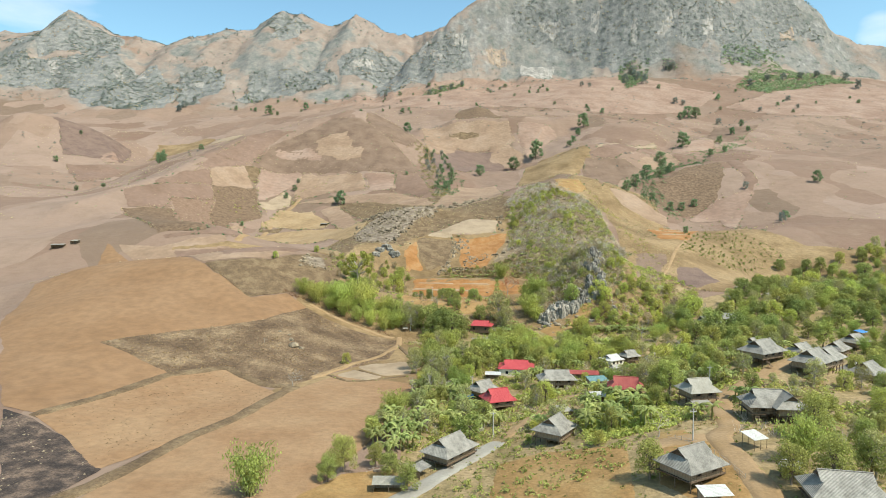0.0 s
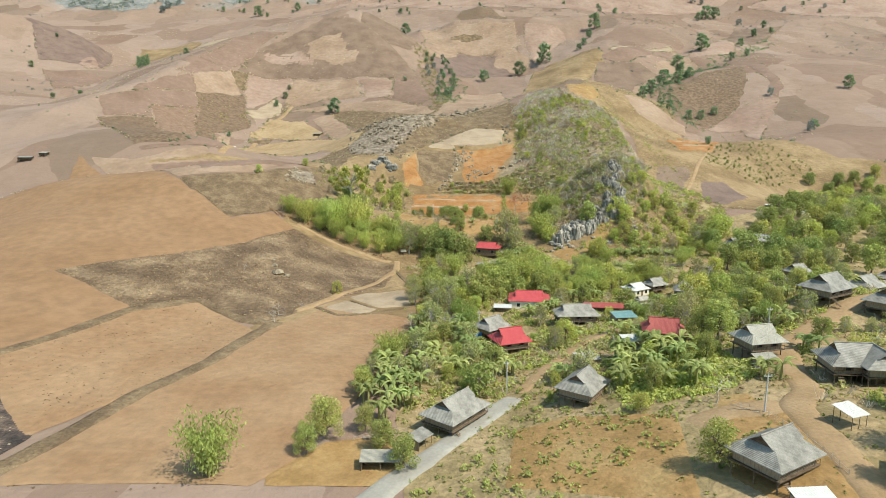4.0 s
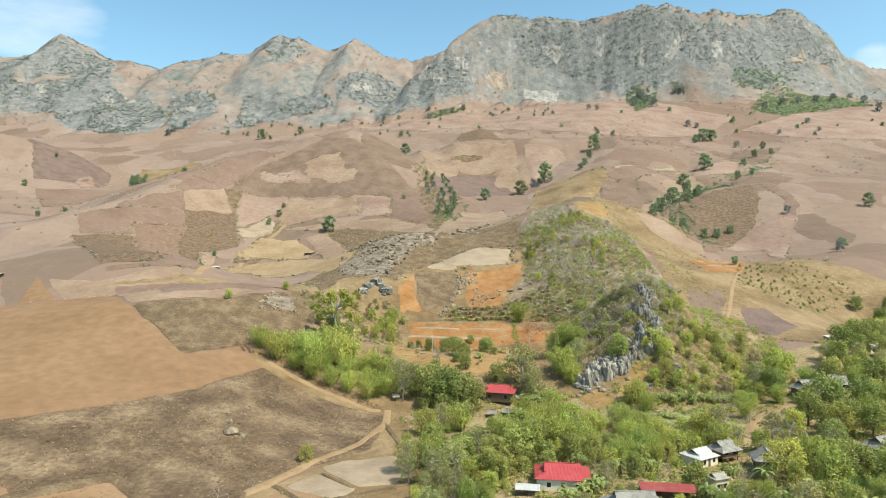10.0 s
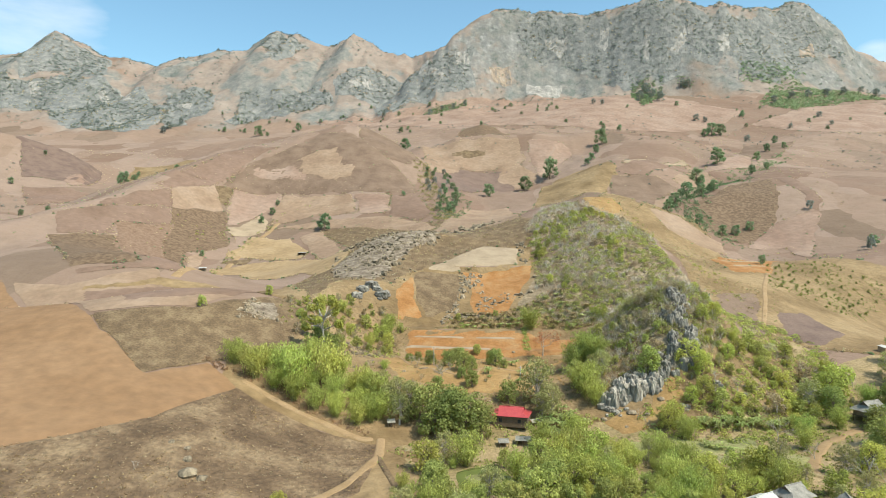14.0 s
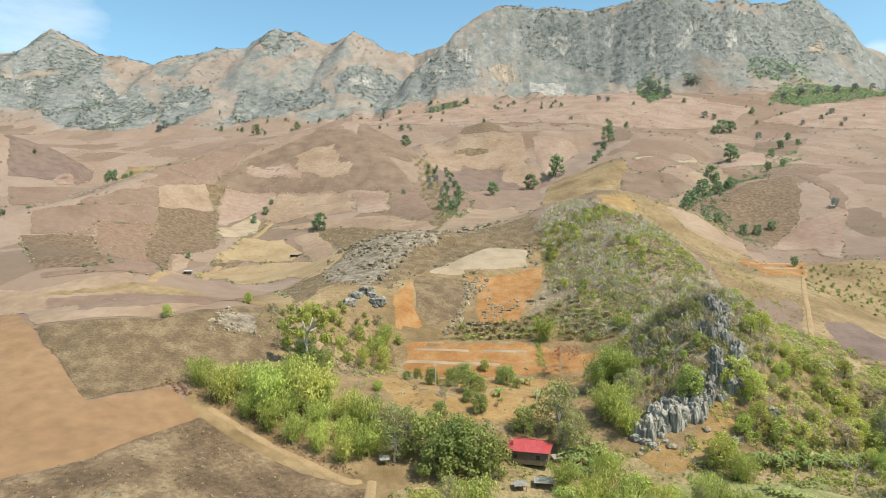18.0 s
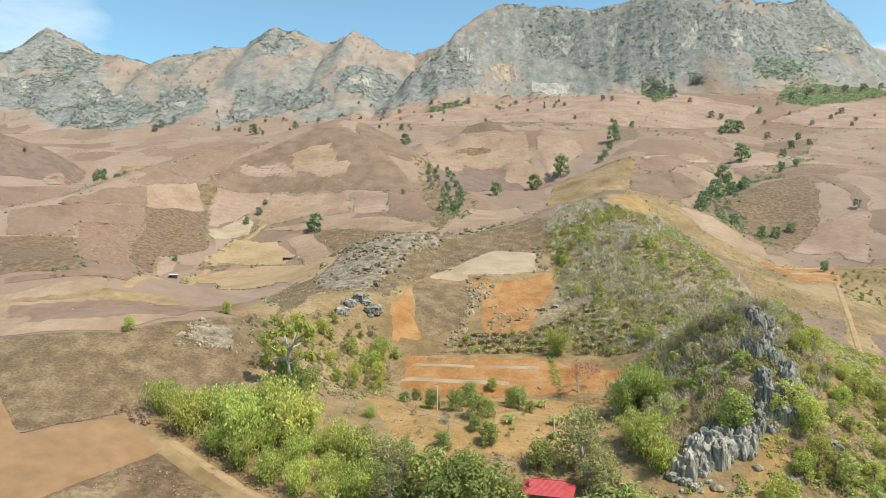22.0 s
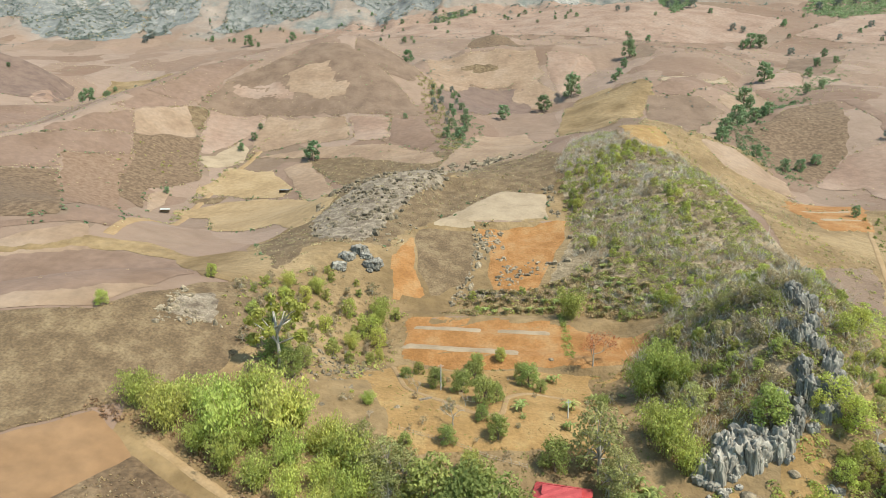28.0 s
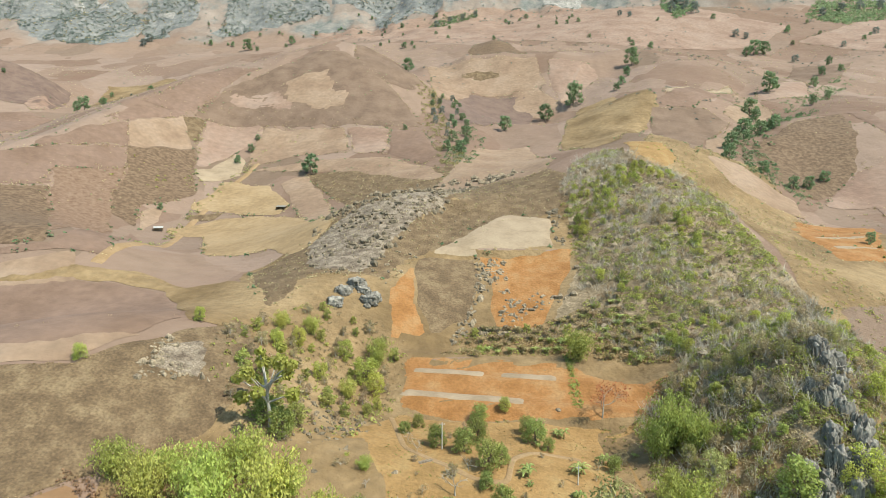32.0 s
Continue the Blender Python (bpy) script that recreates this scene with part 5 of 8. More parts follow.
def hedge(name, material, label, way, width, per_metre, size, seed, blades=14, category="hedge"):
    """Bushy growth along a line."""
    w = np.asarray(way, float)
    side = []
    for k in range(len(w)):
        d = w[min(k + 1, len(w) - 1)] - w[max(k - 1, 0)]
        n = np.array([-d[1], d[0]]) / (np.hypot(*d) + 1e-9) * width / 2
        side.append((w[k] + n, w[k] - n))
    outline = [p[0] for p in side] + [p[1] for p in side][::-1]
    run = np.hypot(*np.diff(w, axis=0).T).sum()
    tufts(name, material, label, outline, int(run * per_metre), size, seed, category, blades)


# ---- houses ----
def roof_mat(name, colors, gloss=0.7, metal=0.0):
    m = mat(name, colors, 1.8, rough=gloss, fine=0.12, per_object=0.10, metal=metal, stretch=(1, 1, 1))
    n, l = m.node_tree.nodes, m.node_tree.links
    tex = n.new("ShaderNodeTexCoord")
    wave = n.new("ShaderNodeTexWave")
    wave.bands_direction, wave.wave_profile = "X", "SIN"
    wave.inputs["Scale"].default_value = 1.6
    l.new(tex.outputs["Object"], wave.inputs["Vector"])
    bump = n.new("ShaderNodeBump")
    bump.inputs["Distance"].default_value = 0.04
    l.new(wave.outputs["Fac"], bump.inputs["Height"])
    l.new(bump.outputs["Normal"], n["Principled BSDF"].inputs["Normal"])
    return m


ROOF_GREY = roof_mat("fibre_cement_roof", [(0.185, 0.168, 0.144), (0.260, 0.240, 0.207), (0.319, 0.292, 0.252)])
ROOF_PALE = roof_mat("weathered_pale_roof", [(0.277, 0.256, 0.207), (0.353, 0.320, 0.266)])
ROOF_RED = roof_mat("red_metal_roof", [(0.40, 0.055, 0.06), (0.46, 0.075, 0.075)], 0.45)
ROOF_DULL_RED = roof_mat("dull_red_roof", [(0.27, 0.055, 0.05), (0.34, 0.085, 0.07)], 0.6)
ROOF_WHITE = roof_mat("white_metal_roof", [(0.50, 0.485, 0.45), (0.60, 0.585, 0.55)], 0.45)
ROOF_TEAL = roof_mat("teal_metal_roof", [(0.13, 0.24, 0.24), (0.19, 0.30, 0.30)], 0.5)
ROOF_BLUE = roof_mat("blue_metal_roof", [(0.06, 0.20, 0.46), (0.09, 0.25, 0.52)], 0.5)
TIMBER = mat("dark_timber", [(0.10, 0.07, 0.045), (0.19, 0.13, 0.085)], 0.8, bump=0.02, stretch=(1, 1, 4), per_object=0.2)
PLANK = mat("weathered_planks", [(0.22, 0.16, 0.105), (0.34, 0.26, 0.18)], 0.6, bump=0.02, stretch=(3, 3, 0.5), per_object=0.2)
PLASTER = mat("cream_plaster", [(0.60, 0.54, 0.42), (0.70, 0.64, 0.52)], 1.5, fine=0.06)
GLASS_DARK = mat("dark_window", [(0.02, 0.022, 0.025), (0.04, 0.042, 0.045)], 0.5, rough=0.25)
CONCRETE = mat("concrete_post", [(0.42, 0.40, 0.37), (0.54, 0.51, 0.47)], 0.5)


def hip_roof(parent, length, width, eave, ridge, material, gablet=0.55, long_ridge=0.5, trim=None):
    """Two long slopes, two end skirts, two small gables and a ridge cap."""
    lx, wy = length / 2, width / 2
    zg = eave + (ridge - eave) * gablet
    wg = wy * (1 - gablet)
    xg = lx * long_ridge
    xr = xg + 0.45
    for s in (-1, 1):
        c = [(-lx, s * wy, eave), (lx, s * wy, eave), (xg, s * wg, zg), (xr, s * wg * 0.9, zg + (ridge - zg) * 0.1), (xr, 0, ridge), (-xr, 0, ridge), (-xr, s * wg * 0.9, zg + (ridge - zg) * 0.1), (-xg, s * wg, zg)]
        p = Soup()
        p.slab(c if s < 0 else c[::-1], 0.09)
        part("roof_slope", p.mesh("roof_slope", material), None, parent)
        p = Soup()
        c = [(s * lx, -wy, eave), (s * lx, wy, eave), (s * xg, wg, zg), (s * xg, -wg, zg)]
        p.slab(c if s > 0 else c[::-1], 0.09)
        part("roof_skirt", p.mesh("roof_skirt", material), None, parent)
        p = Soup()
        p.add([(s * xg, -wg, zg - 0.1), (s * xg, wg, zg - 0.1), (s * xg, 0, ridge - 0.1), (s * (xg - 0.12), -wg, zg - 0.1), (s * (xg - 0.12), wg, zg - 0.1), (s * (xg - 0.12), 0, ridge - 0.1)], [(0, 1, 2), (5, 4, 3), (0, 3, 4, 1), (1, 4, 5, 2), (2, 5, 3, 0)])
        part("gable", p.mesh("gable", TIMBER), None, parent)
    p = Soup()
    p.tube([(-xr - 0.05, 0, ridge + 0.02), (0, 0, ridge + 0.03), (xr + 0.05, 0, ridge + 0.02)], (0.13, 0.13, 0.13), 6)
    part("ridge_cap", p.mesh("ridge_cap", trim or material, True), None, parent)


def boxed(name, parent, material, *sizes, label=""):
    p = Soup()
    p.box(*sizes)
    return part(name, p.mesh(name, material), None, parent, label)


def stilt_house(length=12, width=8.5, roof=None, deck=1.5, wall=2.1, pitch=0.68, walls=None, ridge=0.6, gablet=0.55, trim=None):
    """A raised timber house at the origin, its long side along x."""
    roof, walls = roof or ROOF_GREY, walls or PLANK
    house = new("stilt_house")
    bx, by = length / 2 - 1.1, width / 2 - 1.0
    eave = deck + wall - 0.35
    hip_roof(house, length, width, eave, eave + width / 2 * pitch, roof, gablet, ridge, trim)
    nx = max(3, int(length / 3.2))
    for i in range(nx + 1):
        for j in (-1, 0, 1):
            x, y = -bx + 2 * bx * i / nx, by * j
            p = Soup()
            p.tube([(x, y, -0.6), (x, y, deck / 2), (x, y, deck)], (0.13, 0.12, 0.12), 6)
            part("stilt", p.mesh("stilt", TIMBER), None, house)
    boxed("floor_deck", house, TIMBER, -bx - 0.5, bx + 0.5, -by - 0.5, by + 0.5, deck, deck + 0.16)
    for s in (-1, 1):
        side = boxed("wall", house, walls, -bx, bx, s * by - 0.06, s * by + 0.06, deck + 0.162, deck + wall)
        for k in range(max(2, int(length / 4))):
            x = -bx + 2 * bx * (k + 0.5) / max(2, int(length / 4))
            w = boxed("window", side, GLASS_DARK, x - 0.45, x + 0.45, s * (by + 0.064) - 0.015, s * (by + 0.064) + 0.015, deck + 0.75, deck + 1.75)
            for e in (-0.5, 0.5):
                boxed("shutter", side, TIMBER, x + e * 1.3 - 0.2, x + e * 1.3 + 0.2, s * (by + 0.07) - 0.02, s * (by + 0.07) + 0.02, deck + 0.72, deck + 1.78)
        boxed("wall", house, walls, s * bx - 0.06, s * bx + 0.06, -by + 0.062, by - 0.062, deck + 0.162, deck + wall)
        rail = boxed("railing", house, TIMBER, -bx - 0.45, bx + 0.45, s * (by + 0.45) - 0.03, s * (by + 0.45) + 0.03, deck + 0.85, deck + 0.93)
        for k in range(8):
            x = -bx - 0.4 + (2 * bx + 0.8) * k / 7
            boxed("baluster", rail, TIMBER, x - 0.03, x + 0.03, s * (by + 0.45) - 0.025, s * (by + 0.45) + 0.025, deck + 0.162, deck + 0.85)
    for k in range(7):
        boxed("step", house, TIMBER, -bx + 0.2, -bx + 1.2, -by - 0.6 - 0.27 * (7 - k), -by - 0.33 - 0.27 * (7 - k), deck * k / 7 - 0.05, deck * k / 7 + 0.03)
    boxed("store_wall", house, PLANK, -bx * 0.5, bx * 0.7, by * 0.2, by * 0.28, 0, deck - 0.1)
    return house


def block_house(length=8, width=6, roof=None, wall=2.6, pitch=0.45, walls=None, name="block_house"):
    """A low house standing on the ground."""
    house = new(name)
    bx, by = length / 2 - 0.6, width / 2 - 0.6
    hip_roof(house, length, width, wall - 0.15, wall - 0.15 + width / 2 * pitch, roof or ROOF_RED, 0.45, 0.6)
    for s in (-1, 1):
        side = boxed("wall", house, walls or PLASTER, -bx, bx, s * by - 0.1, s * by + 0.1, -0.5, wall)
        for x in (-bx * 0.55, bx * 0.55):
            boxed("window", side, GLASS_DARK, x - 0.5, x + 0.5, s * (by + 0.104) - 0.02, s * (by + 0.104) + 0.02, 0.9, 2.0)
        boxed("door", side, TIMBER, -0.45, 0.45, s * (by + 0.104) - 0.02, s * (by + 0.104) + 0.02, 0, 2.0)
        boxed("wall", house, walls or PLASTER, s * bx - 0.1, s * bx + 0.1, -by + 0.104, by - 0.104, -0.5, wall)
    return house


def lean_shed(length=6, width=3.5, roof=None, high=2.4, walls=True, name="shed"):
    """Posts, one tilted roof sheet and a plank back."""
    shed = new(name)
    lx, wy = length / 2, width / 2
    p = Soup()
    p.slab([(-lx, -wy, high - 0.3), (lx, -wy, high - 0.3), (lx, wy, high + 0.35), (-lx, wy, high + 0.35)], 0.06)
    part("roof_sheet", p.mesh("roof_sheet", roof or ROOF_GREY), None, shed)
    for x in (-lx + 0.3, 0, lx - 0.3):
        for y, top in ((-wy + 0.3, high - 0.32), (wy - 0.3, high + 0.22)):
            p = Soup()
            p.tube([(x, y, -0.5), (x, y, top)], (0.07, 0.06), 5)
            part("post", p.mesh("post", TIMBER), None, shed)
    if walls:
        boxed("plank_wall", shed, PLANK, -lx + 0.35, lx - 0.35, wy - 0.36, wy - 0.28, -0.3, high + 0.1)
        boxed("plank_wall", shed, PLANK, -lx + 0.26, -lx + 0.34, -wy + 0.35, wy - 0.38, -0.3, high - 0.35)
    return shed


def stand(ob, x, y, turn, label, category="house", clear=6.0, lift=0.0, group=""):
    ob.matrix_basis = pose(x, y, at(x, y) + lift, 0, 0, turn) @ Matrix.Diagonal((0.87, 0.87, 0.92, 1))
    KEEP_CLEAR.append((x, y, clear))
    return tagged(ob, label, category, group)


G = "houses of the hill village"
grey = "raised timber house with a grey fibre-cement hip roof"
stand(stilt_house(13.5, 9), 1.5, 134, 52, "long raised timber house with a grey roof beside the lane", "house", 6.5, group=G)
stand(lean_shed(4.5, 3), -4.5, 126, 52, "small grey-roofed porch shed beside the house", "shed", 2.5)
stand(lean_shed(7.5, 3.4, ROOF_PALE), -10.5, 119.5, 0, "low shed with patched pale metal roof sheets", "shed", 4)
stand(stilt_house(10.5, 8.5), 24.8, 136.8, 55, "raised house with a grey roof and red gable", "house", 5.5, group=G)
stand(lean_shed(5.5, 4.5, ROOF_PALE), 29.5, 154, 20, "small weathered hut with a pale grey roof", "shed", 3.5)
stand(stilt_house(10, 9, ROOF_RED), 15.6, 175.3, 20, "raised house with a bright red metal roof", "house", 6, group=G)
stand(block_house(7, 4, ROOF_RED), 17.5, 177.5, 20, "small red-roofed annexe behind the house", "house", 3.5)
stand(stilt_house(9.5, 8), 12, 186.5, 40, "small raised house with a grey roof", "house", 5, group=G)
stand(block_house(14, 10.5, ROOF_RED, 3.0), 25, 210.5, -8, "wide house with a red metal roof and white eave band", "house", 7, group=G)
stand(lean_shed(6, 2.6, ROOF_WHITE, 2.0), 16.6, 205, -8, "white metal awning beside the red roofed house", "shed", 3)
stand(stilt_house(13.5, 8), 35.1, 191.1, 2, "raised house with a grey hip roof on tall stilts", "house", 6.5, group=G)
stand(lean_shed(13, 4, ROOF_DULL_RED), 45.3, 202.0, -8, "long low shed with a dull red roof", "shed", 5)
stand(lean_shed(7, 5, ROOF_TEAL), 46.9, 187.7, 8, "open shed with a teal metal roof", "shed", 4)
stand(stilt_house(10.5, 8, ROOF_DULL_RED), 47.0, 158.8, -14, "raised house with a dull red roof", "house", 6.5, group=G)
stand(lean_shed(5, 3.5, ROOF_WHITE), 40.5, 160, 10, "pale awning beside the red roofed house", "shed", 3)
stand(block_house(8.5, 7.5, ROOF_WHITE), 61.4, 225.0, 30, "house with a white metal roof", "house", 5, group=G)
stand(block_house(5, 4, ROOF_PALE, 3.4), 57.6, 206.2, 20, "small cream-plastered house with a pale roof", "house", 3.5)
stand(stilt_house(8, 6.5), 68.5, 227.5, 25, "small raised house with a grey roof", "house", 4.5, group=G)
stand(stilt_house(8, 7), 75.0, 220.0, 72, grey, "house", 5, group=G)
stand(stilt_house(9, 8, ROOF_PALE, 2.0), 57.9, 140.3, 12, "raised house with a weathered pale roof", "house", 6, group=G)
stand(lean_shed(5, 2.4, ROOF_PALE, 2.0), 56.5, 134.5, 12, "low pale lean-to under the raised house", "shed", 3)
stand(stilt_house(11, 9), 41, 101.5, 30, "large raised house with a grey roof on a bare yard", "house", 7, group=G)
stand(stilt_house(11, 9, None, 2.0, ridge=0.55), 66.9, 127.3, -6, "large raised house with a double grey roof", "house", 6.5, group=G)
stand(stilt_house(8, 8, None, 2.0), 69.7, 124.8, 84, "side wing with a grey roof joined to the large house", "house", 5, group=G)
stand(lean_shed(3.8, 3.8, ROOF_WHITE, 2.6, False, "pavilion"), 55.5, 109.5, 20, "small open pavilion with a white roof", "pavilion", 3)
stand(stilt_house(12.5, 9), 92.8, 155.3, 38, "raised house with a grey hip roof by the lane", "house", 6, group=G)
stand(stilt_house(9, 8), 100, 161, 38, "grey-roofed raised house behind another", "house", 5, group=G)
stand(stilt_house(12, 9), 84, 163, 30, "raised house with a grey hip roof under trees", "house", 6, group=G)
stand(stilt_house(10, 8), 103, 178.5, 30, "raised house with a grey hip roof along the lane", "house", 5, group=G)
stand(stilt_house(11, 8), 112, 163, 35, "raised house with a grey roof among trees", "house", 5.5, group=G)
stand(stilt_house(10, 8), 119, 178, 35, "raised house with a grey hip roof above the lane", "house", 5, group=G)
stand(stilt_house(12, 8.5), 141, 222, 40, "raised house with a grey hip roof far down the lane", "house", 6, group=G)
stand(stilt_house(10, 8, ROOF_PALE), 126, 205, 35, "raised house with a pale roof by the far lane", "house", 5, group=G)
stand(stilt_house(12, 9), 158, 238, 30, "raised house with a grey roof far down the lane", "house", 6, group=G)
stand(stilt_house(11, 8), 103.5, 220.7, 25, "raised house with a grey roof below the wood", "house", 5, group=G)
stand(stilt_house(9, 7.5), 115.0, 228.5, 25, "small raised grey-roofed house behind another", "house", 5, group=G)
stand(lean_shed(6, 4, ROOF_BLUE), 170, 252, 30, "far shed with a blue roof", "shed", 4)
stand(lean_shed(7, 5, ROOF_BLUE, 2.8), 141.6, 271.5, 10, "shed with a bright blue metal roof", "shed", 5)
stand(stilt_house(10, 8), 116.1, 274.2, 20, "grey-roofed raised house at the wood's edge", "house", 5, group=G)
stand(stilt_house(9, 7.5), 126.9, 275.5, -15, "grey-roofed raised house in a small cluster", "house", 5, group=G)
stand(stilt_house(8, 7), 118.5, 270.0, 60, "small grey-roofed house in a small cluster", "house", 4.5, group=G)
stand(block_house(9, 6, ROOF_PALE), 164.1, 312.2, 10, "far house with a pale roof and red end", "house", 5, group=G)
stand(lean_shed(4, 3, ROOF_WHITE), 151, 319, 30, "tiny hut with a white roof at the field edge", "shed", 3)
stand(stilt_house(12.5, 9), 58, 88.5, -12, "raised house with a worn grey roof near the lane", "house", 6, group=G)
stand(lean_shed(3.5, 2.6, ROOF_WHITE, 2.3), 55.5, 98, -40, "small white-roofed washing shed", "shed", 2.5)
stand(lean_shed(5.5, 3.2, ROOF_WHITE), 41.5, 93.5, 5, "white sheet-roofed shed on the yard", "shed", 3)
# the farmstead below the garden
stand(block_house(12.4, 9.0, ROOF_RED, 3.0, walls=TIMBER), 17.4, 280.5, -16, "small farmhouse with a red metal roof", "house", 5, group=G)
stand(lean_shed(5, 3, ROOF_PALE, 2.0), 19.5, 270.8, -8, "pale tin lean-to in front of the farmhouse", "shed", 2.5)
stand(lean_shed(3.4, 2.6, ROOF_GREY, 1.8), 14, 269.5, 5, "grey plank shed beside the farmhouse", "shed", 2.5)
stand(lean_shed(3.0, 2.2, ROOF_PALE, 1.7), 24, 279.5, 20, "little tin hut behind the farmhouse", "shed", 2)
stand(lean_shed(2.4, 1.8, ROOF_PALE, 1.5), 21, 281.5, -10, "little pale hut behind the farmhouse", "shed", 2)
stand(lean_shed(2.6, 2.2, ROOF_PALE, 1.9), -16.7, 274.5, 10, "tiny hut where the track bends", "shed", 2)
stand(lean_shed(6, 4.5, ROOF_WHITE, 2.4), -169, 533, 20, "lone field hut with a white roof", "shed", 4)
stand(lean_shed(7, 4.5, ROOF_GREY, 2.4), -107.5, 565, -5, "lone grey field hut on a yellow field", "shed", 4)
stand(lean_shed(9, 5, ROOF_GREY, 2.6), -246, 399, 10, "grey farm shed beyond the field crest", "shed", 5)
stand(lean_shed(6, 4, ROOF_PALE, 2.4), -238, 404, -10, "pale farm shed beyond the field crest", "shed", 4)
for x, y, r in ((17, 263, 8), (10, 264, 6), (24, 266, 5), (8, 243, 8), (3, 240, 6), (106, 254, 9), (116, 258, 8), (72, 258, 6), (20, 186, 5), (36, 173, 5), (-14, 245, 6)):
    KEEP_CLEAR.append((x, y, r))


# ---- lanes, tracks and banks ----
def lane(name, material, label, way, width, layer=4):
    ribbon(name, material, label, way, width, layer)
    w = np.asarray(way, float)
    for a, b in zip(w[:-1], w[1:]):
        n = max(1, int(np.hypot(*(b - a)) / 3))
        for k in range(n):
            p = a + (b - a) * k / n
            KEEP_CLEAR.append((float(p[0]), float(p[1]), width * 0.5 + 0.4))


lane("road", ROAD, "narrow grey concrete village lane", [(-14, 104), (-9, 114), (-3, 122), (6, 134), (14, 144)], 3.8)
lane("track_8", TRACK, "earth lane between the houses", [(14, 144), (22, 158), (33, 172), (44, 178), (52, 190)], 2.6)
lane("track_1", TRACK, "sandy dirt lane winding past the houses", [(49, 84), (50, 96), (51, 110), (52, 117), (57, 121), (59, 129), (62, 138), (68, 147), (76, 152), (84, 157), (98, 164), (110, 172), (125, 192), (142, 208), (160, 226), (178, 244), (200, 262)], 4.0)
lane("track_2", TRACK, "bare earth yard drive", [(36, 116), (42, 118), (52, 117)], 5.0)
lane("track_3", TRACK, "pale dirt track along the field's edge", [(-62, 284), (-57, 282.5), (-36, 273), (-23, 267), (-19, 269)], 1.8)
lane("track_4", TRACK, "pale dirt track down to the paddies", [(-19, 270), (-18.5, 258), (-24, 242), (-34, 226), (-45, 203)], 2.2)
lane("track_5", TRACK, "orange farm path between plots", [(176, 441), (160, 415), (146, 390), (134, 366), (120, 340), (119, 326)], 1.7)
lane("track_6", TRACK, "narrow garden footpath", [(-19, 335), (-14, 315), (1, 303), (8, 302), (10, 312), (15, 316), (29, 316)], 1.4)
lane("track_9", TRACK, "dirt lane up to a cluster of houses", [(80, 240), (86, 250), (95, 260), (104, 266), (112, 270)], 2.4)
KEEP_CLEAR += [(104, 257, 4), (98, 252, 4), (112, 260, 4), (91, 246, 3), (107, 252, 3)]
KEEP_CLEAR += [(80, 132, 6), (88, 138, 5), (75, 141, 6), (84, 153, 6), (95, 160, 6), (104, 166, 6), (110, 155, 5), (93, 139, 5), (72, 127, 5), (101, 153, 5), (128, 196, 6), (120, 188, 6), (135, 212, 6)]
lane("track_7", TRACK, "dirt lane in the side valley", [(-135, 410), (-138, 442), (-158, 540), (-158, 608), (-148, 683), (-120, 700)], 3.2)
ribbon("field_bank", GRASS_BROWN, "low grassy bank between fields", [(-73, 112), (-69, 121), (-66, 131), (-61, 147), (-53, 162), (-49, 184), (-46, 196)], 3.5)
ribbon("field_bank", GRASS_BROWN, "low grassy bank between fields", [(-102, 153), (-94, 171), (-86, 193), (-72, 206), (-55, 194), (-46, 192)], 3.2)
ribbon("field_bank", GRASS_BROWN, "grassy bank beside the paddies", [(-40, 212), (-31, 203), (-20, 206), (-8, 214), (-3, 222), (-12, 238), (-20, 262)], 1.3)
ribbon("field_bank", GRASS_BROWN, "low bank between two paddies", [(-31, 221), (-24, 213), (-20, 210)], 0.9)
ribbon("field_bank", GREEN_GROUND, "green ditch bank below the woods", [(40, 270), (52, 266), (66, 258), (78, 247), (84, 236)], 1.6)


# ---- trees, bamboo and bananas ----
plant("bamboo", [(-65.4, 290.3, 12), (-58.4, 287.2, 11), (-51.7, 284.2, 12), (-45.2, 281.1, 11), (-38.5, 278.5, 12), (-32.1, 276.1, 12), (-26.1, 274.1, 11), (-56.4, 293.4, 11), (-49.3, 289.7, 11), (-41.6, 286.9, 12), (-34.0, 283.2, 12), (-26.8, 280.3, 12), (-20.0, 277.3, 11), (-43.3, 296.5, 11), (-34.1, 293.0, 10), (-25.9, 286.8, 11), (-47.2, 297.5, 9), (-18.4, 281.4, 9)])
plant("bamboo_green", [(46.9, 315.7, 15), (33.8, 360.0, 13), (-24.8, 358.2, 11), (42.3, 314.2, 12), (49.5, 311.2, 11)])
plant("bamboo", [(41.1, 293.0, 12), (43.2, 288.4, 11), (40.2, 298.0, 10)])
plant("broadleaf_dark", [(-7.0, 276.5, 12), (-1.2, 273.2, 13), (4.1, 273.6, 12), (8.2, 272.7, 10), (1.0, 277.1, 11), (-4.3, 271.3, 11), (-12.3, 291.4, 3.5), (-3.9, 292.6, 4.5), (17.3, 288.0, 7), (-6.8, 316.9, 5.5), (2.6, 320.9, 6), (4.3, 306.6, 7), (7.2, 308.5, 5), (16.2, 320.9, 6.5), (14.9, 326.5, 5), (3.8, 333.7, 5), (-0.5, 314.1, 6)])
plant("broadleaf_grey", [(-15.1, 282.1, 10), (-20.3, 288.1, 8), (28.9, 282.7, 11), (26.1, 288.3, 15), (48.3, 300.1, 9), (26.4, 281.8, 9), (-11.6, 279.9, 10), (-14.5, 275.5, 9), (-18.2, 280.3, 9)])
plant("broadleaf", [(10.4, 336.9, 4.5), (60.5, 291.3, 10), (-24.3, 331.1, 3.5), (6.6, 294.7, 6), (0.7, 285.2, 6)])
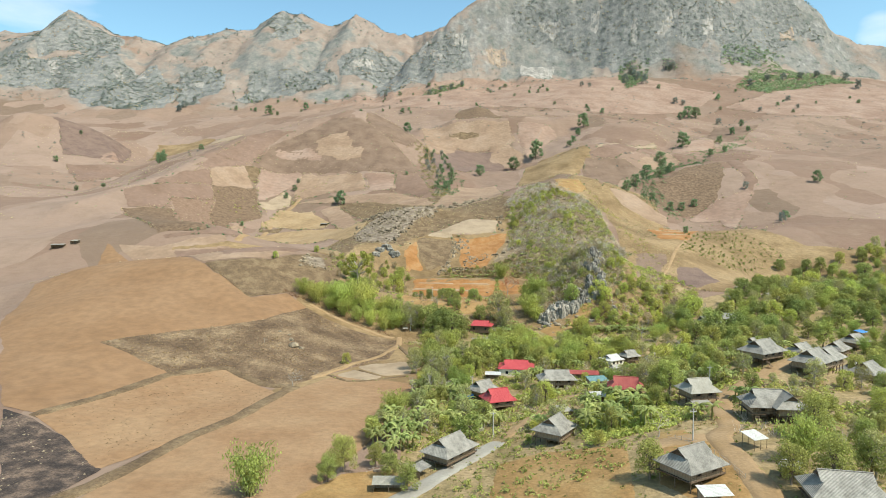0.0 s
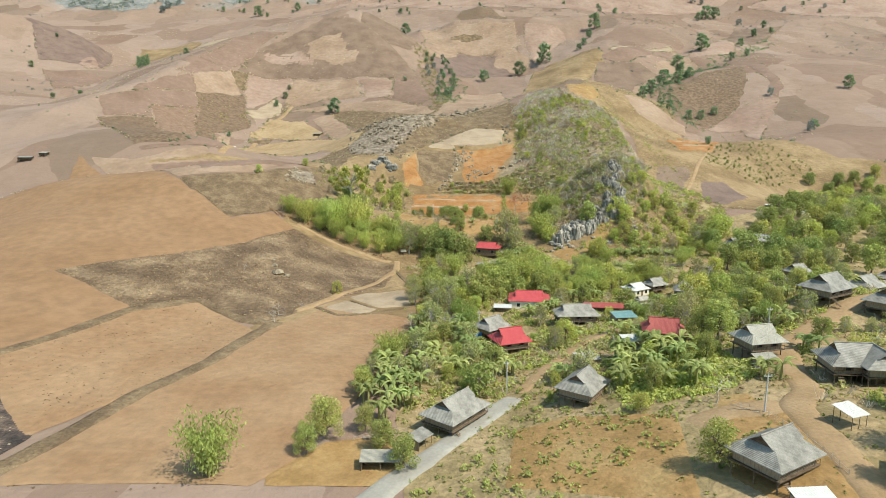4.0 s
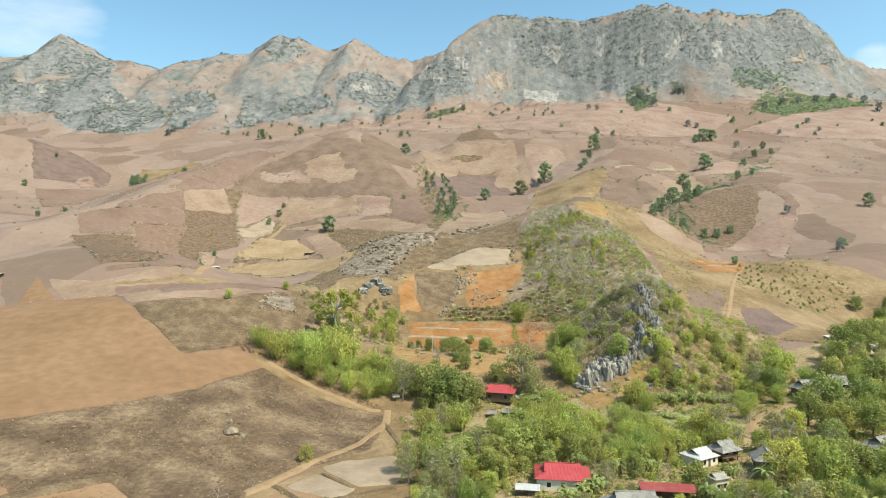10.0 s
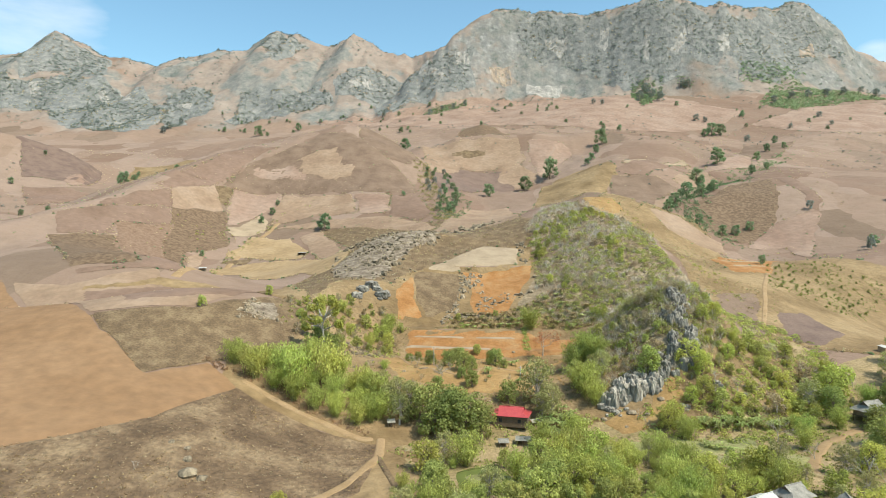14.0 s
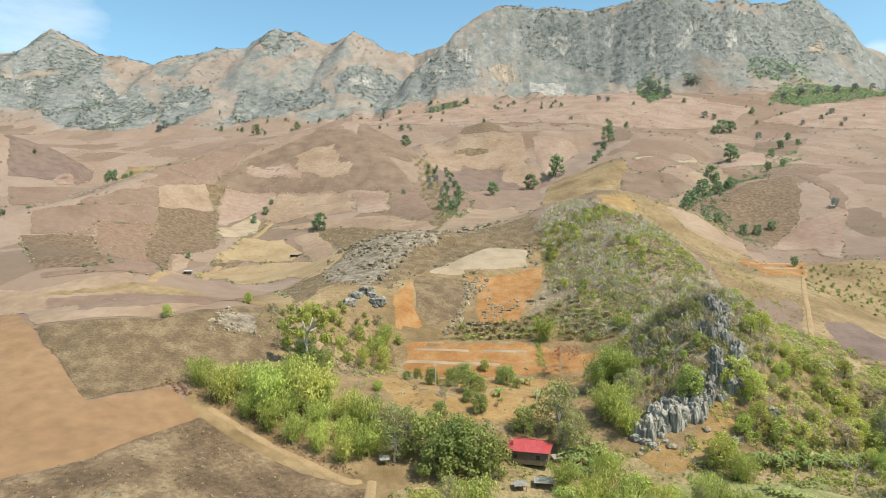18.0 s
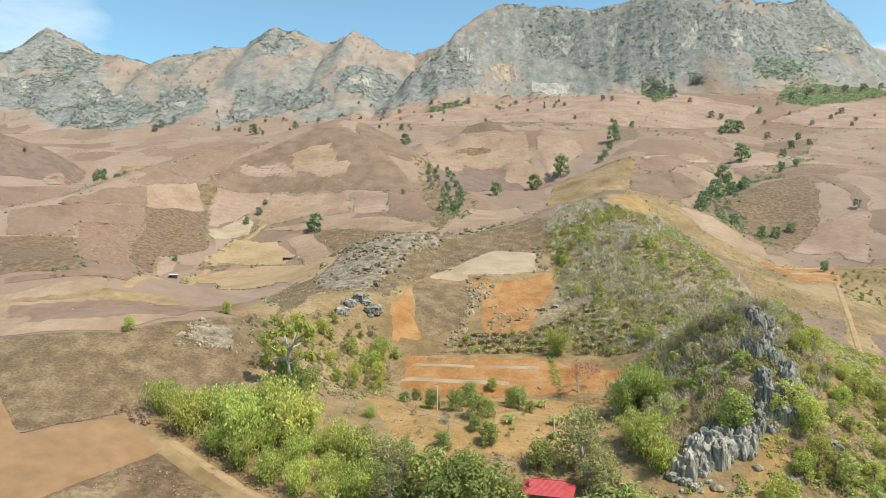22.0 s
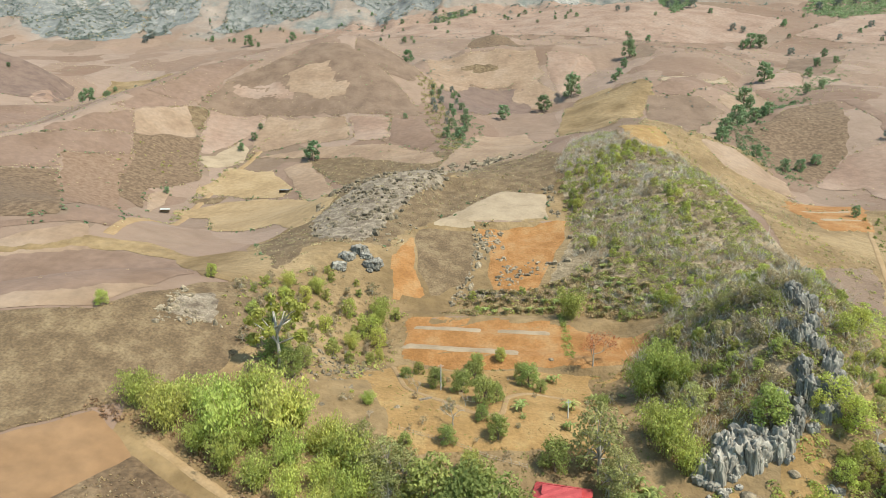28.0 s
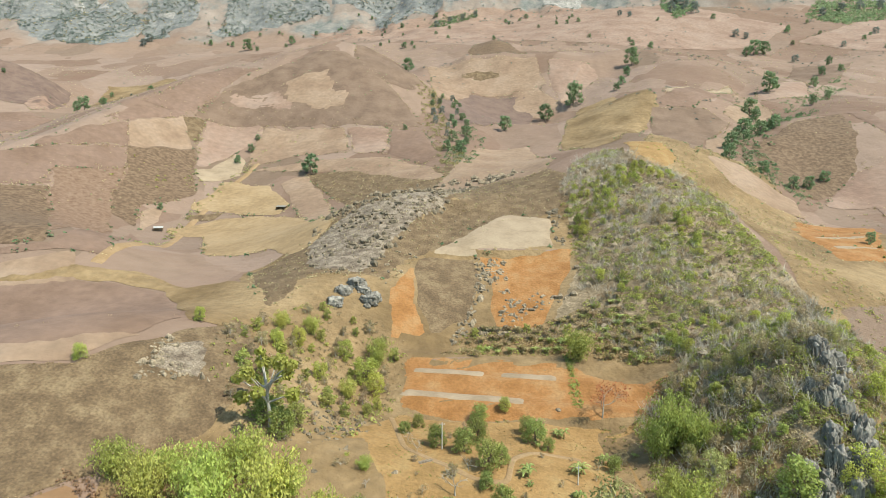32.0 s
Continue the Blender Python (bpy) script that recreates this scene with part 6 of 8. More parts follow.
plant("broadleaf_bright", [(75.2, 288.2, 8), (72.7, 281.6, 7), (87.7, 308.5, 6), (59.4, 272.6, 7), (-22.5, 336.5, 3.5), (-69.2, 341.4, 4), (-84.1, 312.9, 4), (90.6, 297.8, 6)])
plant("spreading_tree", [(-42.2, 310.1, 19)])
plant("bare_tree", [(-2.6, 298.0, 8), (74.7, 307.2, 9), (-11.0, 313.3, 5), (-13.4, 318.1, 4.5), (0.1, 305.6, 5), (66.7, 305.8, 7), (61.2, 304.5, 6), (-20.3, 297.8, 4), (54.8, 304.3, 6)])
plant("red_tree", [(34.6, 333.0, 12)])
plant("broadleaf_bright", [(82.4, 304.9, 6), (73.2, 292.5, 7), (61.8, 274.2, 7), (96.7, 281.9, 6)])
plant("bare_tree", [(84.0, 284.6, 6), (52.7, 277.9, 5), (90.3, 286.3, 5), (78.3, 286.4, 6)])
plant("bamboo_green", [(-36.7, 117.3, 13), (-12.7, 165.6, 10), (59.9, 102.2, 10)])
plant("broadleaf", [(-23.3, 124.0, 6), (-20.9, 129.1, 8), (-10.8, 124.8, 6), (-6.8, 118.7, 6), (35.1, 104.1, 7), (55.6, 151.3, 9), (53.2, 154.4, 8), (72.6, 145.0, 5), (127.0, 224.0, 7), (10.6, 161.8, 6), (11.3, 219.9, 8), (22.9, 215.6, 6), (60.3, 94.5, 8), (67.7, 112.2, 9), (73.0, 106.4, 6), (67.0, 96.0, 7), (54.3, 95.5, 7), (120.7, 172.0, 8), (115.3, 172.3, 7)])
plant("broadleaf_dark", [(-1.0, 276.0, 9), (131.8, 250.9, 10), (117.2, 248.9, 11), (109.3, 251.6, 12), (99.6, 244.7, 10), (141.3, 279.0, 10), (161.7, 288.4, 10), (186.6, 312.7, 10), (236.1, 373.2, 9), (253.0, 373.3, 9), (224.2, 394.4, 9), (243.6, 403.1, 9), (219.6, 406.2, 8), (151.8, 257.6, 8), (126.3, 279.6, 9), (107.9, 277.9, 9)])
plant("broadleaf_grey", [(-4.1, 189.9, 9), (-6.7, 167.2, 8), (5.9, 179.0, 7), (25.6, 191.6, 6), (26.0, 170.8, 6), (67.8, 96.0, 8), (83.1, 226.7, 7), (92.9, 222.8, 8), (7.6, 229.8, 8), (1.2, 214.3, 9), (58.8, 175.5, 8)])
plant("bamboo", [(41.0, 255.1, 11), (51.0, 258.8, 10), (33.8, 271.9, 10), (23.6, 268.9, 10), (3.7, 253.4, 10), (14.6, 242.5, 9), (62.5, 267.5, 9), (-4.8, 221.7, 9)])
plant("banana", [(-12.7, 147.3, 4), (-10.4, 143.8, 4.5), (-9.5, 150.9, 4), (-7.7, 142.1, 4), (-6.3, 155.9, 4), (-4.3, 162.0, 4), (-2.1, 168.1, 4), (11.7, 166.9, 3.5), (42.6, 151.9, 4.5), (42.8, 147.7, 4.5), (45.1, 148.6, 4.5), (42.4, 156.3, 4), (44.6, 142.5, 4), (46.7, 158.7, 4), (42.9, 163.5, 4), (93.8, 211.1, 5.5), (97.6, 203.7, 5), (100.3, 212.7, 4.5), (105.0, 255.3, 4), (107.8, 256.5, 4), (100.6, 250.1, 4), (7.0, 164.9, 4), (8.7, 155.5, 3.5), (70.7, 115.5, 4)])
plant("banana", [(62.1, 273.2, 3.5), (64.9, 271.9, 3.5), (69.6, 271.7, 3.5), (72.2, 270.2, 3.5), (75.8, 271.2, 3.5), (78.1, 269.3, 3.5), (82.3, 271.4, 3.5), (84.9, 270.2, 3.5), (88.6, 271.1, 3.5), (32.9, 286.1, 3.5), (29.6, 282.0, 3.5), (34.9, 283.2, 3.5), (26.6, 279.2, 3.5), (36.8, 279.8, 3.5), (28.7, 287.4, 3.5), (32.2, 278.1, 3.5), (67.8, 259.6, 3), (69.7, 257.2, 3), (71.5, 254.8, 3), (65.7, 262.0, 3)])
plant("dry_banana", [(7.9, 369.9, 3), (11.6, 370.9, 3), (15.0, 368.3, 3), (18.6, 368.7, 3), (22.0, 367.8, 3), (25.4, 366.7, 3), (6.3, 374.0, 3), (10.9, 374.7, 3), (16.3, 373.5, 3), (21.8, 373.2, 3), (26.9, 371.0, 3), (45.5, 362.7, 3), (48.8, 362.6, 3), (52.1, 362.4, 3), (55.5, 362.2, 3), (58.7, 361.6, 3), (50.3, 368.4, 3), (55.4, 367.8, 3), (59.1, 368.9, 3), (58.1, 354.6, 3), (47.3, 367.0, 3), (4.1, 363.9, 3), (28.9, 366.6, 3), (62.3, 362.5, 3), (43.3, 364.5, 3)])
plant("bare_tree", [(-2.7, 214.8, 9), (0.2, 189.9, 8), (-9.4, 189.9, 8), (42.8, 122.1, 7), (-47.1, 193.6, 6), (84.2, 262.9, 9)])
plant("bare_tree", [(88.8, 234.3, 9), (89.8, 231.0, 8), (123.0, 292.7, 7), (86.1, 249.7, 6), (54.6, 275.0, 4)])
plant("broadleaf_bright", [(-35.5, 226.4, 4.5), (31.6, 124.6, 3.5)])
plant("bare_tree", [(-47.6, 199.6, 5.5), (-43.0, 208.3, 3.5), (-66.6, 230.9, 3.5)])
plant("broadleaf_dark", [(-103.6, 632.9, 15), (129.9, 879.7, 27), (95.6, 852.4, 18), (42.5, 727.8, 13), (-48.3, 853.0, 14), (4.5, 642.7, 10), (-2.4, 673.7, 9), (9.5, 693.9, 9), (-6.0, 646.4, 8), (-379.4, 1375.8, 22), (-310.6, 1427.9, 17), (214.8, 962.9, 22), (434.8, 1122.1, 22), (450.1, 1124.3, 20), (418.3, 1109.6, 14), (317.6, 832.8, 22), (255.2, 738.4, 16), (252.6, 720.7, 12), (192.4, 626.9, 13), (210.9, 649.8, 15), (168.9, 575.9, 11), (228.8, 661.7, 11), (243.7, 672.1, 11), (195.8, 585.9, 9), (207.7, 571.3, 9), (220.0, 576.5, 9), (235.5, 587.3, 8), (354.3, 593.9, 12), (-369.1, 960.8, 10), (-165.0, 660.3, 7)])
plant("broadleaf_dark", [(-40.9, 699.4, 5), (-161.1, 680.3, 7), (-161.2, 698.7, 5)])
plant("broadleaf", [(-356.4, 793.2, 14), (-416.9, 938.6, 12), (-340.2, 753.6, 10), (-475.4, 1069.3, 8), (-542.1, 879.6, 9), (-417.3, 713.6, 7), (-362.2, 668.5, 6), (-571.0, 992.7, 7), (378.8, 863.7, 12), (436.3, 950.8, 12), (478.3, 1009.9, 12), (330.8, 776.2, 10), (362.5, 808.2, 10), (469.0, 967.5, 10), (196.5, 918.9, 12), (185.2, 892.6, 10), (176.3, 879.6, 9), (-476.4, 1451.4, 12), (-355.7, 1354.5, 9), (240.5, 670.9, 9), (173.1, 445.7, 6), (-181.4, 563.6, 5), (282.3, 515.2, 8)])
plant("broadleaf_grey", [(385.7, 1338.3, 22), (424.8, 1388.0, 24), (424.4, 1333.3, 22), (447.1, 1497.7, 22), (531.4, 1497.9, 20), (543.5, 1495.5, 18), (857.1, 1345.6, 20), (835.5, 1272.6, 22), (642.1, 1321.7, 18), (703.6, 1372.4, 18), (748.7, 1389.4, 18), (784.9, 1390.0, 18), (821.5, 1390.9, 18), (866.6, 1405.0, 16), (288.2, 1314.9, 12), (301.8, 1301.1, 11), (-30.5, 1415.5, 14), (-6.2, 1454.5, 14), (19.2, 1470.5, 14), (45.2, 1490.2, 14), (442.0, 1201.9, 14), (453.6, 1192.4, 12), (470.9, 1076.5, 12), (569.9, 1133.2, 10), (-589.9, 1438.3, 18), (-593.6, 1418.5, 16), (-592.9, 1506.2, 14), (647.1, 1183.1, 12), (634.7, 1128.5, 9), (-133.7, 1473.5, 14)])
plant("broadleaf_grey", [(290.2, 600.9, 8), (274.8, 506.4, 9)])
plant("broadleaf_dark", [(-169.9, 1552.1, 8), (189.5, 1374.0, 5), (70.1, 1193.4, 5), (-181.9, 1471.3, 7), (511.6, 1163.6, 7), (-160.9, 1234.3, 7), (588.9, 1271.9, 7), (-66.7, 1228.5, 7), (-389.9, 1489.9, 8), (214.7, 1301.6, 8), (-77.3, 1207.8, 10), (663.9, 1316.2, 7), (254.8, 1107.9, 10), (-228.0, 1508.5, 7), (130.6, 1457.5, 7), (-106.5, 1257.9, 5), (-455.0, 1501.3, 7), (208.3, 1177.2, 7), (-300.3, 1485.4, 5), (104.3, 1468.8, 8), (-100.1, 1468.5, 10), (-30.5, 1331.8, 7), (-383.9, 1550.7, 6), (-92.0, 1376.1, 6), (-314.0, 1396.0, 7), (171.1, 1448.9, 5), (615.3, 1108.4, 7), (-505.4, 1522.6, 6), (534.4, 1224.4, 10), (439.4, 1287.5, 10)])
plant("broadleaf_dark", [(-233.0, 1504.0, 6), (-133.6, 1408.8, 6), (-18.1, 1496.1, 5), (147.4, 1304.0, 7), (767.1, 1164.2, 8), (772.2, 1198.3, 6), (-363.7, 1550.2, 6), (274.5, 1085.6, 10), (-465.6, 1508.5, 6), (-33.1, 1492.4, 10), (-60.5, 1187.6, 6), (179.5, 1315.6, 8), (196.6, 1304.4, 8), (-117.4, 1225.3, 6), (214.9, 1361.0, 7), (-133.7, 1460.9, 6), (108.8, 1443.5, 7), (-424.9, 1428.8, 10), (-344.3, 1490.6, 5), (205.9, 1342.5, 6), (687.8, 1163.6, 6), (-8.8, 1291.8, 7), (570.1, 1198.0, 7), (-6.6, 1388.7, 8), (-382.8, 1399.3, 6), (-437.2, 1436.7, 6), (540.3, 1260.3, 5), (614.4, 1157.9, 8), (260.4, 1145.5, 8), (-197.3, 1549.4, 6)])
plant("broadleaf_dark", [(-488.5, 1451.8, 5), (65.1, 1228.5, 8), (634.8, 1177.7, 6), (-276.1, 1492.5, 10), (527.9, 1214.6, 10), (145.2, 1475.5, 10), (-351.4, 1495.2, 7), (340.2, 1268.6, 7), (-384.0, 1430.4, 5), (-69.4, 1472.6, 5)])
grove(("broadleaf", "broadleaf_dark", "bamboo_green", "broadleaf_grey", "broadleaf_bright"), [(93, 280), (135, 298), (239, 407), (268, 376), (232, 325), (176, 291), (123, 248), (99, 213), (81, 220)], 7.5, 7, 11, 2)
grove(("broadleaf", "broadleaf_dark", "bamboo_green", "broadleaf_grey", "broadleaf_bright"), [(65, 116), (89, 143), (138, 193), (69, 96), (62, 91), (60, 96)], 7, 4, 7, 3)
grove(("broadleaf_grey", "banana", "broadleaf", "banana"), [(-18, 154), (-8, 195), (7, 195), (9, 162), (-7, 144), (-14, 129)], 4.5, 4, 7, 4)
grove(("banana", "broadleaf_bright", "broadleaf"), [(40, 173), (57, 158), (44, 125), (32, 135)], 5.5, 3, 5, 5)
grove(("broadleaf", "broadleaf_dark", "bamboo_green", "broadleaf_grey", "broadleaf_bright"), [(88, 260), (119, 274), (165, 299), (173, 290), (100, 196), (69, 191), (81, 237)], 7, 6, 10, 6)
grove(("broadleaf", "broadleaf_grey"), [(-28, 809), (3, 851), (14, 683), (7, 644), (-13, 675)], 14, 5, 8, 8)
grove(("broadleaf", "broadleaf_dark", "bamboo_green", "broadleaf_grey", "broadleaf_bright"), [(234, 406), (299, 421), (304, 392), (231, 297), (236, 373)], 9, 7, 11, 9)
KEEP_CLEAR += [(8, 243, 7), (14, 240, 5), (1, 246, 5), (62, 262, 6), (70, 258, 6), (78, 254, 5), (54, 264, 4), (47, 266, 4), (17, 268, 6), (24, 270, 6), (31, 274, 5), (60, 283, 3), (52, 281, 3)]
# rough ground between the bamboo row and the garden
thicket(("twiggy_bush", "dry_bush", None, "broadleaf_bright", "bamboo", "twiggy_bush"), [(-52, 296), (-30, 284), (-18, 290), (-22, 308), (-34, 304), (-48, 308)], 4.6, 2.0, 5.0, 81, 10)
thicket((None, "twiggy_bush", "broadleaf_dark", None, "dry_bush", None, "banana", "twiggy_bush"), [(-14, 296), (-16, 330), (26, 328), (40, 318), (34, 292), (10, 286)], 5.5, 1.5, 4.2, 82, 9)
# the limestone hill behind the farm
thicket(("twiggy_bush", "dry_bush", "twiggy_bush", "green_bush", "broadleaf_bright", "broadleaf_bright", "dry_bush", "twiggy_bush"), [(46, 416), (52, 480), (64, 518), (82, 532), (98, 520), (108, 500), (110, 450), (102, 395), (105, 362), (88, 316), (70, 332), (60, 356), (44, 378)], 5.0, 2.0, 5.0, 21, 34)
# brush on the crag's ridge
thicket(("twiggy_bush", "twiggy_bush", "dry_bush", "broadleaf_grey", "green_bush", "twiggy_bush", "dry_bush"), [(46, 300), (50, 294), (60, 293), (68, 298), (82, 304), (90, 316), (86, 340), (68, 350), (52, 340), (48, 325)], 3.6, 2.5, 5.5, 22, 14)
# weedy slope beside the crag
thicket(("twiggy_bush", "dry_bush", "broadleaf_bright", None, "broadleaf_bright", "green_bush", "bamboo", "broadleaf_bright", "green_bush", "broadleaf_grey"), [(80, 300), (106, 314), (124, 302), (117, 280), (93, 268), (70, 273), (68, 284), (70, 292)], 3.7, 2.0, 6.5, 7, 13)
# bamboo and bushes along the stream below the farm
thicket(("broadleaf_grey", "bamboo", "bamboo", "broadleaf_bright", "bamboo_green", "bamboo", "broadleaf"), [(-13, 233), (-6, 256), (7, 260), (36, 264), (52, 256), (66, 248), (80, 238), (82, 224), (55, 220), (30, 222), (14, 212), (8, 200), (-9, 201)], 4.3, 4, 9.5, 1, 16)
# gardens between the houses
thicket((None, "banana", "broadleaf_bright", "bamboo_green", "broadleaf_grey", "green_bush", "broadleaf", "twiggy_bush", "banana", None), [(-6, 150), (-8, 210), (2, 228), (40, 228), (90, 226), (112, 190), (100, 150), (75, 128), (40, 126), (18, 140)], 4.3, 2.2, 7.5, 24, 14)
plant("banana", [(26 + 1.9 * k % 12, 275 + 2.3 * (k // 3) % 9, 3.4 + 0.2 * (k % 3)) for k in range(14)])
plant("banana", [(64 + 2.6 * k, 271.5 + 0.8 * (k % 3), 3.2) for k in range(12)])
grove(("broadleaf", "broadleaf_dark", "broadleaf_grey", "bamboo_green"), [(95, 185), (130, 205), (150, 250), (190, 300), (260, 370), (330, 340), (250, 220), (190, 170), (135, 150)], 9.5, 7, 11, 23)
grove(("broadleaf", "broadleaf_dark", "broadleaf_grey"), [(66, 88), (78, 128), (96, 138), (130, 160), (170, 175), (150, 110), (110, 86)], 8, 4.5, 7, 25)
grove(("dry_bush", "green_bush"), [(-62, 345), (-47, 374), (-20, 370), (-20, 348), (-26, 322), (-46, 310), (-55, 318)], 5, 1.8, 4.2, 26)
plant("broadleaf_bright", [(-27, 349, 8), (-24, 345, 6.5), (-34, 356, 6), (-46, 352, 5.5), (-50, 345, 5), (-38, 341, 5)])
plant("bamboo", [(-30, 338, 7), (-44, 360, 7), (-52, 356, 6)])
grove(("dry_banana", "dry_banana", "banana", "dry_banana", "twiggy_bush", "green_bush"), [(0, 367), (32, 367), (56, 352), (60, 362), (44, 384), (27, 379), (4, 379)], 3.4, 1.8, 3.4, 27)
thicket(("dry_banana", "twiggy_bush", "banana", "green_bush", "dry_banana", "twiggy_bush"), [(44, 384), (60, 362), (66, 350), (72, 366), (66, 392), (54, 402)], 3.6, 2.0, 3.6, 28)
# young fruit bushes in rows
ORCHARD = [(174, 442), (213, 458), (230, 422), (187, 382), (171, 376), (148, 390)]
for i in range(16):
    for j in range(14):
        ox, oy = 140 + 6.6 * i + 1.2 * (j % 2), 372 + 6.8 * j
        if inside(ORCHARD, np.array([ox]), np.array([oy]))[0] and PLANT_RNG.random() < 0.9:
            grow("orchard_bush", ox + PLANT_RNG.uniform(-0.6, 0.6), oy + PLANT_RNG.uniform(-0.6, 0.6), PLANT_RNG.uniform(1.3, 2.1))

plant("bamboo", [(-61.5, 291.5, 8), (-46.5, 285.5, 14), (-32.5, 279.5, 9), (-22.5, 276, 13), (-36.5, 289, 14.5), (-29.5, 287, 8), (-22.5, 283, 14), (-50.5, 293, 14)])
tufts("orchard_grass", GREEN_BLADE, "thin green grass between the orchard rows", ORCHARD, 1500, 0.8, 91, "grass", 7, lambda x, y: fbm(x, y, 22, 3, 52) > -0.15)
KARST = [(43, 414), (48, 480), (62, 520), (82, 538), (95, 530), (110, 506), (113, 452), (104, 395), (108, 365), (88, 312), (70, 300), (62, 325), (58, 350), (40, 372)]
tufts("dry_scrub", LEAF_BROWN, "dry brown and grey scrub over a limestone hill", KARST, 2300, 1.5, 1, "scrub", 40)
tufts("green_scrub", LEAF_MID, "green shrubs over a limestone hill", KARST, 1100, 2.1, 2, "scrub", 60, lambda x, y: fbm(x, y, 26, 3, 3) > -0.1)
tufts("bright_scrub", LEAF_BRIGHT, "bright green shrubs on the hill", KARST, 750, 2.0, 3, "scrub", 60, lambda x, y: fbm(x, y, 24, 3, 8) > 0.1)
tufts("dry_grass", GRASS_BLADE, "pale dead grass and stalks on the hill", KARST, 900, 0.8, 51, "grass", 9)
tufts("dry_scrub", LEAF_DRY, "pale dry scrub and dead stalks below the yard", [(-6, 366), (32, 366), (58, 350), (62, 362), (46, 385), (27, 380), (3, 380)], 900, 1.2, 4, "scrub", 14)
tufts("green_scrub", LEAF_BAMBOO_GREEN, "green weeds below the stone yard", [(-6, 366), (32, 366), (58, 350), (62, 362), (46, 385), (27, 380), (3, 380)], 260, 1.2, 5, "scrub", 14)
tufts("dry_scrub", LEAF_BROWN, "dry brown tufts on the ochre slope", [(118, 330), (108, 380), (118, 450), (112, 506), (98, 535), (130, 600), (200, 600), (180, 500), (170, 440), (140, 385)], 1500, 0.9, 162, "scrub", 14, lambda x, y: fbm(x, y, 20, 3, 66) > -0.1)
tufts("green_scrub", LEAF_MID, "green tufts on the ochre slope", [(112, 372), (118, 450), (112, 506), (98, 535), (120, 560), (140, 500), (130, 420), (124, 350)], 350, 1.2, 163, "scrub", 20, lambda x, y: fbm(x, y, 16, 3, 67) > 0.0)
RIDGE = [(40, 300), (46, 294), (60, 292), (72, 290), (84, 296), (92, 316), (90, 345), (70, 352), (52, 342), (42, 330)]
tufts("grey_scrub", LEAF_BROWN, "dry grey-brown brush over the crag", RIDGE, 800, 1.5, 31, "scrub", 36)
tufts("green_scrub", LEAF_MID, "green brush over the crag", RIDGE, 520, 1.9, 32, "scrub", 50, lambda x, y: fbm(x, y, 12, 3, 9) > -0.05)
brushwood("bare_brush", TWIG, "leafless grey brush over the crag", RIDGE, 700, 2.1, 131)
brushwood("bare_brush", TWIG, "leafless grey brush on the limestone hill", KARST, 1900, 2.2, 132, 14, lambda x, y: fbm(x, y, 22, 3, 41) > -0.25)
BESIDE = [(83, 326), (117, 352), (136, 322), (118, 292), (90, 262), (56, 266), (52, 280), (68, 290)]
tufts("green_scrub", LEAF_BRIGHT, "bright green weeds and bushes beside the crag", BESIDE, 800, 1.5, 6, "scrub", 40, lambda x, y: fbm(x, y, 18, 3, 4) > -0.1)
tufts("dry_scrub", LEAF_BROWN, "brown dry scrub beside the crag", BESIDE, 500, 1.4, 7, "scrub", 40)
tufts("green_scrub", LEAF_MID, "mixed green scrub beside the crag", BESIDE, 500, 1.6, 8, "scrub", 40)
LEFT_SLOPE = [(-66, 345), (-47, 378), (-17, 374), (-18, 345), (-22, 318), (-48, 302), (-57, 312)]
tufts("dry_scrub", LEAF_BROWN, "brown scrub under the big tree", LEFT_SLOPE, 500, 0.9, 9, "scrub", 14)
tufts("green_scrub", LEAF_MID, "yellow-green weeds under the big tree", LEFT_SLOPE, 260, 1.3, 10, "scrub", 14, lambda x, y: fbm(x, y, 14, 2, 6) > 0.1)
SADDLE = [(-109, 634), (-34, 616), (27, 578), (56, 506), (53, 469), (17, 445), (-16, 415), (-25, 396), (-51, 396), (-60, 363), (-82, 422), (-55, 450), (-60, 540)]
tufts("dry_scrub", LEAF_BROWN, "low brown scrub on the saddle", SADDLE, 2600, 0.9, 11, "scrub", 9)
tufts("dry_grass", GRASS_BLADE, "long dry grass tufts", [(-116, 302), (-85, 312), (-73, 326), (-60, 350), (-48, 331), (-53, 305), (-72, 286), (-86, 274)], 5000, 0.5, 12, "grass", 9, flat=0.5)
tufts("dry_grass", GRASS_BLADE, "dry grass tufts over the lower field", [(-118, 214), (-72, 252), (-61, 277), (-35, 267), (-20, 262), (-21, 240), (-37, 219), (-50, 191), (-57, 196), (-72, 205), (-85, 194)], 2600, 0.6, 13, "grass", 7, lambda x, y: fbm(x, y, 16, 3, 2) > -0.2)
tufts("brown_weeds", LEAF_BROWN, "dark dry weeds over the lower field", [(-118, 214), (-72, 252), (-61, 277), (-35, 267), (-20, 262), (-21, 240), (-37, 219), (-50, 191), (-57, 196), (-72, 205), (-85, 194)], 2200, 0.6, 14, "grass", 8, lambda x, y: fbm(x, y, 20, 3, 5) > 0.0)
tufts("dry_grass", GRASS_BLADE, "pale tall grass along the track", [(-74, 289), (-57, 287), (-36, 277), (-22, 271), (-23, 269), (-36, 274.5), (-57, 284.5), (-74, 286)], 700, 0.8, 15, "grass", 8)
tufts("green_grass", GREEN_BLADE, "green and yellow grass between the houses", [(-17, 262), (8, 281), (46, 286), (74, 268), (112, 300), (200, 250), (120, 100), (70, 86), (-5, 104), (-10, 140), (-8, 200), (-6, 232)], 7000, 0.6, 16, "grass", 6)
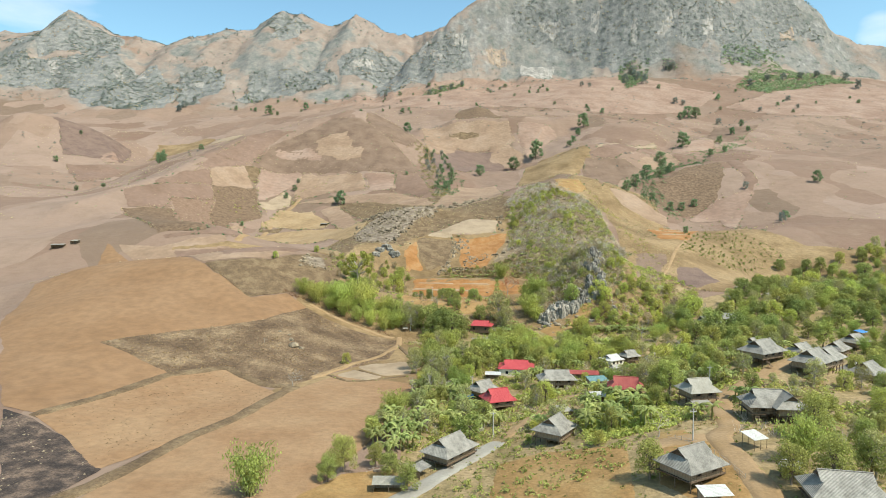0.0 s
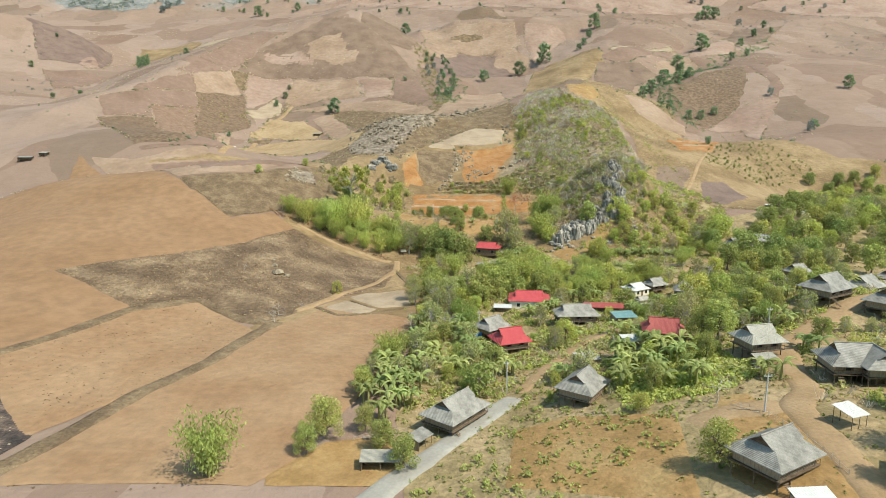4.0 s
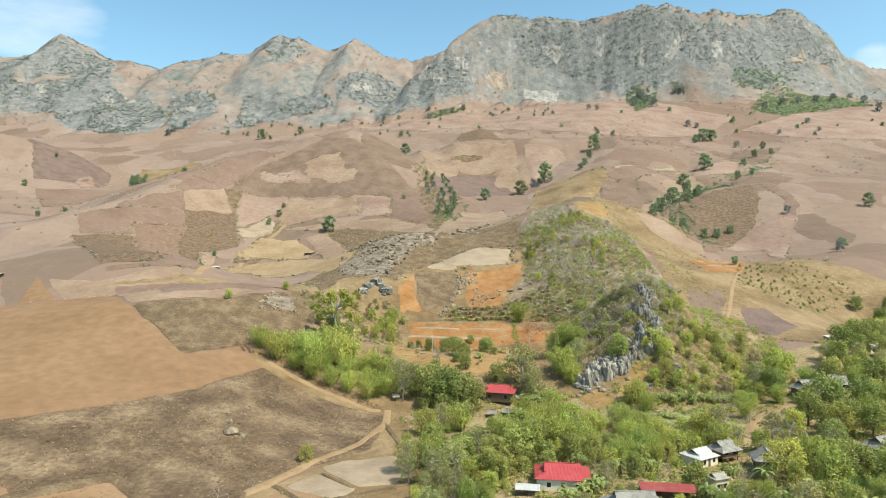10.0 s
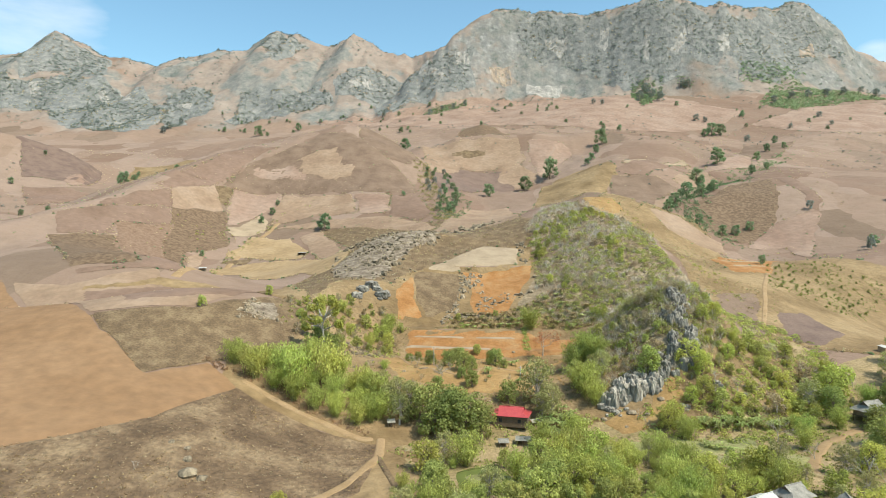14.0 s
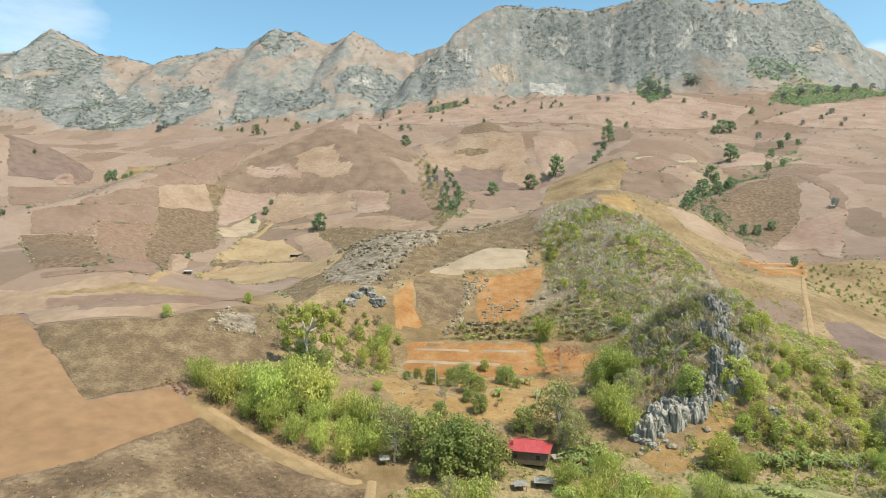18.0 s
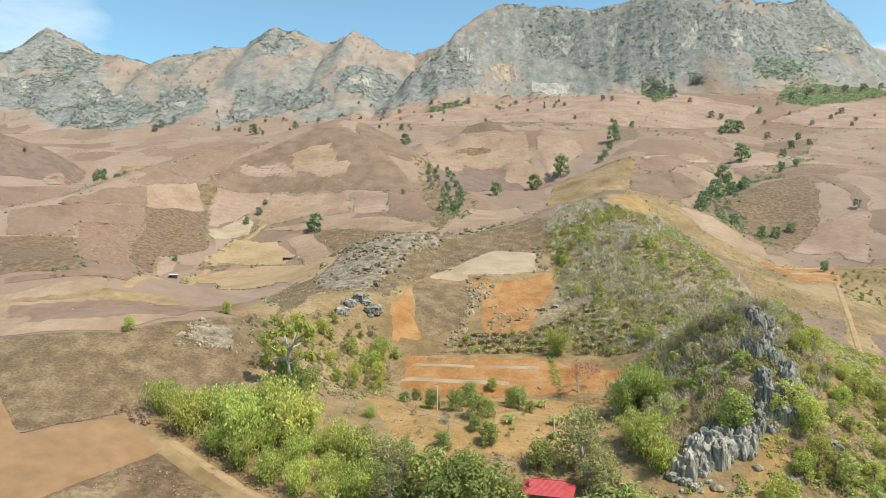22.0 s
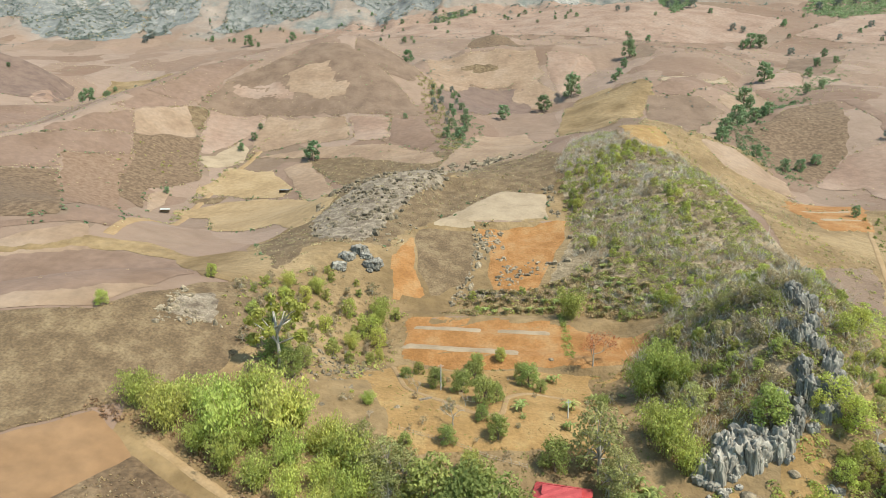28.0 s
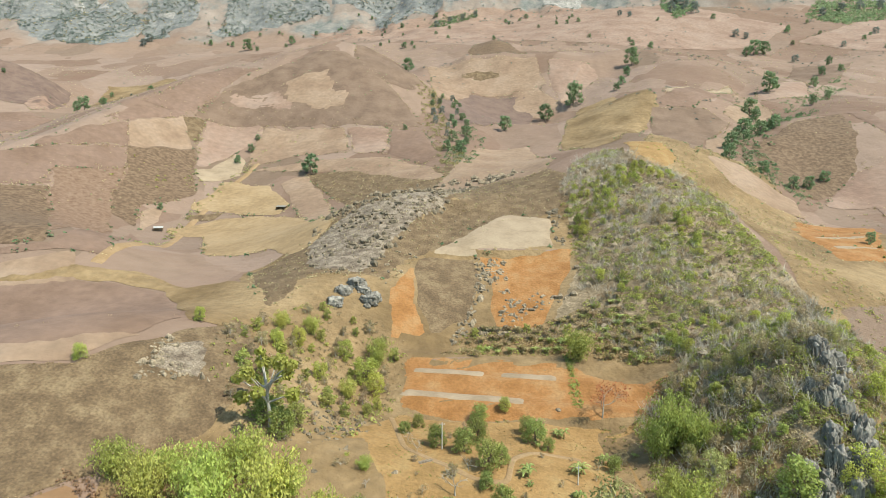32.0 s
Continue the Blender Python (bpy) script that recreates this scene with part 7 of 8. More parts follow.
tufts("weeds", LEAF_MID, "leafy weeds between the houses", [(-17, 262), (8, 281), (46, 286), (74, 268), (112, 300), (200, 250), (120, 100), (70, 86), (-5, 104), (-10, 140), (-8, 200), (-6, 232)], 3600, 1.2, 17, "scrub", 14, lambda x, y: fbm(x, y, 25, 3, 7) > -0.3)
VILLAGE = [(-8, 140), (-10, 200), (-4, 232), (36, 228), (90, 232), (130, 240), (112, 190), (122, 150), (110, 108), (70, 100), (62, 112), (46, 126), (20, 134), (8, 146)]
tufts("tall_grass", LEAF_BAMBOO, "yellow-green tall grass in the old gardens", [(30, 126), (46, 126), (56, 132), (52, 148), (40, 152), (32, 146)], 1500, 1.0, 141, "grass", 12)
tufts("undergrowth", LEAF_BAMBOO_GREEN, "green undergrowth round the houses", VILLAGE, 1500, 1.5, 142, "scrub", 22, lambda x, y: fbm(x, y, 18, 3, 71) > -0.05)
tufts("undergrowth", LEAF_GREY, "dusty olive undergrowth round the houses", VILLAGE, 900, 1.7, 143, "scrub", 22, lambda x, y: fbm(x, y, 15, 3, 77) > 0.0)
tufts("undergrowth", LEAF_BAMBOO, "yellow-green undergrowth round the houses", VILLAGE, 900, 1.4, 144, "scrub", 20, lambda x, y: fbm(x, y, 20, 3, 79) > 0.05)
tufts("dry_grass", GRASS_BLADE, "dry ochre grass between the gardens", VILLAGE, 3500, 0.7, 145, "grass", 8)
brushwood("bare_brush", TWIG, "leafless pale brush between the gardens", VILLAGE, 240, 1.7, 146, 18)
tufts("green_hedge", LEAF_BAMBOO_GREEN, "green creeper hedge across the terraces", [(30.6, 366), (33, 366), (30.5, 336), (28, 336)], 160, 0.9, 18, "hedge", 12)
plant("broadleaf_dark", [(-39.6, 309, 6.5), (-44.5, 312, 7), (-38, 314, 5.5)])
LOWER = [(-49, 183), (-36, 213), (-9, 202), (-15, 155), (-25, 123), (-40, 112), (-70, 112), (-60, 147), (-52, 162)]
tufts("dark_stubble", DARK_STALK, "dark stubble heaps over the cropped field", LOWER, 420, 0.5, 71, "stubble", 9, lambda x, y: fbm(x, y, 6, 2, 44) > 0.2, 0.3)
tufts("maize_stubble", DARK_STALK, "dark stubble tufts on the cropped field", [(-100, 153), (-86, 190), (-72, 203), (-52, 186), (-54, 164), (-62, 148), (-73, 130), (-88, 146)], 1500, 0.34, 19, "stubble", 6)
tufts("valley_trees", LEAF_HILL_HAZED, "far dark green trees in the side valleys", [(-10, 610), (0, 690), (12, 740), (24, 700), (18, 640), (8, 600)], 110, 2.6, 20, "trees", 22)
tufts("valley_trees", LEAF_HILL_HAZED, "far hedge trees along the side valley", [(190, 655), (240, 700), (300, 740), (310, 728), (235, 655), (205, 590), (190, 560), (184, 600)], 190, 3.2, 22, "trees", 22)
tufts("upland_shrubs", LEAF_FAR_HAZED, "scattered far shrubs on the uplands", [(-900, 700), (-900, 1400), (900, 1400), (800, 620), (300, 600), (100, 760), (-300, 760)], 1100, 2.4, 23, "shrubs", 9, lambda x, y: fbm(x, y, 140, 3, 12) > 0.15)


def wooded(x, y):
    return (fbm(x, y, 120, 5, 14) > 0.02 - 0.4 * (x > 60)) & (y + 90 * fbm(x, y, 200, 3, 15) > 1450)


tufts("meadow_grass", GREEN_BLADE, "green grass blades on the meadow", [(42, 263), (52, 262), (66, 256), (80, 247), (88, 251), (77, 262), (61, 268), (46, 270)], 900, 0.45, 92, "grass", 7)
GARDEN = [(-30, 300), (-20, 320), (-17, 338), (44, 330), (56, 318), (46, 290), (8, 280), (-14, 284)]
tufts("garden_weeds", GRASS_BLADE, "dry weeds over the garden earth", GARDEN, 2600, 0.5, 33, "grass", 7, lambda x, y: fbm(x, y, 9, 3, 19) > -0.05)
tufts("garden_weeds", GREEN_BLADE, "green weeds over the garden earth", GARDEN, 1100, 0.55, 34, "grass", 8, lambda x, y: fbm(x, y, 7, 3, 23) > 0.2)
hedge("field_hedge", LEAF_GREY, "bushy growth along the side lane", [(-141, 442), (-162, 540), (-163, 608), (-152, 680), (-124, 704)], 7, 1.1, 1.6, 35)
hedge("field_hedge", LEAF_BROWN, "brown weedy margin between hill fields", [(-56, 712), (-53, 640), (-46, 618), (-12, 604)], 5, 1.0, 1.3, 36)
hedge("field_hedge", LEAF_BROWN, "brown weedy margin along the hill's foot", [(-226, 738), (-168, 726), (-110, 718), (-54, 712), (-24, 722)], 5, 1.0, 1.3, 37)
hedge("field_hedge", LEAF_GREY, "weedy margin of the far field", [(-212, 731), (-205, 690), (-194, 655), (-180, 600)], 6, 1.0, 1.6, 38)
hedge("field_hedge", LEAF_HILL_HAZED, "green hedge in the side valley", [(184, 560), (192, 600), (205, 640), (232, 668), (262, 690), (300, 715)], 9, 1.0, 2.0, 39)
hedge("gully_hedge", LEAF_HILL_HAZED, "green bushes filling the gully beside the brown hill", [(207, 545), (206, 600), (209, 645), (235, 690), (259, 722), (268, 780)], 13, 1.5, 2.2, 151, 26)
hedge("gully_hedge", LEAF_HILL_HAZED, "green bushes in the gully's upper fork", [(279, 742), (320, 785), (359, 822), (410, 880), (455, 936)], 22, 1.3, 2.6, 152, 22)
hedge("gully_hedge", LEAF_GREY, "dusty bushes in the wooded gully", [(1, 596), (-6, 655), (-20, 752), (-30, 830)], 20, 1.2, 2.4, 153, 22)
hedge("stubble_shrubs", LEAF_MID, "yellow-green shrubs in the weedy stubble", [(-207, 578), (-208, 609), (-194, 612), (-188, 624)], 34, 0.5, 1.9, 154, 22, "shrubs")
hedge("field_hedge", LEAF_BROWN, "dark weedy line across a field", [(232, 560), (262, 600), (318, 604), (334, 662)], 4, 0.9, 1.2, 40)
hedge("field_hedge", GREEN_BLADE, "grassy margin along the farm path", [(180, 440), (164, 414), (150, 389), (138, 366), (124, 340), (123, 328)], 2.4, 2.4, 0.8, 41, 9)
hedge("field_hedge", LEAF_BROWN, "weedy crest of the big field", [(-205, 305), (-190, 312), (-172, 322), (-150, 326), (-120, 322), (-95, 328), (-74, 340)], 4, 1.6, 0.8, 42, 9)
hedge("field_hedge", GRASS_BLADE, "grassy field bank", [(-73, 112), (-66, 131), (-61, 147), (-53, 162), (-49, 184), (-46, 196)], 2.0, 3.0, 0.55, 43, 7)
hedge("field_hedge", GRASS_BLADE, "grassy field bank", [(-102, 153), (-94, 171), (-86, 193), (-72, 206), (-55, 194), (-46, 192)], 1.8, 2.6, 0.5, 44, 7)
hedge("field_hedge", GREEN_BLADE, "green grassy bank round the paddies", [(-40, 212), (-31, 203), (-20, 206), (-8, 214), (-3, 222), (-12, 238), (-20, 262)], 2.4, 3.0, 0.6, 45, 8)
hedge("field_hedge", LEAF_BROWN, "weedy margin of the yellow field", [(-175, 582), (-143, 566), (-104, 574), (-72, 522), (-58, 445)], 3, 1.1, 1.0, 46, 9)


def margin_weeds(name, material, label, step, size, seed, blades=6):
    """Ragged weeds left standing along the edges of the hill fields."""
    rng = np.random.default_rng(seed)
    soup, feet = Soup(), []
    for poly in MARGINS:
        for a, b in zip(poly, np.roll(poly, -1, 0)):
            n = int(np.hypot(*(b - a)) / step)
            if n and rng.random() < 0.75:
                feet.append(a + (b - a) * rng.random((n, 1)) + rng.normal(size=(n, 2)) * 0.7)
    foot = np.concatenate(feet)
    foot = foot[fbm(foot[:, 0], foot[:, 1], 40, 3, seed) > -0.3]
    base = np.c_[foot, surface(foot[:, 0], foot[:, 1])]
    k = np.repeat(np.arange(len(base)), blades)
    s = size * rng.uniform(0.4, 1.5, len(base))
    d = rng.normal(size=(len(k), 3))
    d[:, 2] = np.abs(d[:, 2]) + 0.1
    leaves(soup, rng, base[k] + d * s[k][:, None] * 0.4, size * 0.55, 0.1, 1.4, d * 0.8)
    tagged(new(name, soup.mesh(name, material)), label, "weeds", kind="stuff")


margin_weeds("field_margin", LEAF_BROWN, "brown dry weeds along the hill field edges", 2.6, 1.0, 61)
margin_weeds("field_margin", LEAF_HILL_HAZED, "green shrubs along the hill field edges", 14, 1.5, 62, 8)
HILLS = [(-700, 560), (-800, 1250), (850, 1250), (700, 560), (330, 480), (200, 470), (60, 600), (-120, 640), (-260, 470)]
tufts("hill_weeds", LEAF_BROWN, "dry brown weeds scattered over the hill fields", HILLS, 5200, 1.1, 63, "weeds", 5, lambda x, y: fbm(x, y, 60, 4, 33) > 0.1)
tufts("hill_weeds", LEAF_HILL_HAZED, "low green shrubs scattered over the hill fields", HILLS, 1100, 1.3, 64, "weeds", 7, lambda x, y: fbm(x, y, 45, 4, 39) > 0.3)
RANGE_AREA = [(-1500, 1480), (-1500, 1960), (1400, 1900), (1400, 1380), (0, 1450)]
# scrub woods in patches on the mountain flanks; floor colour lifted for haze
WOODLAND_HAZED = mat("woodland_floor", [(0.138, 0.140, 0.130), (0.184, 0.180, 0.167), (0.248, 0.234, 0.214)], 14, bump=1.2, bump_scale=5, coords="world", fine=0.3)
def ragged(patch, step, swing, seed):
    """An outline broken into short uneven runs."""
    rng, out = random.Random(seed), []
    for (x0, y0), (x1, y1) in zip(patch, patch[1:] + patch[:1]):
        n = max(1, round(math.hypot(x1 - x0, y1 - y0) / step))
        for i in range(n):
            out.append((x0 + (x1 - x0) * i / n + rng.uniform(-swing, swing), y0 + (y1 - y0) * i / n + rng.uniform(-swing, swing)))
    return out


WOODS = [
    [(-1053, 1642), (-958, 1696), (-848, 1682), (-739, 1634), (-646, 1552), (-633, 1492), (-667, 1406), (-824, 1470), (-974, 1564), (-1095, 1546), (-1199, 1686)],
    [(-673, 1612), (-625, 1632), (-570, 1634), (-528, 1538), (-581, 1522), (-589, 1420), (-643, 1514)],
    [(-476, 1480), (-489, 1600), (-367, 1610), (-305, 1644), (-262, 1564), (-323, 1534), (-399, 1524)],
    [(-1224, 1760), (-1137, 1790), (-1080, 1822), (-1007, 1832), (-917, 1812), (-872, 1700), (-973, 1696), (-1061, 1654)],
    [(-263, 1648), (-185, 1708), (-125, 1694), (-35, 1598), (62, 1610), (59, 1538), (-46, 1526), (-121, 1484), (-148, 1492), (-170, 1578), (-253, 1588)],
    [(-504, 1794), (-456, 1846), (-366, 1802), (-445, 1690)],
    [(170, 1654), (251, 1668), (304, 1646), (384, 1628), (477, 1610), (542, 1598), (604, 1582), (690, 1592), (797, 1642), (908, 1662), (944, 1650), (998, 1646), (868, 1592), (742, 1508), (660, 1498), (661, 1528), (544, 1532), (500, 1518), (411, 1526), (320, 1586), (270, 1612), (201, 1616)],
]
FOOT_WOODS = [
    [(-52, 1486), (-7, 1496), (51, 1520), (46, 1484), (-31, 1408)],
    [(427, 1534), (495, 1522), (450, 1392), (373, 1278), (399, 1440)],
    [(527, 1520), (558, 1500), (547, 1488), (520, 1502)],
    [(608, 1314), (724, 1498), (816, 1548), (854, 1402), (866, 1316), (770, 1306), (640, 1250)],
    [(672, 1524), (748, 1544), (856, 1572), (724, 1498), (657, 1492)],
]
for k, patch in enumerate(WOODS):
    field("wooded_flank", WOODLAND_HAZED, -1, "wooded limestone mountain flank, grey-green lifted for haze", ragged(patch, 24, 13, k), "woodland", 1.0, 5.0)
    span = np.ptp(np.array(patch), 0).prod() * 0.5
    tufts("mountain_scrub", LEAF_FAR_HAZED, "scrub woods on a limestone flank, greyed for haze", patch, int(span / 34), 4.2, 24 + k, "forest", 8, lambda x, y: fbm(x, y, 60, 4, 14) > -0.35)
    tufts("mountain_scrub", LEAF_BROWN, "leafless grey-brown scrub on a limestone flank", patch, int(span / 110), 3.6, 44 + k, "forest", 8)
for k, patch in enumerate(FOOT_WOODS):
    span = np.ptp(np.array(patch), 0).prod() * 0.6
    tufts("mountain_woods", LEAF_HILL_HAZED, "green woods at the foot of the cliffs", patch, int(span / 28), 5.0, 74 + k, "forest", 10)
hedge("mountain_scrub", LEAF_FAR_HAZED, "scrub woods along the cliff crest", [(x, 1638 + 0.03 * x + 40 * math.sin(x / 130)) for x in range(120, 1010, 30)], 44, 1.1, 5.0, 94, 12, "forest")
hedge("mountain_scrub", LEAF_FAR_HAZED, "scrub woods along the far crest", [(x, 1878) for x in range(-1250, -150, 40)], 50, 0.6, 5.0, 95, 12, "forest")
tufts("mountain_scrub", LEAF_FAR_HAZED, "thin scrub scattered over the mountains", RANGE_AREA, 3600, 4.0, 27, "forest", 7, wooded)


# ---- limestone ----
def rock_mesh(seed, detail=2, flute=0.0, tall=1.0):
    bm = bmesh.new()
    bmesh.ops.create_icosphere(bm, subdivisions=detail, radius=1.0)
    off = Vector((seed * 3.7, seed * 1.9, seed * 5.3))
    for v in bm.verts:
        c = v.co.copy()
        n = noise.fractal(c * 1.3 + off, 0.8, 2.0, 4)
        c *= 1 + 0.34 * n
        if flute:
            a = math.atan2(c.y, c.x)
            c.x *= 1 + flute * abs(math.sin(a * 4.5 + seed + 2 * noise.noise(c + off))) - flute / 2
            c.y *= 1 + flute * abs(math.sin(a * 5.5 + seed)) - flute / 2
        v.co = (c.x, c.y, c.z * tall)
    bmesh.ops.triangulate(bm, faces=bm.faces)
    me = bpy.data.meshes.new("rock")
    bm.to_mesh(me)
    bm.free()
    me.materials.append(ROCK)
    return me


def pillar_mesh(seed, material):
    """A blocky limestone pillar with upright flutes and a flat, broken top."""
    bm = bmesh.new()
    bmesh.ops.create_icosphere(bm, subdivisions=4, radius=1.0)
    off = Vector((seed * 3.7, seed * 1.9, seed * 5.3))
    for v in bm.verts:
        c = v.co.copy()
        flat = math.hypot(c.x, c.y) + 1e-6
        k = min(1.9, 1 / max(abs(c.x), abs(c.y), 0.35 * flat)) ** 0.35 * flat**-0.35
        body = 1 + 0.30 * noise.fractal(Vector((c.x * 1.4, c.y * 1.4, c.z * 0.7)) + off, 0.8, 2.0, 3)
        flutes = abs(noise.noise(Vector((c.x * 4.2, c.y * 4.2, c.z * 0.5)) + off)) * 0.6 + abs(noise.noise(Vector((c.x * 9, c.y * 9, c.z * 0.9)) - off)) * 0.16
        w = min(1.4, k) * body * (1 - flutes)
        top = math.copysign(abs(c.z) ** 0.55, c.z) * (1 + 0.5 * noise.noise(Vector((c.x * 3, c.y * 3, 0)) + off) - 0.5 * flutes)
        v.co = (c.x * w, c.y * w, top)
    for f in bm.faces:
        f.smooth = True
    me = bpy.data.meshes.new("rock")
    bm.to_mesh(me)
    bm.free()
    me.materials.append(material)
    return me


PALE_PILLARS = [pillar_mesh(k, ROCK_PALE) for k in range(4)]
DARK_PILLARS = [pillar_mesh(k + 7, ROCK_DARK) for k in range(4)]
BOULDERS = [rock_mesh(k + 20, 2, 0.15) for k in range(5)]
ROCK_RNG = random.Random(9)


def crag(label, places, shapes):
    thing = new("limestone_crag")
    x0, y0 = places[0][0], places[0][1]
    thing.location = (x0, y0, at(x0, y0))
    broken = []
    for x, y, wide, tall in places:
        broken.append((x, y, wide * 0.85, tall * 0.8))
        for _ in range(3):
            broken.append((x + ROCK_RNG.uniform(-1.7, 1.7), y + ROCK_RNG.uniform(-2.4, 0.8), wide * ROCK_RNG.uniform(0.3, 0.65), tall * ROCK_RNG.uniform(0.25, 0.95)))
    for x, y, wide, tall in broken:
        r = part("rock", ROCK_RNG.choice(shapes), None, thing)
        z = at(x, y) - at(x0, y0)
        r.matrix_basis = pose(x - x0, y - y0, z + tall * 0.08, ROCK_RNG.uniform(-7, 7), ROCK_RNG.uniform(-7, 7), ROCK_RNG.uniform(0, 360)) @ Matrix.Diagonal((wide * 1.4, wide * ROCK_RNG.uniform(0.95, 1.4), tall * 0.48, 1))
    return tagged(thing, label, "rock")


CRAG_WHITE = [(46.9, 287.4, 2.6, 9), (49.1, 287.4, 2.4, 11), (51.8, 288.2, 2.5, 12), (54.6, 288.1, 2.4, 12), (56.8, 287.9, 2.2, 10), (59.3, 288.4, 2.2, 9), (61.3, 289.2, 2, 8), (51.6, 290.8, 2.4, 10), (54.8, 291.5, 2.4, 10), (57.0, 291.2, 2.4, 9), (46.9, 284.5, 1.3, 3), (48.0, 282.8, 1.2, 2.5), (50.7, 285.4, 1.2, 3)]
CRAG_DARK = [(69.8, 294.9, 2.6, 11), (71.5, 293.5, 2.8, 12), (73.9, 294.2, 2.4, 10), (75.8, 296.2, 2, 8), (70.5, 299.0, 2, 8), (74.7, 302.7, 2, 7), (76.1, 315.0, 2.6, 8), (76.7, 310.7, 2.6, 9), (75.8, 306.3, 2.2, 8), (73.2, 304.8, 2.2, 8), (71.3, 307.6, 1.8, 6), (75.6, 298.2, 2.2, 9), (66.8, 293.5, 1.6, 6)]
CRAG_LINK = [(63.5, 290.5, 1.8, 6), (65.5, 291.8, 1.6, 6), (64.5, 295.5, 1.5, 5), (61.0, 287.0, 1.2, 3.5), (67.5, 289.5, 1.1, 3), (78.5, 286.0, 1.0, 2.6), (66.0, 279.5, 1.0, 2.2), (84.0, 283.0, 1.1, 2.4)]
CRAG_MID = [(-30.4, 383.2, 3, 5), (-28.6, 385.6, 2.4, 4), (-35.3, 390.4, 3, 5), (-38.7, 385.5, 2.6, 4.5), (-40.8, 379.4, 2.4, 4), (-32.9, 387.3, 2, 4)]


crag("pale fluted limestone cliff at the hill's foot", [(x, y, w * 0.95, h * 0.86) for x, y, w, h in CRAG_WHITE], PALE_PILLARS)
crag("dark grey jagged limestone pillars on the ridge", [(x, y, w * 0.8, h * 0.84) for x, y, w, h in CRAG_DARK], DARK_PILLARS)
crag("broken grey limestone between the cliff and the pillars", CRAG_LINK, DARK_PILLARS)
crag("weathered grey limestone outcrop on the slope", CRAG_MID, DARK_PILLARS)


def rubble(name, label, outline, count, low, high, seed):
    rng = np.random.default_rng(seed)
    poly = np.asarray(outline, float)
    (x0, y0), (x1, y1) = poly.min(0), poly.max(0)
    x, y = rng.uniform(x0, x1, count * 4), rng.uniform(y0, y1, count * 4)
    ok = inside(poly, x, y) & (fbm(x, y, 9, 3, seed) > -0.25)
    x, y = x[ok][:count], y[ok][:count]
    z = surface(x, y)
    soup = Soup()
    ico = bmesh.new()
    bmesh.ops.create_icosphere(ico, subdivisions=1, radius=1.0)
    base = np.array([v.co for v in ico.verts])
    faces = [tuple(v.index for v in f.verts) for f in ico.faces]
    ico.free()
    for k in range(len(x)):
        s = low + (high - low) * rng.random() ** 3
        v = base * (1 + rng.uniform(-0.35, 0.35, (len(base), 1))) * s * rng.uniform(0.6, 1.2, 3)
        soup.add(v + [x[k], y[k], z[k] + 0.25 * s], faces)
    ob = new(name, soup.mesh(name, ROCK))
    return tagged(ob, label, "rocks", kind="stuff")


rubble("limestone_rubble", "tumbled grey limestone blocks on a rubble slope", [(-64, 435), (-55, 545), (-43, 553), (-6, 550), (12, 530), (-5, 464), (-21, 431), (-33, 395), (-51, 398)], 2200, 0.2, 1.7, 3)
rubble("limestone_rubble", "scattered stones round the rubble slope", [(-72, 425), (-64, 552), (-45, 566), (0, 562), (24, 534), (4, 462), (-12, 425), (-26, 385), (-56, 388)], 500, 0.15, 0.9, 13)
rubble("limestone_rubble", "grey broken stone on the orange cut bank", [(6, 420), (17, 420), (17, 396), (40, 398), (46, 418), (40, 392), (24, 386), (14, 376), (-6, 372), (4, 392)], 900, 0.2, 1.2, 4)
rubble("limestone_rubble", "loose stones along the yard's edge", [(36, 424), (41, 424), (45, 462), (40, 464)], 70, 0.3, 1.4, 5)
rubble("limestone_rubble", "pale stones of a weathered outcrop", [(-73, 312), (-73, 326), (-62, 335), (-58, 318)], 260, 0.25, 1.0, 6)
rubble("limestone_rubble", "grey stones strewn below the big tree", [(-45, 308), (-42, 330), (-24, 326), (-20, 308)], 240, 0.2, 0.9, 7)
rubble("limestone_rubble", "limestone blocks among hill scrub", KARST, 420, 0.4, 1.8, 8)
rubble("limestone_rubble", "grey rocks along the far crest", [(-62, 556), (-40, 570), (20, 560), (40, 545), (20, 535), (-30, 552)], 260, 0.6, 2.6, 10)
rubble("burnt_clods", "dark clods and ash on the burnt field", [(-111, 155), (-102, 151), (-90, 143), (-73, 128), (-75, 114), (-81, 112)], 400, 0.12, 0.4, 11)


def boulder(x, y, size, label="grey limestone boulder in a dry field"):
    b = new("boulder", ROCK_RNG.choice(BOULDERS))
    b.matrix_basis = pose(x, y, at(x, y) + 0.3 * size, 0, 0, ROCK_RNG.uniform(0, 360)) @ Matrix.Diagonal((size, size * 0.8, size * 0.7, 1))
    tagged(b, label, "boulder", group="field boulders")


for x, y, s in ((-56, 233, 2.0), (-53.2, 232.6, 1.2), (-58.2, 238, 1.2), (-60, 242, 0.9), (-64, 243, 0.8), (-40, 309, 1.5), (-31, 300, 0.9), (-15, 304, 0.8), (24, 336, 0.7), (52, 281, 1.4), (56, 279, 1.1), (49, 276, 0.9), (61, 283, 1.2), (53, 272, 0.7), (44, 281, 0.9)):
    boulder(x, y, s)


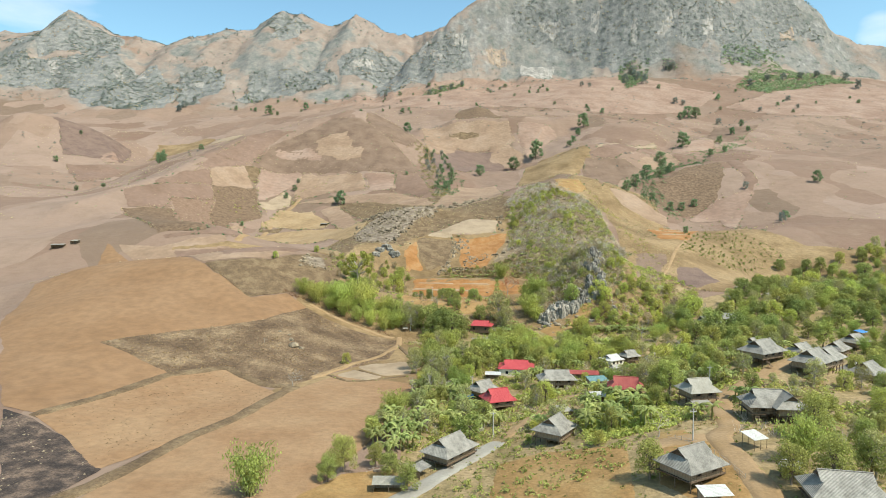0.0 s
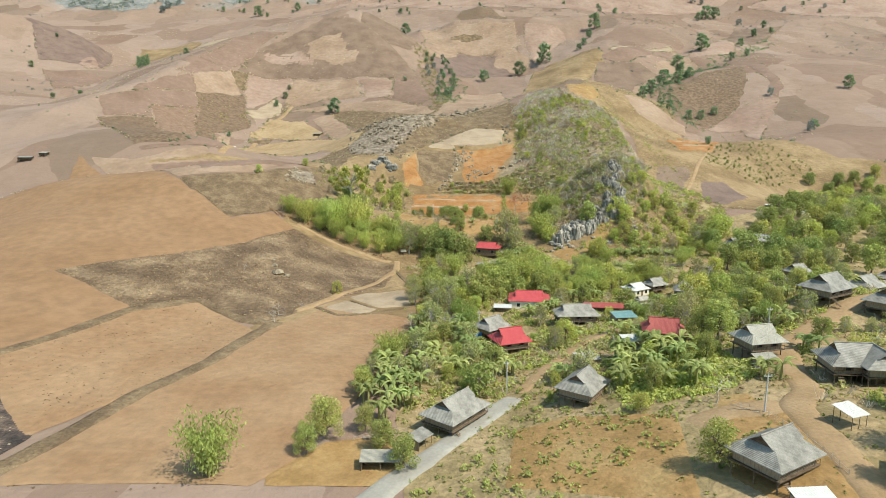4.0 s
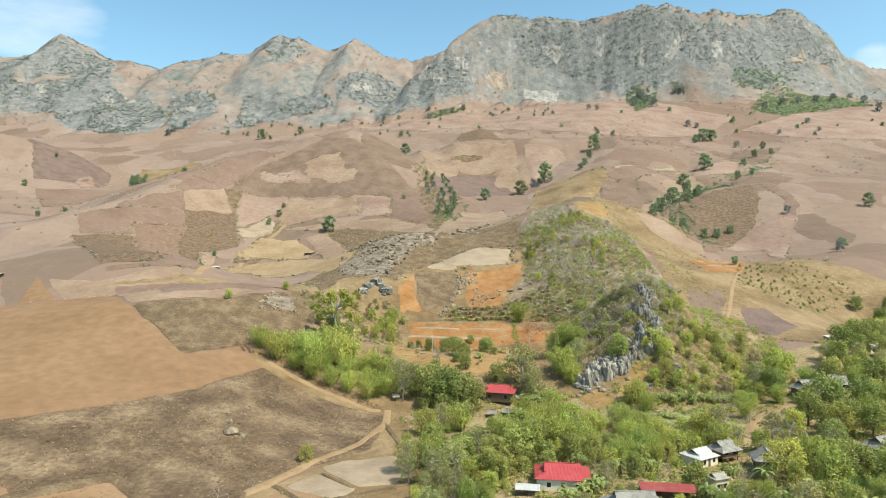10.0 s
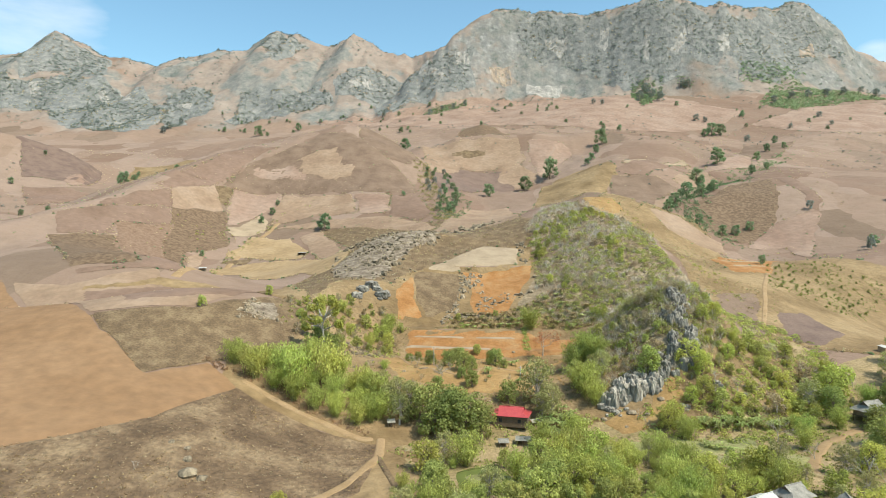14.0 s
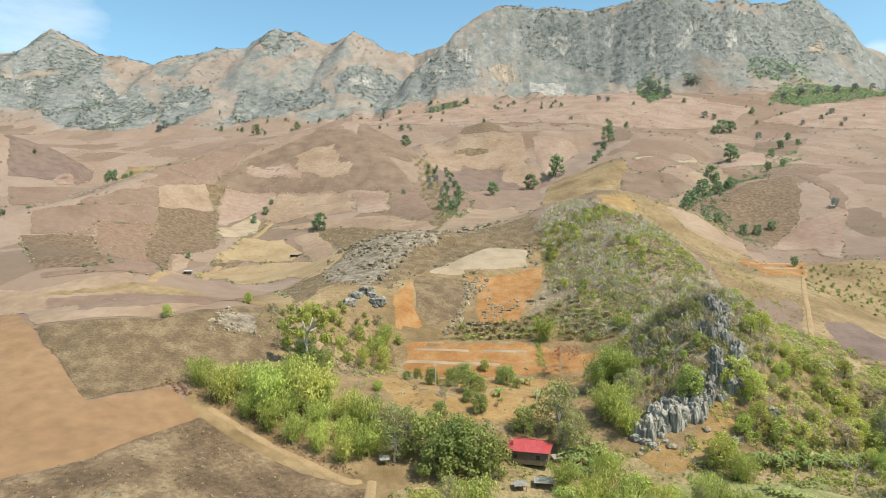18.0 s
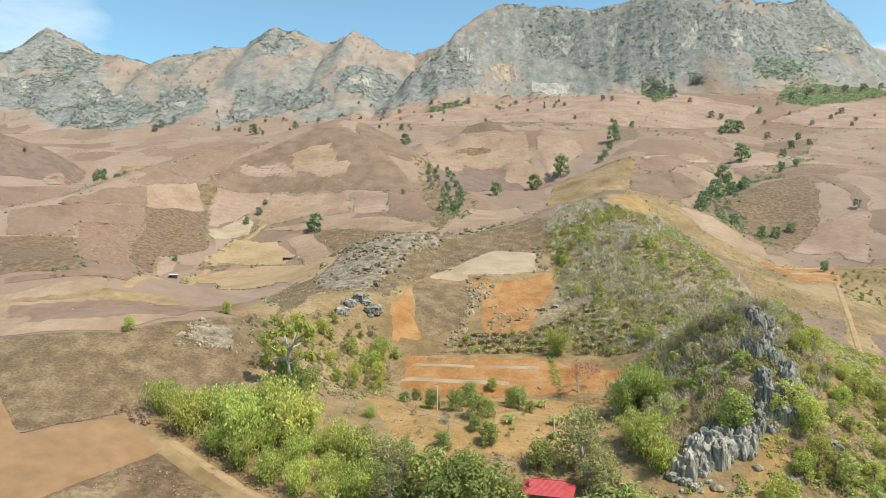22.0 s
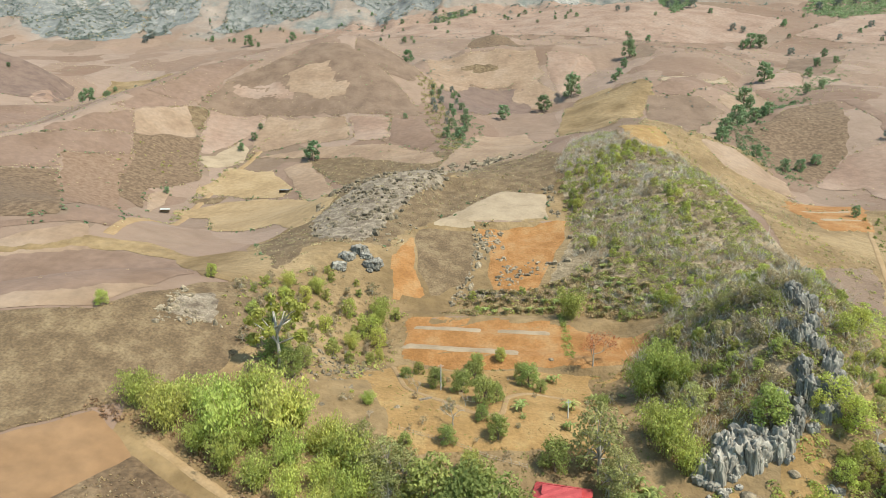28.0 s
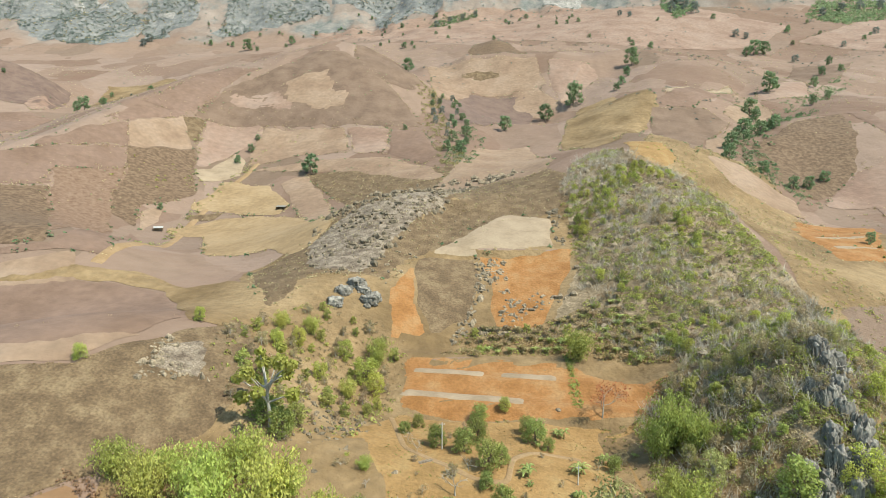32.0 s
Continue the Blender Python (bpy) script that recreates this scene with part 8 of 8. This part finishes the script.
# ---- poles, wires, fences and small things ----
def pole(x, y, tall, label, wood=False):
    thing = new("utility_pole")
    thing.location = (x, y, at(x, y))
    p = Soup()
    p.tube([(0, 0, -0.6), (0, 0, tall * 0.5), (0, 0, tall)], (0.15, 0.125, 0.09), 8)
    part("shaft", p.mesh("shaft", BARK_PALE if wood else CONCRETE, True), None, thing)
    if not wood:
        boxed("cross_arm", thing, CONCRETE, -0.6, 0.6, -0.05, 0.05, tall - 0.55, tall - 0.45)
        for k in (-0.5, 0.5):
            boxed("insulator", thing, PLASTER, k - 0.05, k + 0.05, -0.05, 0.05, tall - 0.448, tall - 0.28)
    return tagged(thing, label, "pole", group="poles")


def wire(a, b, sag=0.6):
    t = np.linspace(0, 1, 14)[:, None]
    path = np.array(a) + (np.array(b) - np.array(a)) * t
    path[:, 2] -= 4 * sag * (t * (1 - t))[:, 0]
    p = Soup()
    p.tube(path, np.full(14, 0.014), 4)
    tagged(new("overhead_wire", p.mesh("overhead_wire", TIMBER)), "thin dark overhead wire between poles", "wire")


POLES = [(-5.5, 315.2, 6.8), (22.8, 304.5, 4.6), (47.1, 115.8, 6.5), (64.3, 148.9, 6.5), (9.0, 190.0, 6.0), (12.0, 147, 6.5)]
for x, y, h in POLES:
    pole(x, y, h, "slim pale concrete utility pole")
for (xa, ya, ha), (xb, yb, hb) in ((POLES[2], POLES[3]), (POLES[5], POLES[4])):
    wire((xa, ya, at(xa, ya) + ha - 0.4), (xb, yb, at(xb, yb) + hb - 0.4))


def fence(label, way, step=1.6):
    thing = new("bamboo_fence")
    thing.location = (way[0][0], way[0][1], at(*way[0]))
    w = np.asarray(way, float)
    run = np.r_[0, np.cumsum(np.hypot(*np.diff(w, axis=0).T))]
    s = np.arange(0, run[-1], step)
    x, y = np.interp(s, run, w[:, 0]), np.interp(s, run, w[:, 1])
    o = np.array(thing.location)
    me = None
    for k in range(len(s)):
        if me is None:
            p = Soup()
            p.tube([(0, 0, -0.3), (0.02, 0, 0.7), (0, 0, 1.3)], (0.04, 0.035, 0.03), 5)
            me = p.mesh("picket", BARK_PALE)
        q = part("picket", me, None, thing)
        q.matrix_basis = pose(x[k] - o[0], y[k] - o[1], at(x[k], y[k]) - o[2], PLANT_RNG.uniform(-8, 8), PLANT_RNG.uniform(-8, 8), 0)
    for h in (0.55, 1.05):
        p = Soup()
        p.tube([(x[k] - o[0], y[k] - o[1], at(x[k], y[k]) - o[2] + h) for k in range(len(s))], np.full(len(s), 0.022), 4)
        part("rail", p.mesh("rail", BARK_PALE), None, thing)
    tagged(thing, label, "fence")


fence("rough picket fence along the garden", [(-14, 296), (-6, 294), (4, 290), (12, 288)])
fence("rough picket fence round the farm plot", [(-12, 262), (-4, 258), (2, 256), (8, 258)])
fence("rough rail fence beside the sheds", [(-16, 128), (-11, 131), (-6, 131)])
fence("rough picket fence along the yard drive", [(44, 120), (47, 114), (48, 106), (48.5, 98)])
fence("rough picket fence by the lower garden", [(26, 268), (34, 264), (42, 262)])


def water_tank(x, y, label="blue plastic water drum on a stand"):
    thing = new("water_tank")
    thing.location = (x, y, at(x, y))
    p = Soup()
    p.tube([(0, 0, 0.9), (0, 0, 0.95), (0, 0, 1.9), (0, 0, 2.05), (0, 0, 2.06)], (0.5, 0.55, 0.55, 0.35, 0.01), 14)
    part("drum", p.mesh("drum", ROOF_BLUE, True), None, thing)
    for sx in (-0.4, 0.4):
        for sy in (-0.4, 0.4):
            boxed("leg", thing, TIMBER, sx - 0.05, sx + 0.05, sy - 0.05, sy + 0.05, -0.3, 0.9)
    boxed("platform", thing, TIMBER, -0.6, 0.6, -0.6, 0.6, 0.9, 0.96)
    tagged(thing, label, "water tank")


for x, y in ((8.8, 184.5), (7.6, 183.5)):
    water_tank(x, y)


def log_stack(x, y, turn, label):
    thing = new("log_stack")
    thing.matrix_basis = pose(x, y, at(x, y), 0, 0, turn)
    for k in range(9):
        p = Soup()
        yy, zz = (k % 4) * 0.3 - 0.45, 0.14 + 0.24 * (k // 4)
        p.tube([(-1.6, yy, zz), (0, yy + 0.03, zz), (1.6, yy, zz)], (0.12, 0.13, 0.11), 6)
        part("log", p.mesh("log", BARK), None, thing)
    tagged(thing, label, "logs")


log_stack(24, 198.5, 20, "stack of cut logs beside the house")
log_stack(-13, 129, 10, "stack of pale poles by the sheds")
log_stack(-9, 309, 30, "small heap of cut branches in the garden")
